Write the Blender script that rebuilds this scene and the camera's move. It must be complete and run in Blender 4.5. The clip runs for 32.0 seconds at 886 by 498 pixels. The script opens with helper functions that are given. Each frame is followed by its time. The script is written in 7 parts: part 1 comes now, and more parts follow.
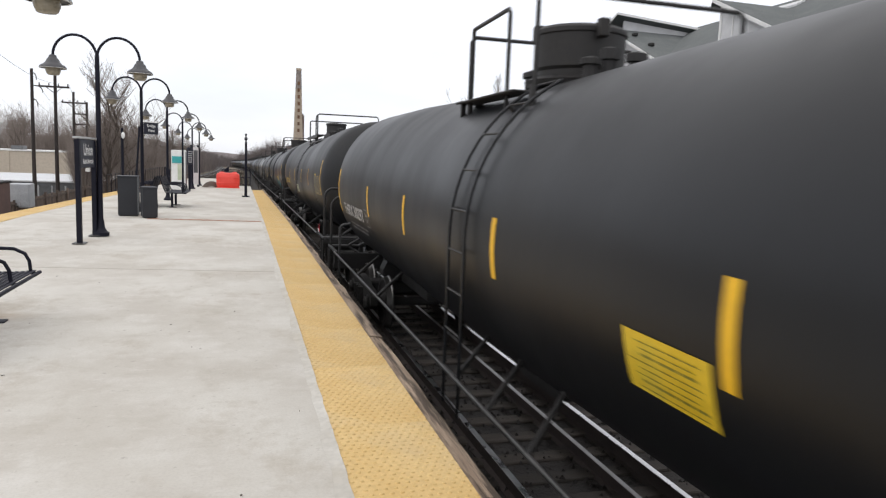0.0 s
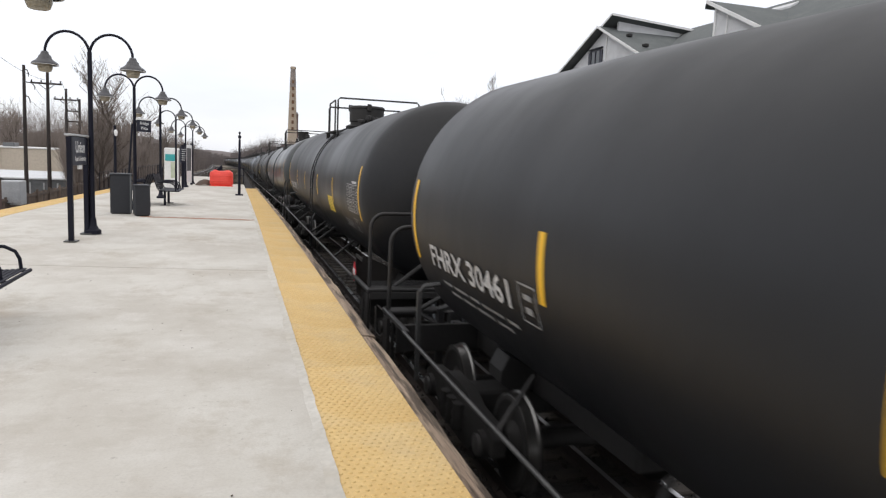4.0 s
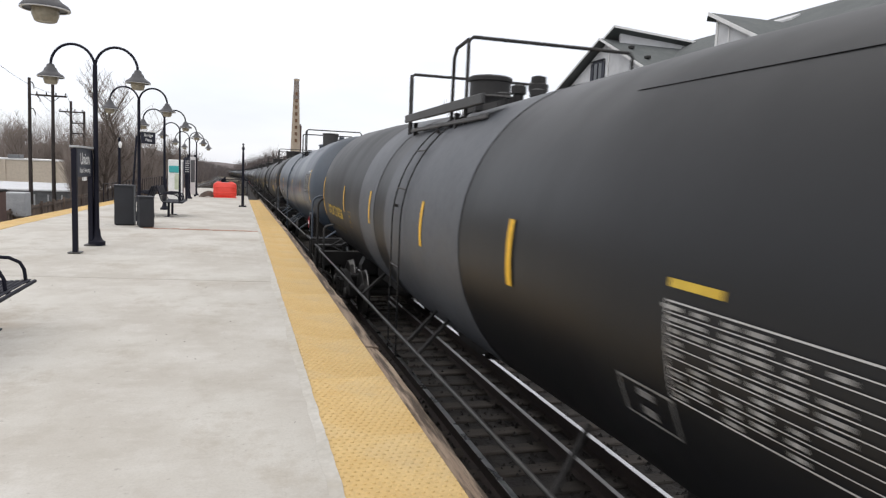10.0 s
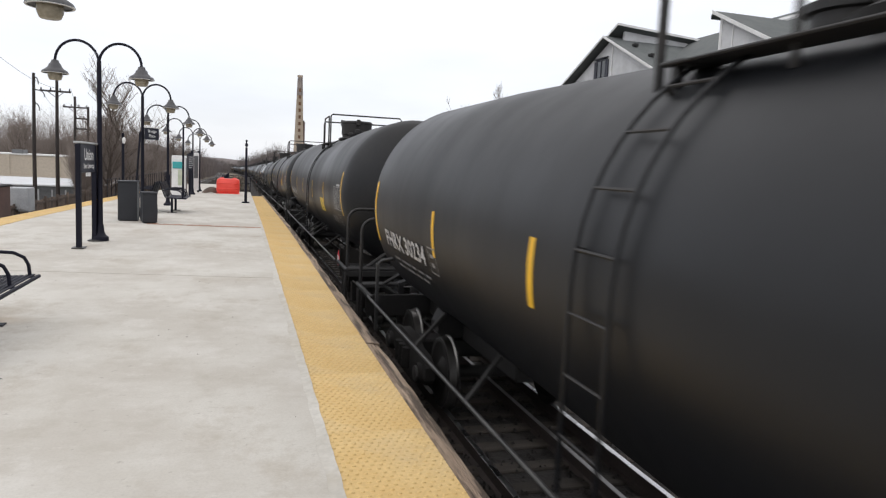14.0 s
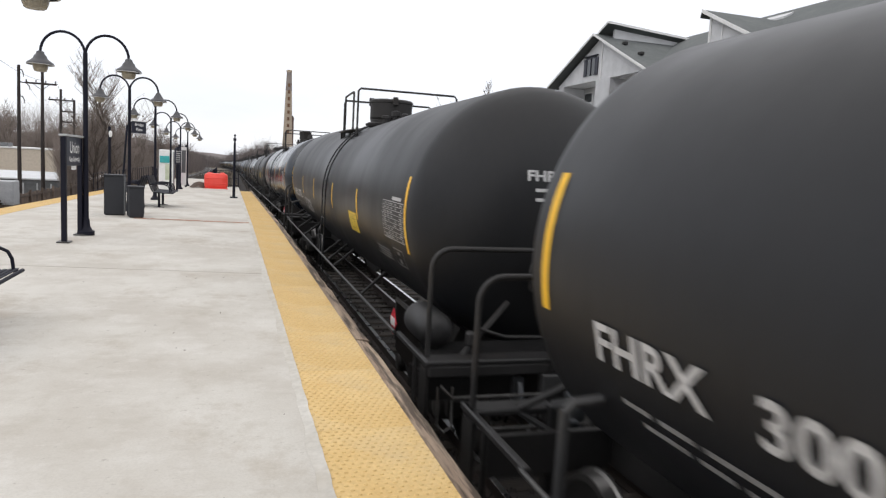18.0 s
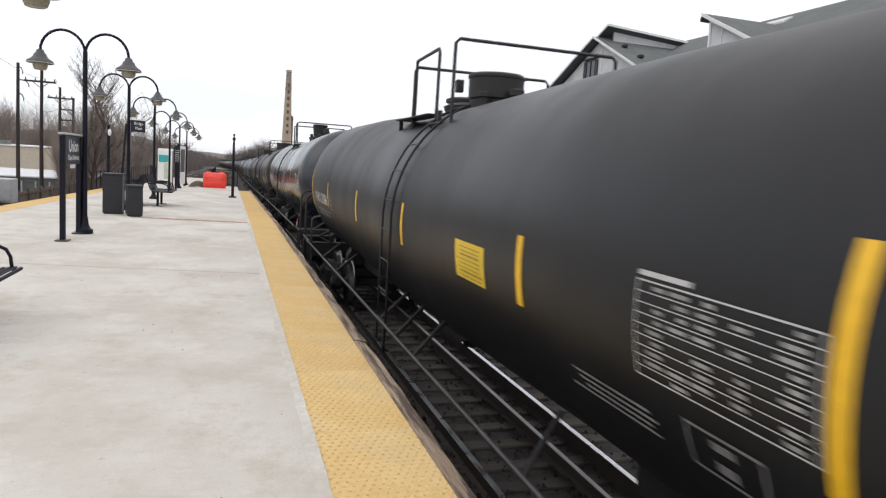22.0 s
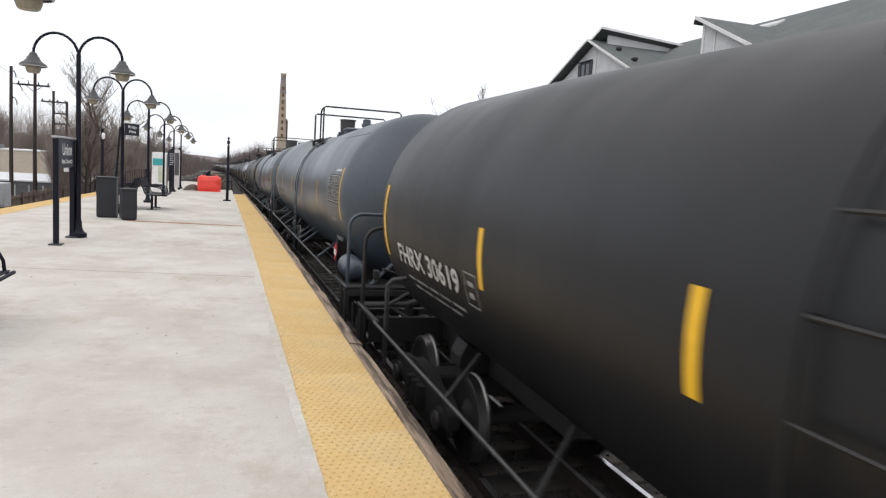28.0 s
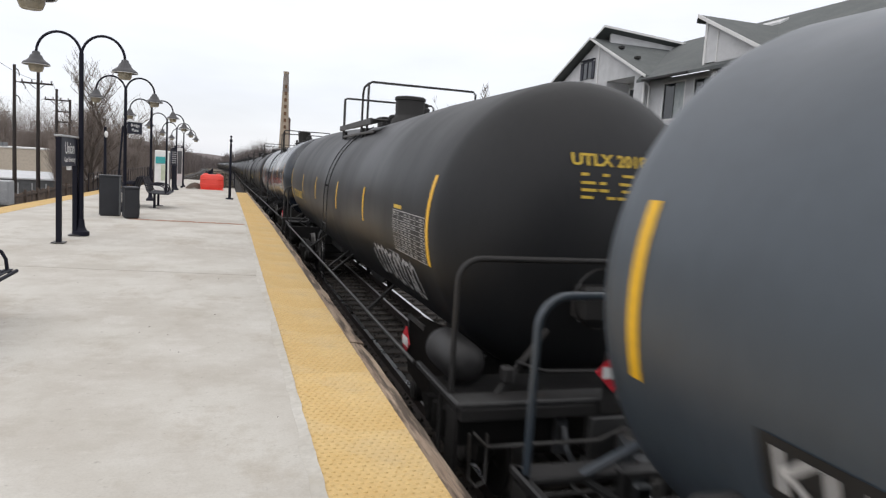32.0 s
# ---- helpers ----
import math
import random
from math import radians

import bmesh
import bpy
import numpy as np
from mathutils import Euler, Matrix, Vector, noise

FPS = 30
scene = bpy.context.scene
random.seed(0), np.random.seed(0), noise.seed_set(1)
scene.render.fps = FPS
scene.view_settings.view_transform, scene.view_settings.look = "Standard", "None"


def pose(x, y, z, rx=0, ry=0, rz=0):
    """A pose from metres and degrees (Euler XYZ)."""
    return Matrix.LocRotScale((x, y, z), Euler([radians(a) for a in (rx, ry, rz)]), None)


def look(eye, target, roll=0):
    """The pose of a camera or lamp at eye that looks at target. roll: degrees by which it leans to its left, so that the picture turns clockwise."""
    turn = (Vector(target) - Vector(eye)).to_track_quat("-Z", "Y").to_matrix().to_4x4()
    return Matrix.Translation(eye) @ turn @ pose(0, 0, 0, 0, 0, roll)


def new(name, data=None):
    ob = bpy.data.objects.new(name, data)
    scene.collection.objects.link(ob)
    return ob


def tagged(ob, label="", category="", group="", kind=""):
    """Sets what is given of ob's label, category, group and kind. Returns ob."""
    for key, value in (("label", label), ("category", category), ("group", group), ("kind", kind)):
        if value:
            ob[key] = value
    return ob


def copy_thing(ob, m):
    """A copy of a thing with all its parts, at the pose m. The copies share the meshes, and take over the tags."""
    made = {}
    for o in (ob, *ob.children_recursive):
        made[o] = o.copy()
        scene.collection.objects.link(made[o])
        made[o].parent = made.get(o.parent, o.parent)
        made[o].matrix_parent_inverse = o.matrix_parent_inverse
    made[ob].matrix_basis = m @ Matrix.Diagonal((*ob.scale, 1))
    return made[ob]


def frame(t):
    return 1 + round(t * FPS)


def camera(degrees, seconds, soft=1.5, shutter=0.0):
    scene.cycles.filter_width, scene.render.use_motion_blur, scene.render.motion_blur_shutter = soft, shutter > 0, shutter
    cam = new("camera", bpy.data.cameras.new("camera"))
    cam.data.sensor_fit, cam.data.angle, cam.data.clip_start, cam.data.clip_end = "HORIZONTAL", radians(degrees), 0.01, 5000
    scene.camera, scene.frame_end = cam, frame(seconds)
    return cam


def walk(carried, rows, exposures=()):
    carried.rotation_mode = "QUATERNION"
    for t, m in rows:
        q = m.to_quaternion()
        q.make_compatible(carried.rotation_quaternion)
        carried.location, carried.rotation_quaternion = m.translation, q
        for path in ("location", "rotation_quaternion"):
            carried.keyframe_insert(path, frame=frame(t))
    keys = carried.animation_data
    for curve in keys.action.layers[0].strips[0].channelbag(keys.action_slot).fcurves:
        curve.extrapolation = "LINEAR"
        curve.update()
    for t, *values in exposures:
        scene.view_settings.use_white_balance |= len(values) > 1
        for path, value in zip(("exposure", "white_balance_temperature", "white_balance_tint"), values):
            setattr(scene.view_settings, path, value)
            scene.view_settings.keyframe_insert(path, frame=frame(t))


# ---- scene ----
# ================= camera =================
cam = camera(65.5, 32.0, 1.25, 0.2)
# seconds, eye x, y, z, turn to the left, tilt up, roll
PATH = [
    (0, 0.003, -0.840, 1.620, -16.365, -7.101, 2.248),
    (0.5, 0.006, -0.845, 1.614, -16.442, -7.041, 2.361),
    (1, 0.006, -0.839, 1.617, -16.599, -7.011, 2.510),
    (1.5, 0.001, -0.816, 1.614, -16.680, -7.014, 2.661),
    (2, 0.005, -0.839, 1.611, -16.771, -7.006, 2.677),
    (2.5, 0.012, -0.847, 1.621, -16.728, -7.084, 2.710),
    (3, 0.003, -0.826, 1.616, -16.785, -7.111, 2.819),
    (3.5, 0.010, -0.829, 1.622, -16.815, -7.138, 2.739),
    (5.5, 0.009, -0.826, 1.618, -17.035, -6.878, 2.138),
    (6, 0.005, -0.830, 1.619, -16.965, -6.724, 2.313),
    (6.5, 0.009, -0.833, 1.621, -16.956, -6.578, 2.276),
    (7, 0.010, -0.833, 1.626, -16.927, -6.433, 2.433),
    (7.5, 0.005, -0.829, 1.618, -16.913, -6.197, 2.386),
    (8, 0.006, -0.851, 1.623, -16.917, -6.000, 2.514),
    (8.5, 0.007, -0.849, 1.623, -16.840, -5.893, 2.591),
    (9, 0.011, -0.857, 1.620, -16.725, -5.869, 2.509),
    (9.5, 0.004, -0.829, 1.616, -16.729, -5.991, 2.525),
    (10, 0.002, -0.829, 1.618, -16.606, -6.203, 2.512),
    (10.5, 0.009, -0.859, 1.624, -16.514, -6.367, 2.542),
    (11, -0.003, -0.842, 1.623, -16.432, -6.473, 2.618),
    (11.5, 0.002, -0.844, 1.613, -16.399, -6.503, 2.553),
    (12, 0.005, -0.831, 1.615, -16.352, -6.543, 2.399),
    (12.5, 0.000, -0.849, 1.621, -16.350, -6.522, 2.500),
    (13, 0.002, -0.857, 1.631, -16.352, -6.531, 2.585),
    (13.5, 0.005, -0.861, 1.622, -16.325, -6.480, 2.668),
    (14, 0.009, -0.871, 1.626, -16.387, -6.457, 2.790),
    (14.5, -0.001, -0.837, 1.620, -16.489, -6.460, 2.871),
    (16.5, 0.010, -0.826, 1.619, -17.084, -6.692, 2.997),
    (17, 0.009, -0.829, 1.617, -17.230, -6.752, 2.982),
    (17.5, 0.007, -0.825, 1.614, -17.268, -6.715, 3.138),
    (18, 0.005, -0.827, 1.617, -17.342, -6.686, 3.243),
    (18.5, 0.014, -0.837, 1.618, -17.349, -6.643, 3.178),
    (19, 0.004, -0.831, 1.614, -17.426, -6.588, 3.109),
    (19.5, 0.014, -0.848, 1.620, -17.484, -6.578, 3.069),
    (20, 0.009, -0.816, 1.615, -17.461, -6.581, 3.070),
    (20.5, 0.002, -0.799, 1.610, -17.519, -6.577, 3.135),
    (21, 0.000, -0.826, 1.624, -17.522, -6.569, 3.390),
    (21.5, 0.003, -0.802, 1.616, -17.509, -6.568, 3.481),
    (22, 0.000, -0.837, 1.622, -17.477, -6.583, 3.708),
    (22.5, 0.005, -0.841, 1.623, -17.457, -6.585, 3.717),
    (23, 0.004, -0.835, 1.619, -17.392, -6.615, 3.923),
    (23.5, 0.004, -0.825, 1.614, -17.443, -6.675, 4.051),
    (24, 0.004, -0.819, 1.614, -17.405, -6.734, 4.039),
    (24.5, 0.005, -0.818, 1.618, -17.457, -6.750, 3.884),
    (25, 0.004, -0.830, 1.622, -17.549, -6.683, 3.913),
    (25.5, 0.007, -0.826, 1.620, -17.606, -6.653, 3.939),
    (27.5, 0.007, -0.823, 1.620, -17.859, -6.440, 3.602),
    (28, 0.002, -0.826, 1.614, -17.861, -6.316, 3.553),
    (28.5, 0.021, -0.849, 1.622, -17.753, -6.286, 3.451),
    (29, 0.013, -0.827, 1.623, -17.808, -6.232, 3.626),
    (29.5, 0.006, -0.825, 1.616, -17.832, -6.267, 3.779),
    (30, 0.009, -0.823, 1.619, -17.841, -6.366, 3.933),
    (30.5, 0.020, -0.827, 1.615, -17.727, -6.507, 3.600),
    (31, 0.010, -0.825, 1.624, -17.717, -6.522, 3.492),
    (31.5, 0.011, -0.839, 1.621, -17.701, -6.491, 3.469),
    (32, 0.010, -0.833, 1.625, -17.669, -6.462, 3.624),]


def aim(x, y, z, turn, tilt, roll):
    a, b = radians(turn), radians(tilt)
    way = (-math.sin(a) * math.cos(b), math.cos(a) * math.cos(b), math.sin(b))
    return look((x, y, z), (x + way[0], y + way[1], z + way[2]), roll)


walk(cam, [(t, aim(*row)) for t, *row in PATH], [(0, 0.14, 6500, 11.5), (10, 0.12, 6500, 11.5), (12.5, 0.0, 6500, 11.5), (15, 0.12, 6500, 11.5), (20, 0.17, 6500, 11.5), (21, 0.15, 6500, 11.5), (23, 0.2, 6500, 11.5), (25, 0.08, 6500, 11.5), (28, 0.19, 6500, 11.5), (29.1, 0.2, 6500, 11.5), (30, 0.09, 6500, 11.5), (31, 0.07, 6500, 11.5), (32, 0.04, 6500, 11.5)])

# ================= sky and light =================
world = bpy.data.worlds.new("overcast_sky")
scene.world = world
world.use_nodes = True
wn, wl = world.node_tree.nodes, world.node_tree.links
wn.clear()
w_out, w_bg = wn.new("ShaderNodeOutputWorld"), wn.new("ShaderNodeBackground")
w_sky = wn.new("ShaderNodeTexSky")
w_sky.sky_type, w_sky.sun_disc = "NISHITA", False
w_sky.sun_elevation, w_sky.sun_rotation = radians(38), radians(200)
w_co, w_sep = wn.new("ShaderNodeTexCoord"), wn.new("ShaderNodeSeparateXYZ")
wl.new(w_co.outputs["Generated"], w_sep.inputs[0])
w_ramp = wn.new("ShaderNodeValToRGB")
w_ramp.color_ramp.elements[0].position, w_ramp.color_ramp.elements[0].color = 0.0, (0.78, 0.80, 0.85, 1)
w_ramp.color_ramp.elements[1].position, w_ramp.color_ramp.elements[1].color = 0.9, (1.02, 1.0, 0.97, 1)
w_mid = w_ramp.color_ramp.elements.new(0.22)
w_mid.color = (0.92, 0.935, 0.975, 1)
wl.new(w_sep.outputs["Z"], w_ramp.inputs[0])
w_noise = wn.new("ShaderNodeTexNoise")
w_noise.inputs["Scale"].default_value, w_noise.inputs["Detail"].default_value = 2.6, 5
w_map = wn.new("ShaderNodeMapping")
w_map.inputs["Scale"].default_value = (1, 1, 3.5)
wl.new(w_co.outputs["Generated"], w_map.inputs[0])
wl.new(w_map.outputs[0], w_noise.inputs["Vector"])
w_cl = wn.new("ShaderNodeMapRange")
for k_, v_ in (("From Min", 0.3), ("From Max", 0.7), ("To Min", 0.9), ("To Max", 1.08)):
    w_cl.inputs[k_].default_value = v_
wl.new(w_noise.outputs["Fac"], w_cl.inputs[0])
# zenith is brighter than the horizon, as under cloud
w_up = wn.new("ShaderNodeMapRange")
for k_, v_ in (("From Min", 0.1), ("From Max", 0.9), ("To Min", 1.0), ("To Max", 1.25)):
    w_up.inputs[k_].default_value = v_
wl.new(w_sep.outputs["Z"], w_up.inputs[0])
w_mul = wn.new("ShaderNodeMath")
w_mul.operation = "MULTIPLY"
wl.new(w_cl.outputs[0], w_mul.inputs[0])
wl.new(w_up.outputs[0], w_mul.inputs[1])
w_mix = wn.new("ShaderNodeMix")
w_mix.data_type, w_mix.blend_type = "RGBA", "MIX"
w_mix.inputs["Factor"].default_value = 0.02
wl.new(w_ramp.outputs[0], w_mix.inputs["A"])
wl.new(w_sky.outputs[0], w_mix.inputs["B"])
wl.new(w_mix.outputs["Result"], w_bg.inputs["Color"])
wl.new(w_mul.outputs[0], w_bg.inputs["Strength"])
wl.new(w_bg.outputs[0], w_out.inputs[0])

sun_data = bpy.data.lights.new("sun", "SUN")
sun_data.energy, sun_data.angle, sun_data.color = 0.3, radians(40), (1.0, 0.97, 0.92)
sun = new("sun", sun_data)
sun.matrix_world = look((-40, -4, 36), (0, 0, 0))


# ================= materials =================
def noise_node(nt, vec, scale, detail=4.0, rough=0.55):
    n = nt.nodes.new("ShaderNodeTexNoise")
    n.inputs["Scale"].default_value = scale
    n.inputs["Detail"].default_value = detail
    n.inputs["Roughness"].default_value = rough
    nt.links.new(vec, n.inputs["Vector"])
    return n.outputs["Fac"]


def span(nt, fac, a, b, lo=0.35, hi=0.65):
    n = nt.nodes.new("ShaderNodeMapRange")
    for key, value in (("From Min", lo), ("From Max", hi), ("To Min", a), ("To Max", b)):
        n.inputs[key].default_value = value
    nt.links.new(fac, n.inputs[0])
    return n.outputs[0]


def blend(nt, fac, a, b):
    n = nt.nodes.new("ShaderNodeMix")
    n.data_type = "RGBA"
    nt.links.new(fac, n.inputs["Factor"])
    for side, value in (("A", a), ("B", b)):
        if isinstance(value, tuple):
            n.inputs[side].default_value = (*value, 1)
        else:
            nt.links.new(value, n.inputs[side])
    return n.outputs["Result"]


def surface(name, a, b, rough=0.7, metal=0.0, big=0.7, fine=14.0, bump=0.15, deep=0.004, stain=None, stain_at=(0.56, 0.75),
            stretch=(1, 1, 1), spread=0.08, per_object=0.0, coat=0.0, spec=0.5):
    """A procedural surface: colour a to b at a large scale, grain at a small one, an optional stain, roughness that varies, relief."""
    m = bpy.data.materials.new(name)
    m.use_nodes = True
    nt = m.node_tree
    bsdf = nt.nodes["Principled BSDF"]
    co = nt.nodes.new("ShaderNodeTexCoord")
    mp = nt.nodes.new("ShaderNodeMapping")
    mp.inputs["Scale"].default_value = stretch
    nt.links.new(co.outputs["Object"], mp.inputs[0])
    vec = mp.outputs[0]
    n1, n2 = noise_node(nt, vec, big, 5), noise_node(nt, vec, fine, 3)
    col = blend(nt, span(nt, n1, 0, 1), a, b)
    dark = tuple(c * 0.72 for c in a)
    col = blend(nt, span(nt, n2, 0.0, 0.45, 0.4, 0.75), col, dark)
    if stain:
        n3 = noise_node(nt, vec, big * 0.6 + 0.13, 6, 0.65)
        col = blend(nt, span(nt, n3, 0, 0.85, *stain_at), col, stain)
    if per_object:
        oi = nt.nodes.new("ShaderNodeObjectInfo")
        hsv = nt.nodes.new("ShaderNodeHueSaturation")
        nt.links.new(span(nt, oi.outputs["Random"], 1 - per_object, 1 + per_object, 0, 1), hsv.inputs["Value"])
        nt.links.new(col, hsv.inputs["Color"])
        col = hsv.outputs[0]
    nt.links.new(col, bsdf.inputs["Base Color"])
    nt.links.new(span(nt, n1, rough - spread, rough + spread), bsdf.inputs["Roughness"])
    bsdf.inputs["Metallic"].default_value = metal
    bsdf.inputs["Coat Weight"].default_value = coat
    bsdf.inputs["Specular IOR Level"].default_value = spec
    if bump:
        bp = nt.nodes.new("ShaderNodeBump")
        bp.inputs["Strength"].default_value, bp.inputs["Distance"].default_value = bump, deep
        nt.links.new(n2, bp.inputs["Height"])
        nt.links.new(bp.outputs[0], bsdf.inputs["Normal"])
    return m


M = {}
def concrete_mat():
    """Broom-finished concrete: broad pale and buff patches, cross-wise smears, brown water stains, fine grain and specks."""
    m = bpy.data.materials.new("worn_concrete")
    m.use_nodes = True
    nt = m.node_tree
    bsdf = nt.nodes["Principled BSDF"]
    co = nt.nodes.new("ShaderNodeTexCoord")

    def mapped(sx, sy):
        mp = nt.nodes.new("ShaderNodeMapping")
        mp.inputs["Scale"].default_value = (sx, sy, 1)
        nt.links.new(co.outputs["Object"], mp.inputs[0])
        return mp.outputs[0]

    patch = noise_node(nt, mapped(0.8, 0.6), 0.8, 7, 0.62)
    smear = noise_node(nt, mapped(1.15, 1.0), 1.3, 8, 0.68)
    blot = noise_node(nt, mapped(1.0, 0.75), 0.7, 10, 0.74)
    mark = noise_node(nt, mapped(0.8, 1.5), 4.2, 7, 0.72)
    fine = noise_node(nt, mapped(1, 1), 60, 4, 0.65)
    speck = noise_node(nt, mapped(1, 1), 14, 3)
    col = blend(nt, span(nt, patch, 0, 1, 0.41, 0.59), (0.455, 0.425, 0.375), (0.555, 0.535, 0.488))
    col = blend(nt, span(nt, smear, 0, 0.7, 0.52, 0.70), col, (0.61, 0.59, 0.55))
    col = blend(nt, span(nt, smear, 0.7, 0, 0.32, 0.46), col, (0.41, 0.378, 0.325))
    col = blend(nt, span(nt, blot, 0, 0.85, 0.53, 0.68), col, (0.36, 0.312, 0.25))
    col = blend(nt, span(nt, mark, 0, 0.4, 0.56, 0.70), col, (0.62, 0.60, 0.56))
    col = blend(nt, span(nt, mark, 0.35, 0, 0.28, 0.42), col, (0.34, 0.30, 0.25))
    col = blend(nt, span(nt, speck, 0, 0.5, 0.66, 0.74), col, (0.26, 0.23, 0.2))
    col = blend(nt, span(nt, fine, 0, 0.3, 0.45, 0.75), col, (0.33, 0.31, 0.28))
    # one soft rust bleed on the slab, broken up by the smears
    far = nt.nodes.new("ShaderNodeVectorMath")
    far.operation = "DISTANCE"
    nt.links.new(mapped(0.62, 1.0), far.inputs[0])
    far.inputs[1].default_value = (-2.3 * 0.62, 6.5, 0)
    soft_ = nt.nodes.new("ShaderNodeMath")
    soft_.operation = "MULTIPLY_ADD"
    nt.links.new(mark, soft_.inputs[0])
    soft_.inputs[1].default_value = 0.3
    nt.links.new(far.outputs["Value"], soft_.inputs[2])
    col = blend(nt, span(nt, soft_.outputs[0], 0.75, 0, 0.14, 0.44), col, (0.30, 0.215, 0.13))
    nt.links.new(col, bsdf.inputs["Base Color"])
    nt.links.new(span(nt, patch, 0.7, 0.92), bsdf.inputs["Roughness"])
    bp = nt.nodes.new("ShaderNodeBump")
    bp.inputs["Strength"].default_value, bp.inputs["Distance"].default_value = 0.2, 0.004
    nt.links.new(fine, bp.inputs["Height"])
    nt.links.new(bp.outputs[0], bsdf.inputs["Normal"])
    return m


M["concrete"] = concrete_mat()
M["cement"] = surface("pale_cement", (0.475, 0.45, 0.40), (0.585, 0.565, 0.52), 0.85, big=1.6, fine=20, bump=0.1, stain=(0.40, 0.355, 0.285), stain_at=(0.48, 0.7))
M["tactile"] = surface("yellow_tactile", (0.60, 0.40, 0.15), (0.69, 0.51, 0.245), 0.75, big=1.3, fine=34, bump=0.1,
                       stain=(0.53, 0.41, 0.235), stain_at=(0.47, 0.66), per_object=0.04)
M["timber"] = surface("worn_timber", (0.28, 0.20, 0.145), (0.47, 0.365, 0.27), 0.85, big=2.4, fine=26, bump=0.9, deep=0.015,
                      stain=(0.045, 0.032, 0.024), stain_at=(0.45, 0.56), stretch=(7, 0.5, 7), per_object=0.18)
M["tie"] = surface("creosoted_tie", (0.036, 0.030, 0.026), (0.072, 0.060, 0.050), 0.9, big=2.2, fine=25, bump=0.6, deep=0.01, stretch=(0.4, 3, 3), per_object=0.25)
M["ballast"] = surface("ballast_stone", (0.022, 0.0195, 0.0185), (0.046, 0.041, 0.038), 0.95, big=3.0, fine=22, bump=1.0, deep=0.03, stain=(0.03, 0.024, 0.021))
M["rail_side"] = surface("rusty_rail", (0.034, 0.026, 0.025), (0.058, 0.045, 0.041), 0.75, 0.2, big=4, fine=30)
M["rail_dull"] = surface("dull_rail_top", (0.17, 0.165, 0.165), (0.25, 0.245, 0.24), 0.42, 0.8, big=3, fine=40, bump=0.02)
M["rail_head"] = surface("polished_rail", (0.48, 0.48, 0.49), (0.6, 0.6, 0.6), 0.3, 1.0, big=3, fine=40, bump=0.02)
M["ground"] = surface("dry_ground", (0.13, 0.105, 0.075), (0.19, 0.16, 0.115), 0.95, big=0.25, fine=9, bump=0.8, deep=0.05, stain=(0.085, 0.095, 0.04))
M["grass"] = surface("rough_grass", (0.045, 0.058, 0.02), (0.08, 0.09, 0.036), 0.95, big=0.5, fine=14, bump=0.8, deep=0.05, stain=(0.16, 0.13, 0.08))
M["asphalt"] = surface("asphalt", (0.05, 0.05, 0.052), (0.075, 0.075, 0.076), 0.9, big=0.6, fine=40)
M["navy"] = surface("navy_enamel", (0.005, 0.0052, 0.012), (0.009, 0.0095, 0.02), 0.58, big=2, fine=40, bump=0.03, spread=0.05, spec=0.22)
M["navy_panel"] = surface("navy_sign_face", (0.012, 0.014, 0.026), (0.016, 0.018, 0.034), 0.5, big=2, fine=40, bump=0.02)
M["shade_grey"] = surface("lamp_shade_grey", (0.055, 0.055, 0.06), (0.08, 0.08, 0.085), 0.5, 0.1, big=5, fine=40, bump=0.05)
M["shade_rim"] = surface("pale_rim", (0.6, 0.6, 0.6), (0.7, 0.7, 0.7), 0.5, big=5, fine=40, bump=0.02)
M["lamp_glass"] = surface("frosted_lamp_glass", (0.28, 0.25, 0.19), (0.38, 0.34, 0.26), 0.3, big=8, fine=30, bump=0.05)
M["white"] = surface("white_paint", (0.74, 0.74, 0.73), (0.82, 0.82, 0.81), 0.6, big=3, fine=30, bump=0.03)
M["decal_white"] = surface("white_decal", (0.42, 0.42, 0.42), (0.55, 0.55, 0.55), 0.6, big=2, fine=18, bump=0.02, stain=(0.3, 0.3, 0.3))
M["notice_yellow"] = surface("lemon_notice", (0.660, 0.448, 0.021), (0.740, 0.512, 0.035), 0.5, big=2, fine=18, bump=0.02, stain=(0.5, 0.42, 0.05))
M["decal_yellow"] = surface("yellow_decal", (0.72, 0.41, 0.012), (0.80, 0.47, 0.018), 0.5, big=2, fine=18, bump=0.02)
M["decal_orange"] = surface("amber_decal", (0.62, 0.29, 0.035), (0.68, 0.34, 0.05), 0.5, big=2, fine=18, bump=0.02)
M["decal_gold"] = surface("gold_lettering", (0.50, 0.33, 0.03), (0.60, 0.42, 0.05), 0.6, big=2, fine=18, bump=0.02)
M["notice_print"] = surface("faded_notice_print", (0.2, 0.17, 0.02), (0.28, 0.24, 0.03), 0.6, big=2, fine=18, bump=0.02)
M["decal_black"] = surface("black_stencil_ground", (0.008, 0.008, 0.009), (0.014, 0.014, 0.015), 0.6, big=2, fine=18, bump=0.02)
M["graffiti_cyan"] = surface("cyan_spray", (0.03, 0.18, 0.215), (0.05, 0.25, 0.29), 0.7, big=2, fine=18, bump=0.02)
M["graffiti_grey"] = surface("silver_spray", (0.36, 0.37, 0.38), (0.5, 0.5, 0.52), 0.6, big=2, fine=18, bump=0.02)
M["red"] = surface("red_placard", (0.55, 0.02, 0.035), (0.62, 0.03, 0.05), 0.5, big=3, fine=30, bump=0.02)
M["barrier_red"] = surface("orange_red_plastic", (0.8, 0.065, 0.045), (0.86, 0.085, 0.06), 0.45, big=3, fine=20, bump=0.05)
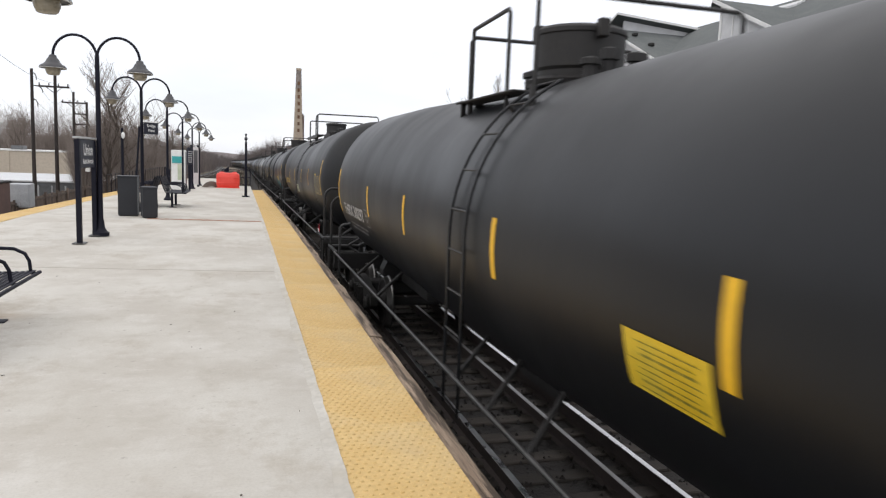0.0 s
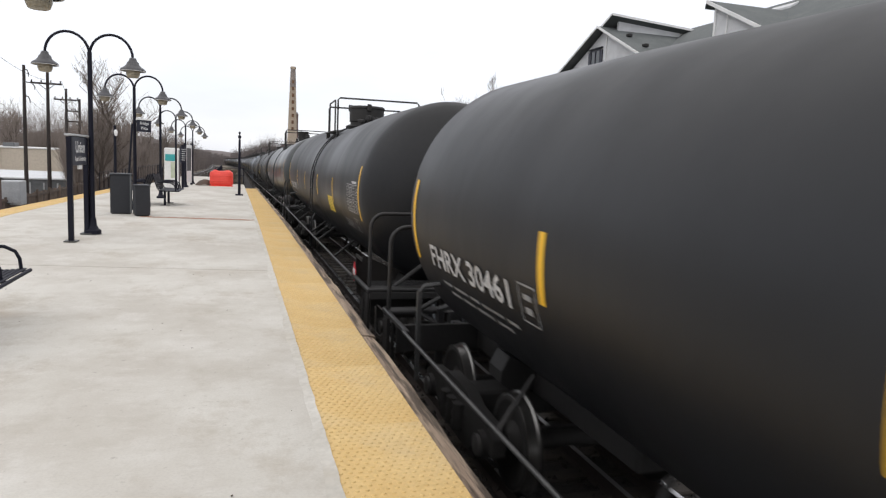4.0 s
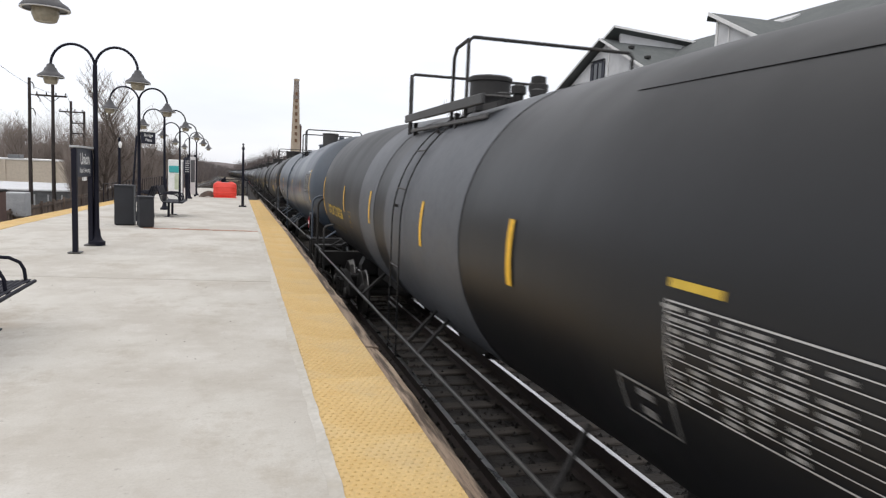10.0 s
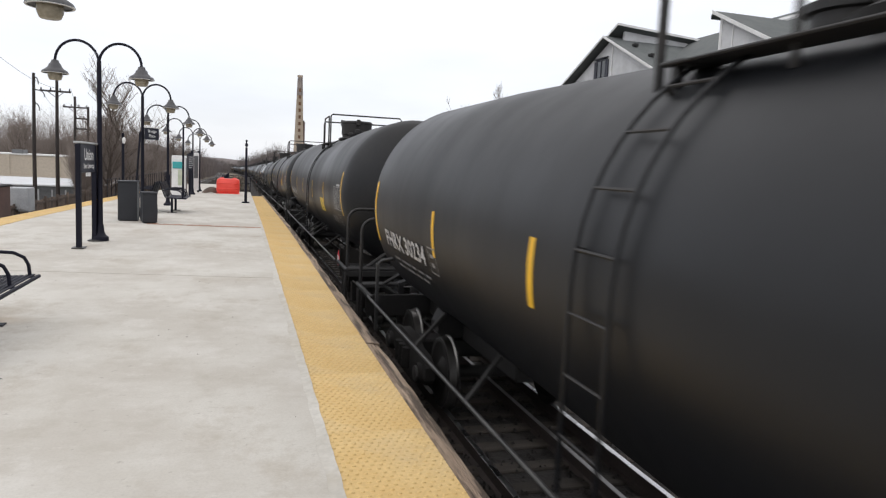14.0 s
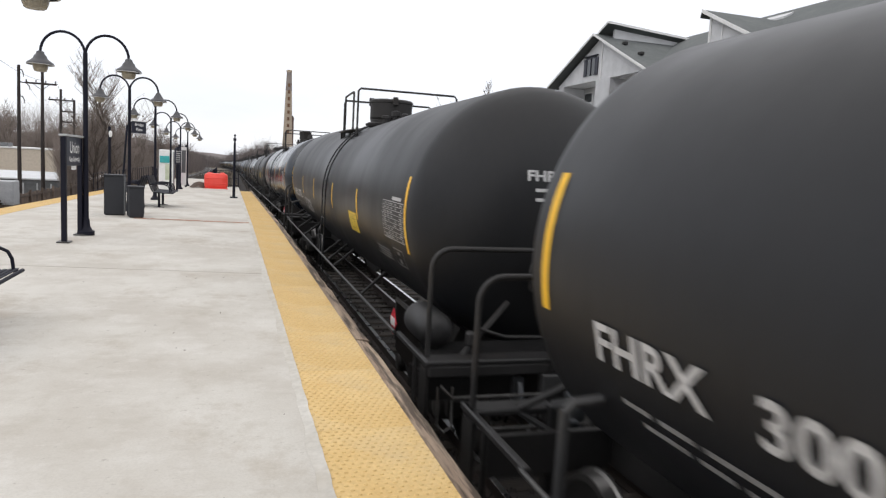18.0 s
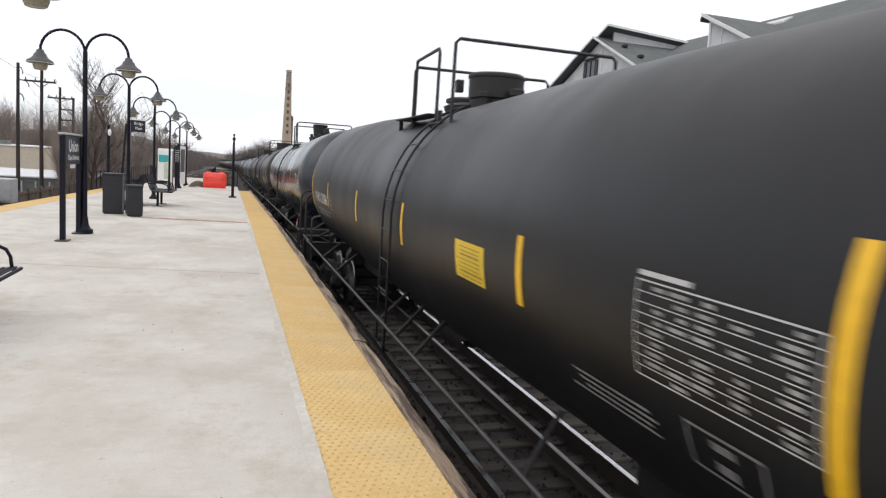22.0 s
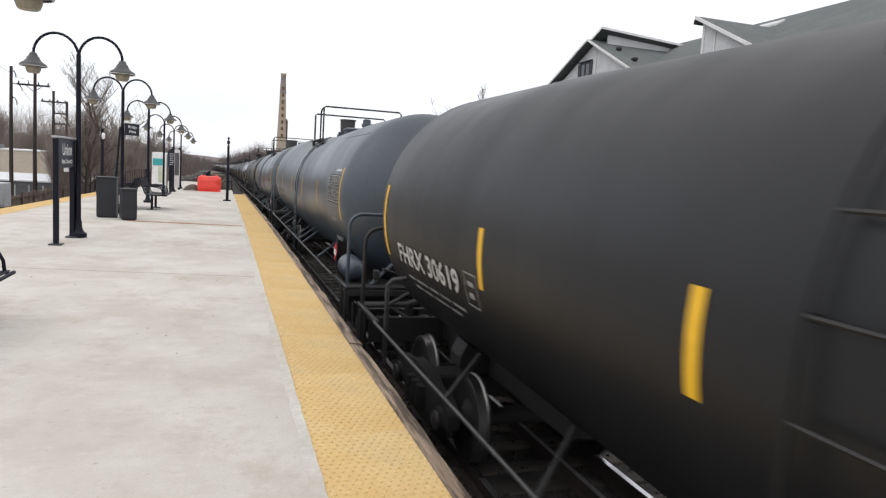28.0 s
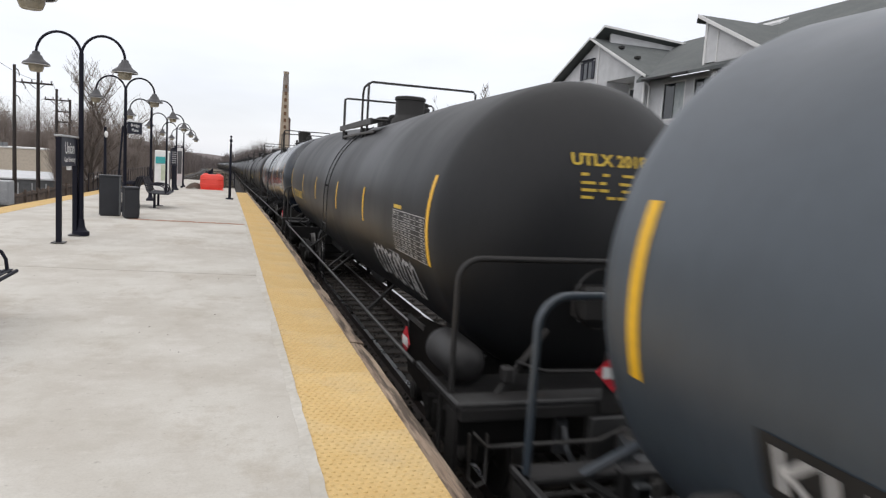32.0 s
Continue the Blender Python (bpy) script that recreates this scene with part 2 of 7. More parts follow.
M["steel_dark"] = surface("grimy_black_steel", (0.013, 0.0125, 0.0125), (0.024, 0.0225, 0.022), 0.62, 0.1, big=1.8, fine=20, bump=0.15, stain=(0.03, 0.024, 0.019))
M["steel_worn"] = surface("worn_grey_steel", (0.05, 0.049, 0.048), (0.095, 0.092, 0.09), 0.5, 0.35, big=2.5, fine=24, bump=0.1, stain=(0.05, 0.04, 0.033))
M["cast_steel"] = surface("worn_cast_steel", (0.05, 0.056, 0.062), (0.095, 0.10, 0.107), 0.42, 0.5, big=3, fine=26, bump=0.15, stain=(0.035, 0.03, 0.026))
M["plate_brown"] = surface("dusty_brown_steel", (0.02, 0.0165, 0.0145), (0.032, 0.027, 0.024), 0.75, 0.0, big=2, fine=18)
M["wheel"] = surface("wheel_steel", (0.009, 0.0082, 0.008), (0.017, 0.0153, 0.0145), 0.8, 0.0, big=3, fine=24)
M["deck_dark"] = surface("sooty_deck_steel", (0.012, 0.0118, 0.0122), (0.022, 0.021, 0.0213), 0.58, 0.1, big=2.2, fine=20, bump=0.1, stain=(0.034, 0.03, 0.027))
M["deck_grey"] = surface("worn_deck_grey", (0.032, 0.032, 0.033), (0.06, 0.06, 0.06), 0.55, 0.2, big=2.2, fine=20, bump=0.1, stain=(0.03, 0.025, 0.02))
M["print_gold"] = surface("faded_gold_print", (0.15, 0.105, 0.02), (0.22, 0.155, 0.03), 0.6, big=2, fine=18, bump=0.02)
M["print_worn"] = surface("worn_panel_print", (0.20, 0.20, 0.195), (0.36, 0.36, 0.35), 0.6, big=3, fine=18, bump=0.02)
M["print_faint"] = surface("faded_small_print", (0.16, 0.16, 0.16), (0.26, 0.26, 0.26), 0.6, big=2, fine=18, bump=0.02)
M["print_notice"] = surface("faded_notice_print", (0.2, 0.21, 0.15), (0.27, 0.28, 0.2), 0.7, big=2, fine=18, bump=0.0)
M["notice_pale"] = surface("pale_green_notice", (0.44, 0.47, 0.33), (0.52, 0.55, 0.40), 0.6, big=2, fine=18, bump=0.02)
M["tread"] = surface("bright_tread", (0.14, 0.135, 0.13), (0.22, 0.215, 0.21), 0.4, 1.0, big=3, fine=24, bump=0.03)
PAINT = {}
for nm_, a_, b_, r_, st_, sp_ in (
        ("black", (0.0082, 0.0090, 0.0108), (0.0118, 0.0126, 0.0147), 0.46, (0.017, 0.0168, 0.0167), 0.31),
        ("olive_black", (0.0082, 0.0090, 0.0107), (0.0117, 0.0127, 0.0147), 0.49, (0.0168, 0.0168, 0.0175), 0.34),
        ("gloss_slate", (0.0042, 0.0085, 0.0165), (0.0068, 0.0125, 0.0225), 0.25, (0.010, 0.0145, 0.021), 0.68),
        ("gloss_green_black", (0.013, 0.017, 0.018), (0.018, 0.0225, 0.024), 0.36, (0.025, 0.026, 0.026), 0.62),
        ("grey", (0.035, 0.049, 0.065), (0.045, 0.060, 0.077), 0.41, (0.031, 0.039, 0.049), 0.7),
        ("grey_blue", (0.030, 0.045, 0.067), (0.039, 0.055, 0.079), 0.42, (0.030, 0.038, 0.049), 0.75),
        ("pale_grey", (0.095, 0.107, 0.12), (0.115, 0.128, 0.14), 0.48, (0.08, 0.08, 0.08), 0.4)):
    PAINT[nm_] = surface("tank_paint_" + nm_, a_, b_, r_, big=0.5, fine=16, bump=0.04, deep=0.003, stain=st_, stain_at=(0.5, 0.8), stretch=(1, 1, 0.35), spec=sp_)
M["band"] = surface("patch_primer", (0.060, 0.066, 0.076), (0.082, 0.089, 0.101), 0.55, big=1, fine=14, bump=0.04)
M["siding"] = surface("pale_vinyl_siding", (0.53, 0.535, 0.545), (0.60, 0.605, 0.615), 0.6, big=0.3, fine=1.6, bump=0.0)
M["trim"] = surface("white_trim", (0.7, 0.7, 0.69), (0.78, 0.78, 0.77), 0.55, big=1, fine=20, bump=0.03)
M["shingle"] = surface("grey_shingles", (0.085, 0.095, 0.095), (0.13, 0.14, 0.138), 0.9, big=0.7, fine=6, bump=0.5, deep=0.02)
M["bark"] = surface("bare_bark", (0.10, 0.078, 0.062), (0.155, 0.125, 0.105), 0.95, big=1.5, fine=12, bump=0.4, deep=0.01)
M["twig"] = surface("bare_twigs", (0.165, 0.136, 0.118), (0.25, 0.212, 0.188), 0.95, big=0.4, fine=6, bump=0.0, per_object=0.2)
M["twig_far"] = surface("far_woods_haze", (0.12, 0.10, 0.095), (0.18, 0.155, 0.148), 0.95, big=0.12, fine=2, bump=0.0)
M["pole_wood"] = surface("weathered_pole", (0.028, 0.023, 0.022), (0.055, 0.044, 0.04), 0.9, big=1.5, fine=20, stretch=(3, 3, 0.3))
M["fence_wood"] = surface("brown_fence_wood", (0.095, 0.07, 0.055), (0.16, 0.12, 0.095), 0.9, big=1.5, fine=18, stretch=(2, 2, 0.5), per_object=0.25)
M["beige"] = surface("beige_render", (0.52, 0.455, 0.37), (0.585, 0.515, 0.425), 0.85, big=0.15, fine=4)
M["roof_white"] = surface("pale_flat_roof", (0.56, 0.58, 0.6), (0.66, 0.67, 0.69), 0.8, big=0.2, fine=3)
M["soot_brick"] = surface("sooty_brick", (0.2, 0.175, 0.16), (0.3, 0.26, 0.235), 0.9, big=0.4, fine=3)
M["wood_bank"] = surface("far_wooded_bank", (0.058, 0.052, 0.052), (0.10, 0.09, 0.088), 0.95, big=0.09, fine=0.6, bump=0.6, deep=0.5)
M["brick_pale"] = surface("buff_brick", (0.42, 0.345, 0.265), (0.50, 0.42, 0.33), 0.9, big=0.3, fine=3, stretch=(1, 1, 2))
M["brick_dark"] = surface("dark_brick", (0.10, 0.06, 0.05), (0.15, 0.09, 0.075), 0.9, big=0.5, fine=5)
M["brick_print"] = surface("dark_brick_letter", (0.12, 0.065, 0.04), (0.2, 0.11, 0.06), 0.9, big=0.5, fine=5)
M["teal"] = surface("teal_panel", (0.03, 0.33, 0.34), (0.05, 0.40, 0.41), 0.5, big=3, fine=20, bump=0.02)
M["poster"] = surface("pale_poster", (0.45, 0.5, 0.36), (0.6, 0.63, 0.5), 0.5, big=3, fine=8, bump=0.0)
M["bin_slate"] = surface("slate_bin_paint", (0.012, 0.014, 0.019), (0.02, 0.022, 0.028), 0.55, big=3, fine=30, bump=0.05)
M["bin_grey"] = surface("grey_metal_box", (0.10, 0.105, 0.11), (0.15, 0.155, 0.16), 0.5, 0.3, big=3, fine=30, bump=0.05)
M["sealant"] = surface("dark_joint_sealant", (0.12, 0.10, 0.085), (0.2, 0.175, 0.15), 0.9, big=3, fine=24)
M["stain_rust"] = surface("rust_stained_concrete", (0.31, 0.14, 0.085), (0.42, 0.25, 0.17), 0.85, big=2, fine=20)
M["debris"] = surface("dark_leaf_litter", (0.05, 0.04, 0.03), (0.1, 0.08, 0.06), 0.9, big=9, fine=40)
M["brush_dark"] = surface("dark_scrub", (0.05, 0.042, 0.033), (0.085, 0.072, 0.055), 0.95, big=0.6, fine=8, bump=0.0)
M["hedge"] = surface("tan_dead_leaves", (0.2, 0.14, 0.085), (0.3, 0.22, 0.14), 0.95, big=0.6, fine=8, bump=0.0)
M["brush"] = surface("dry_brush", (0.14, 0.105, 0.075), (0.2, 0.155, 0.115), 0.95, big=0.6, fine=8, bump=0.0)


def glass_mat():
    m = bpy.data.materials.new("window_glass")
    m.use_nodes = True
    b = m.node_tree.nodes["Principled BSDF"]
    b.inputs["Base Color"].default_value = (0.02, 0.024, 0.028, 1)
    b.inputs["Roughness"].default_value = 0.06
    b.inputs["Specular IOR Level"].default_value = 0.7
    return m


M["glass"] = glass_mat()
M["cabinet_pale"] = surface("pale_grey_cabinet", (0.36, 0.37, 0.38), (0.46, 0.47, 0.48), 0.6, 0.1, big=2, fine=20, bump=0.05, stain=(0.22, 0.19, 0.16))
M["curtain"] = surface("pale_blind", (0.3, 0.34, 0.34), (0.42, 0.45, 0.45), 0.7, big=3, fine=20, bump=0.02)


# ================= mesh tools =================
class Geo:
    """Vertices and faces gathered into one mesh."""

    def __init__(self):
        self.v, self.f = [], []

    def add(self, verts, faces):
        n = len(self.v)
        self.v += [tuple(p) for p in verts]
        self.f += [tuple(i + n for i in f) for f in faces]
        return self

    def box(self, x0, y0, z0, x1, y1, z1, bevel=0.0):
        if bevel <= 0:
            vs = [(x, y, z) for z in (z0, z1) for y in (y0, y1) for x in (x0, x1)]
            return self.add(vs, [(0, 2, 3, 1), (4, 5, 7, 6), (0, 1, 5, 4), (2, 6, 7, 3), (0, 4, 6, 2), (1, 3, 7, 5)])
        b = min(bevel, (x1 - x0) * 0.45, (y1 - y0) * 0.45, (z1 - z0) * 0.45)
        bm = bmesh.new()
        bmesh.ops.create_cube(bm, size=1)
        for p in bm.verts:
            p.co = Vector(((x0 + x1) / 2 + p.co.x * (x1 - x0), (y0 + y1) / 2 + p.co.y * (y1 - y0), (z0 + z1) / 2 + p.co.z * (z1 - z0)))
        bmesh.ops.bevel(bm, geom=bm.edges[:], offset=b, segments=1, affect="EDGES")
        bm.verts.index_update()
        self.add([p.co[:] for p in bm.verts], [[q.index for q in f.verts] for f in bm.faces])
        bm.free()
        return self

    def tube(self, path, r, n=8, r1=None, caps=True):
        """A pipe along a path of points; its radius runs from r to r1."""
        pts = [Vector(p) for p in path]
        r1 = r if r1 is None else r1
        verts, faces, side = [], [], None
        for i, p in enumerate(pts):
            way = (pts[min(i + 1, len(pts) - 1)] - pts[max(i - 1, 0)]).normalized()
            if side is None:
                side = way.cross(Vector((0, 0, 1)) if abs(way.z) < 0.9 else Vector((1, 0, 0))).normalized()
            else:
                side = (side - way * side.dot(way)).normalized()
            other = way.cross(side)
            rr = r + (r1 - r) * i / (len(pts) - 1)
            for k in range(n):
                a = 2 * math.pi * k / n
                verts.append(p + side * (rr * math.cos(a)) + other * (rr * math.sin(a)))
        for i in range(len(pts) - 1):
            for k in range(n):
                a, b = i * n + k, i * n + (k + 1) % n
                faces.append((a, b, b + n, a + n))
        if caps:
            faces.append(tuple(range(n - 1, -1, -1)))
            faces.append(tuple((len(pts) - 1) * n + k for k in range(n)))
        return self.add(verts, faces)

    def lathe(self, profile, n=24, axis="z", at=(0, 0, 0), caps=True):
        """profile: (radius, height) along the axis."""
        verts, faces = [], []
        for r, h in profile:
            for k in range(n):
                a = 2 * math.pi * k / n
                c, s = r * math.cos(a), r * math.sin(a)
                p = (c, s, h) if axis == "z" else ((c, h, s) if axis == "y" else (h, c, s))
                verts.append((p[0] + at[0], p[1] + at[1], p[2] + at[2]))
        flip = axis == "y"
        for i in range(len(profile) - 1):
            for k in range(n):
                a, b = i * n + k, i * n + (k + 1) % n
                faces.append((a, a + n, b + n, b) if flip else (a, b, b + n, a + n))
        if caps:
            top = (len(profile) - 1) * n
            one, two = tuple(range(n)), tuple(top + k for k in range(n))
            faces += [one, two[::-1]] if flip else [one[::-1], two]
        return self.add(verts, faces)

    def prism(self, poly, axis, lo, hi):
        """A polygon in the two other axes, pushed from lo to hi along the axis."""
        n = len(poly)
        put = {"x": lambda a, b, c: (c, a, b), "y": lambda a, b, c: (a, c, b), "z": lambda a, b, c: (a, b, c)}[axis]
        verts = [put(a, b, lo) for a, b in poly] + [put(a, b, hi) for a, b in poly]
        faces = [tuple(range(n)), tuple(range(2 * n - 1, n - 1, -1))] + [(i, i + n, (i + 1) % n + n, (i + 1) % n) for i in range(n)]
        return self.add(verts, faces)

    def mesh(self, name, mat=None, smooth=0.0):
        me = bpy.data.meshes.new(name)
        me.from_pydata(self.v, [], self.f)
        bm = bmesh.new()
        bm.from_mesh(me)
        bmesh.ops.recalc_face_normals(bm, faces=bm.faces)
        bm.to_mesh(me)
        bm.free()
        if mat:
            me.materials.append(mat)
        if smooth:
            me.shade_smooth()
            me.set_sharp_from_angle(angle=radians(smooth))
        return me


def part(name, geo, mat, parent=None, label="", smooth=0.0, at=None):
    me = geo if isinstance(geo, bpy.types.Mesh) else geo.mesh(name, mat, smooth)
    ob = new(name, me)
    if parent is not None:
        ob.parent = parent
    if at is not None:
        ob.location = at
    if label:
        ob["label"] = label
    return ob


def empty(name, m=None):
    ob = new(name)
    ob.empty_display_size = 0.3
    if m is not None:
        ob.matrix_world = m
    return ob


def letters(text, height, bold=0.0):
    """A flat mesh of text in the built-in font: lists of points and faces, centred, with the given letter height."""
    cu = bpy.data.curves.new("lettering", "FONT")
    cu.body, cu.align_x, cu.align_y, cu.size, cu.resolution_u, cu.offset = text, "CENTER", "CENTER", 1.0, 3, bold
    ob = bpy.data.objects.new("lettering", cu)
    me = bpy.data.meshes.new_from_object(ob)
    vs = [p.co.copy() for p in me.vertices]
    fs = [tuple(f.vertices) for f in me.polygons]
    bpy.data.objects.remove(ob)
    bpy.data.curves.remove(cu)
    bpy.data.meshes.remove(me)
    k = height / 0.7
    return [(p.x * k, p.y * k) for p in vs], fs


# ================= ground, platform, track =================
RAIL_Z, TRACK_X = -1.43, 3.32
EDGE_L, EDGE_R = -5.65, 1.13



def bend(y):
    """The line curves gently to the left far off."""
    return -max(0.0, min(y, 900) - 200) ** 2 / 9400


def dip(y):
    """The line falls away beyond the station, more gently farther on."""
    y = min(y, 800)
    if y < 12:
        return 0.0
    if y < 30:
        return -(y - 12) ** 2 / 2300
    if y < 80:
        return -0.1409 - 0.01565 * (y - 30)
    return -0.9234 - 0.0098 * (y - 80)


def fall(y):
    """The platform falls away with the line, slab by slab."""
    knots = ((9.05, 0.0), (17.0, -0.02), (25.0, -0.13), (33.0, -0.25), (41.0, -0.375), (49.0, -0.49), (80.0, -0.9))
    for (ya, za), (yb, zb) in zip(knots, knots[1:]):
        if y < yb:
            return za + (zb - za) * max(0.0, y - ya) / (yb - ya)
    return -0.9


STATIONS = [-60, 0, 12, 18, 24, 30, 45, 60] + list(range(75, 200, 15)) + list(range(200, 701, 20))


def sweep(profile, cx, cz=0.0, end=700):
    """A profile (x, z) drawn along the line."""
    g, n = Geo(), len(profile)
    st = [y for y in STATIONS if y <= end]
    for y in st:
        g.v += [(cx + bend(y) + a, y, cz + dip(y) + b) for a, b in profile]
    g.f = [(j * n + i, j * n + (i + 1) % n, (j + 1) * n + (i + 1) % n, (j + 1) * n + i) for j in range(len(st) - 1) for i in range(n)]
    g.f += [tuple(range(n)), tuple((len(st) - 1) * n + i for i in range(n))]
    return g


g = Geo()
# one sheet: low ground on the far side, the track bed level, a verge on the house side
xs = [-2500, -400, -60, -16, -11.5, -5.7, -5.0, 1.0, 1.6, 5.9, 7.2, 9.0, 12, 40, 400, 2500]
zs = [-4, -4, -4, -3.6, -1.75, -1.72, -1.72, -1.72, -1.72, -1.72, -1.6, -1.75, -1.8, -1.8, -2, -2]
ys = [-300, -60, -20] + list(range(-10, 61, 5)) + [75, 90, 110, 130, 150, 175, 200, 250, 300, 400, 500, 600, 700, 800, 1000, 3000]
for y in ys:
    g.v += [(x + (bend(y) if abs(x) < 100 else 0), y, z - 0.004 + dip(y) * (1.0 if -11.6 <= x <= 7.3 else max(0.0, min(1.0, (y - 70) / 40)))) for x, z in zip(xs, zs)]
n_ = len(xs)
for j in range(len(ys) - 1):
    for i in range(n_ - 1):
        g.f.append((j * n_ + i, j * n_ + i + 1, (j + 1) * n_ + i + 1, (j + 1) * n_ + i))
tagged(part("ground", g, M["ground"]), "dry brown winter ground beside the railway", "ground", kind="structure")

# ballast beds with raised shoulders
for cx_ in (TRACK_X, -7.75):
    g = Geo()
    prof = [(-2.3, -1.73), (-1.75, -1.62), (1.75, -1.62), (2.4, -1.73), (2.4, -1.9), (-2.3, -1.9)]
    g = sweep(prof, cx_)
    tagged(part("track_bed", g, M["ballast"]), "dark oily stone ballast under the track", "ballast", kind="structure")


def rails(cx, z, label):
    for s in (-1, 1):
        ob = empty("rail", pose(cx + s * 0.753, 0, z))
        tagged(ob, label, "rail", kind="structure")
        web = sweep([(-0.07, -0.185), (0.07, -0.185), (0.07, -0.17), (0.012, -0.15), (0.012, -0.045), (0.035, -0.035), (0.036, -0.004), (-0.036, -0.004),
                           (-0.035, -0.035), (-0.012, -0.045), (-0.012, -0.15), (-0.07, -0.17)], 0)
        part("rail_web", web, M["rail_side"], ob)
        part("rail_head", sweep([(-0.034, -0.004), (0.034, -0.004), (0.03, 0.0), (-0.03, 0.0)], 0), M["rail_head"], ob, "polished running surface")


rails(TRACK_X, RAIL_Z, "steel running rail with a polished head")
rails(-7.75, RAIL_Z, "steel rail of the empty second track")
# inner guard rail
gr = empty("guard_rail", pose(3.62, 0, RAIL_Z - 0.02))
tagged(gr, "steel guard rail laid inside the track", "rail", kind="structure")
part("rail_web", sweep([(-0.06, -0.16), (0.06, -0.16), (0.012, -0.13), (0.012, -0.04), (0.033, -0.03), (0.033, -0.003), (-0.033, -0.003), (-0.033, -0.03),
                              (-0.012, -0.04), (-0.012, -0.13)], 0, 0, 300), M["rail_side"], gr)
part("rail_head", sweep([(-0.03, -0.003), (0.03, -0.003), (0.026, 0.0), (-0.026, 0.0)], 0, 0, 300), M["rail_dull"], gr)

# platform body in two levels of width
PLAT_END = 49.0
joints = [-14.0, -7.0, 1.0, 9.05, 17.0, 25.0, 33.0, 41.0, PLAT_END]


def deck_run(x0, x1, lo, hi, ys):
    """A slab that follows the fall of the platform."""
    g = Geo()
    for y in ys:
        g.v += [(x0, y, lo + fall(y)), (x1, y, lo + fall(y)), (x1, y, hi + fall(y)), (x0, y, hi + fall(y))]
    n = len(ys)
    g.f = [(4 * j + k, 4 * j + (k + 1) % 4, 4 * j + 4 + (k + 1) % 4, 4 * j + 4 + k) for j in range(n - 1) for k in range(4)]
    g.f += [(0, 1, 2, 3), (4 * n - 1, 4 * n - 2, 4 * n - 3, 4 * n - 4)]
    return g


plat_ob = tagged(part("platform", deck_run(-5.04, 0.52, -0.32, -0.034, joints), M["concrete"]), "worn pale concrete station platform with stains and joints", "platform", kind="structure")
part("platform_end", deck_run(-5.0, -1.2, -0.32, -0.034, [PLAT_END, 72]), M["concrete"], plat_ob)
# slabs with open joints that run slightly askew
for a, b in zip(joints, joints[1:]):
    w0, w1 = (0.0 if a == -14.0 else 0.944), (0.0 if b == PLAT_END else 0.944)
    top = [(-5.04, a + 0.011 + w0), (0.516, a + 0.011), (0.516, b - 0.011), (-5.04, b - 0.011 + w1)]
    s = Geo()
    s.v = [(x, y, fall(y) + z) for z in (-0.03, 0.0) for x, y in top]
    s.f = [(3, 2, 1, 0), (4, 5, 6), (4, 6, 7)] + [(i, (i + 1) % 4, (i + 1) % 4 + 4, i + 4) for i in range(4)]
    part("slab", s, M["concrete"], plat_ob)
    if b != PLAT_END:
        fill = [(-5.04, b - 0.011 + w1), (0.515, b - 0.011), (0.515, b + 0.011), (-5.04, b + 0.011 + w1)]
        g = Geo()
        g.v = [(x, y, fall(y) + z) for z in (-0.03, -0.005) for x, y in fill]
        g.f = [(3, 2, 1, 0), (4, 5, 6, 7)] + [(i, (i + 1) % 4, (i + 1) % 4 + 4, i + 4) for i in range(4)]
        part("joint_filler", g, M["sealant"], plat_ob, "dark joint filler")
part("slab", deck_run(-5.0, -1.2, -0.03, 0.0, [PLAT_END + 0.006, 72]), M["concrete"], plat_ob)
w = deck_run(-4.95, -4.75, -2.2, -0.325, joints)
q = deck_run(0.62, 0.82, -2.2, -0.325, joints)
w.add(q.v, q.f).box(-4.75, PLAT_END - 0.3, -2.8, 0.62, PLAT_END - 0.1, -0.83)
tagged(part("platform_wall", w, M["concrete"]), "concrete wall carrying the platform", "wall", kind="structure")

# tactile strips: tiles with rows of small domes
def tactile_tile(width, length):
    g = Geo().box(-width / 2, 0.0012, -0.05, width / 2, length - 0.0012, 0.004)
    pitch = 0.05
    for i in range(int(width / pitch)):
        for j in range(int(length / pitch)):
            cx, cy = -width / 2 + (i + (0.3 if j % 2 else 0.75)) * width / int(width / pitch), (j + 0.5) * length / int(length / pitch)
            vs = [(cx + r * math.cos(k * math.pi / 3), cy + r * math.sin(k * math.pi / 3), z) for r, z in ((0.0135, 0.004), (0.008, 0.0095)) for k in range(6)]
            g.add(vs, [(k, (k + 1) % 6, 6 + (k + 1) % 6, 6 + k) for k in range(6)] + [tuple(range(6, 12))])
    return g.mesh("tactile_tile", M["tactile"])


STRIP_END = 41.9
strip_base = deck_run(0.52, 1.13, -0.32, -0.05, [y for y in joints if y < STRIP_END] + [STRIP_END])
strip = tagged(part("tactile_strip", strip_base, M["concrete"]), "yellow tactile warning strip along the platform edge", "tactile strip", kind="structure")
tile_me = tactile_tile(0.606, 1.22)
for j in range(45):
    ty = -13.9 + 1.22 * j
    part("tile", tile_me, None, strip, at=(0.825, ty, fall(ty))).rotation_euler = (math.atan((fall(ty + 1.22) - fall(ty)) / 1.22), 0, 0)
strip2_base = deck_run(-5.65, -5.04, -0.32, -0.05, [y for y in joints if y < STRIP_END] + [STRIP_END])
strip2 = tagged(part("tactile_strip", strip2_base, M["concrete"]), "yellow tactile strip along the far platform edge", "tactile strip", kind="structure")
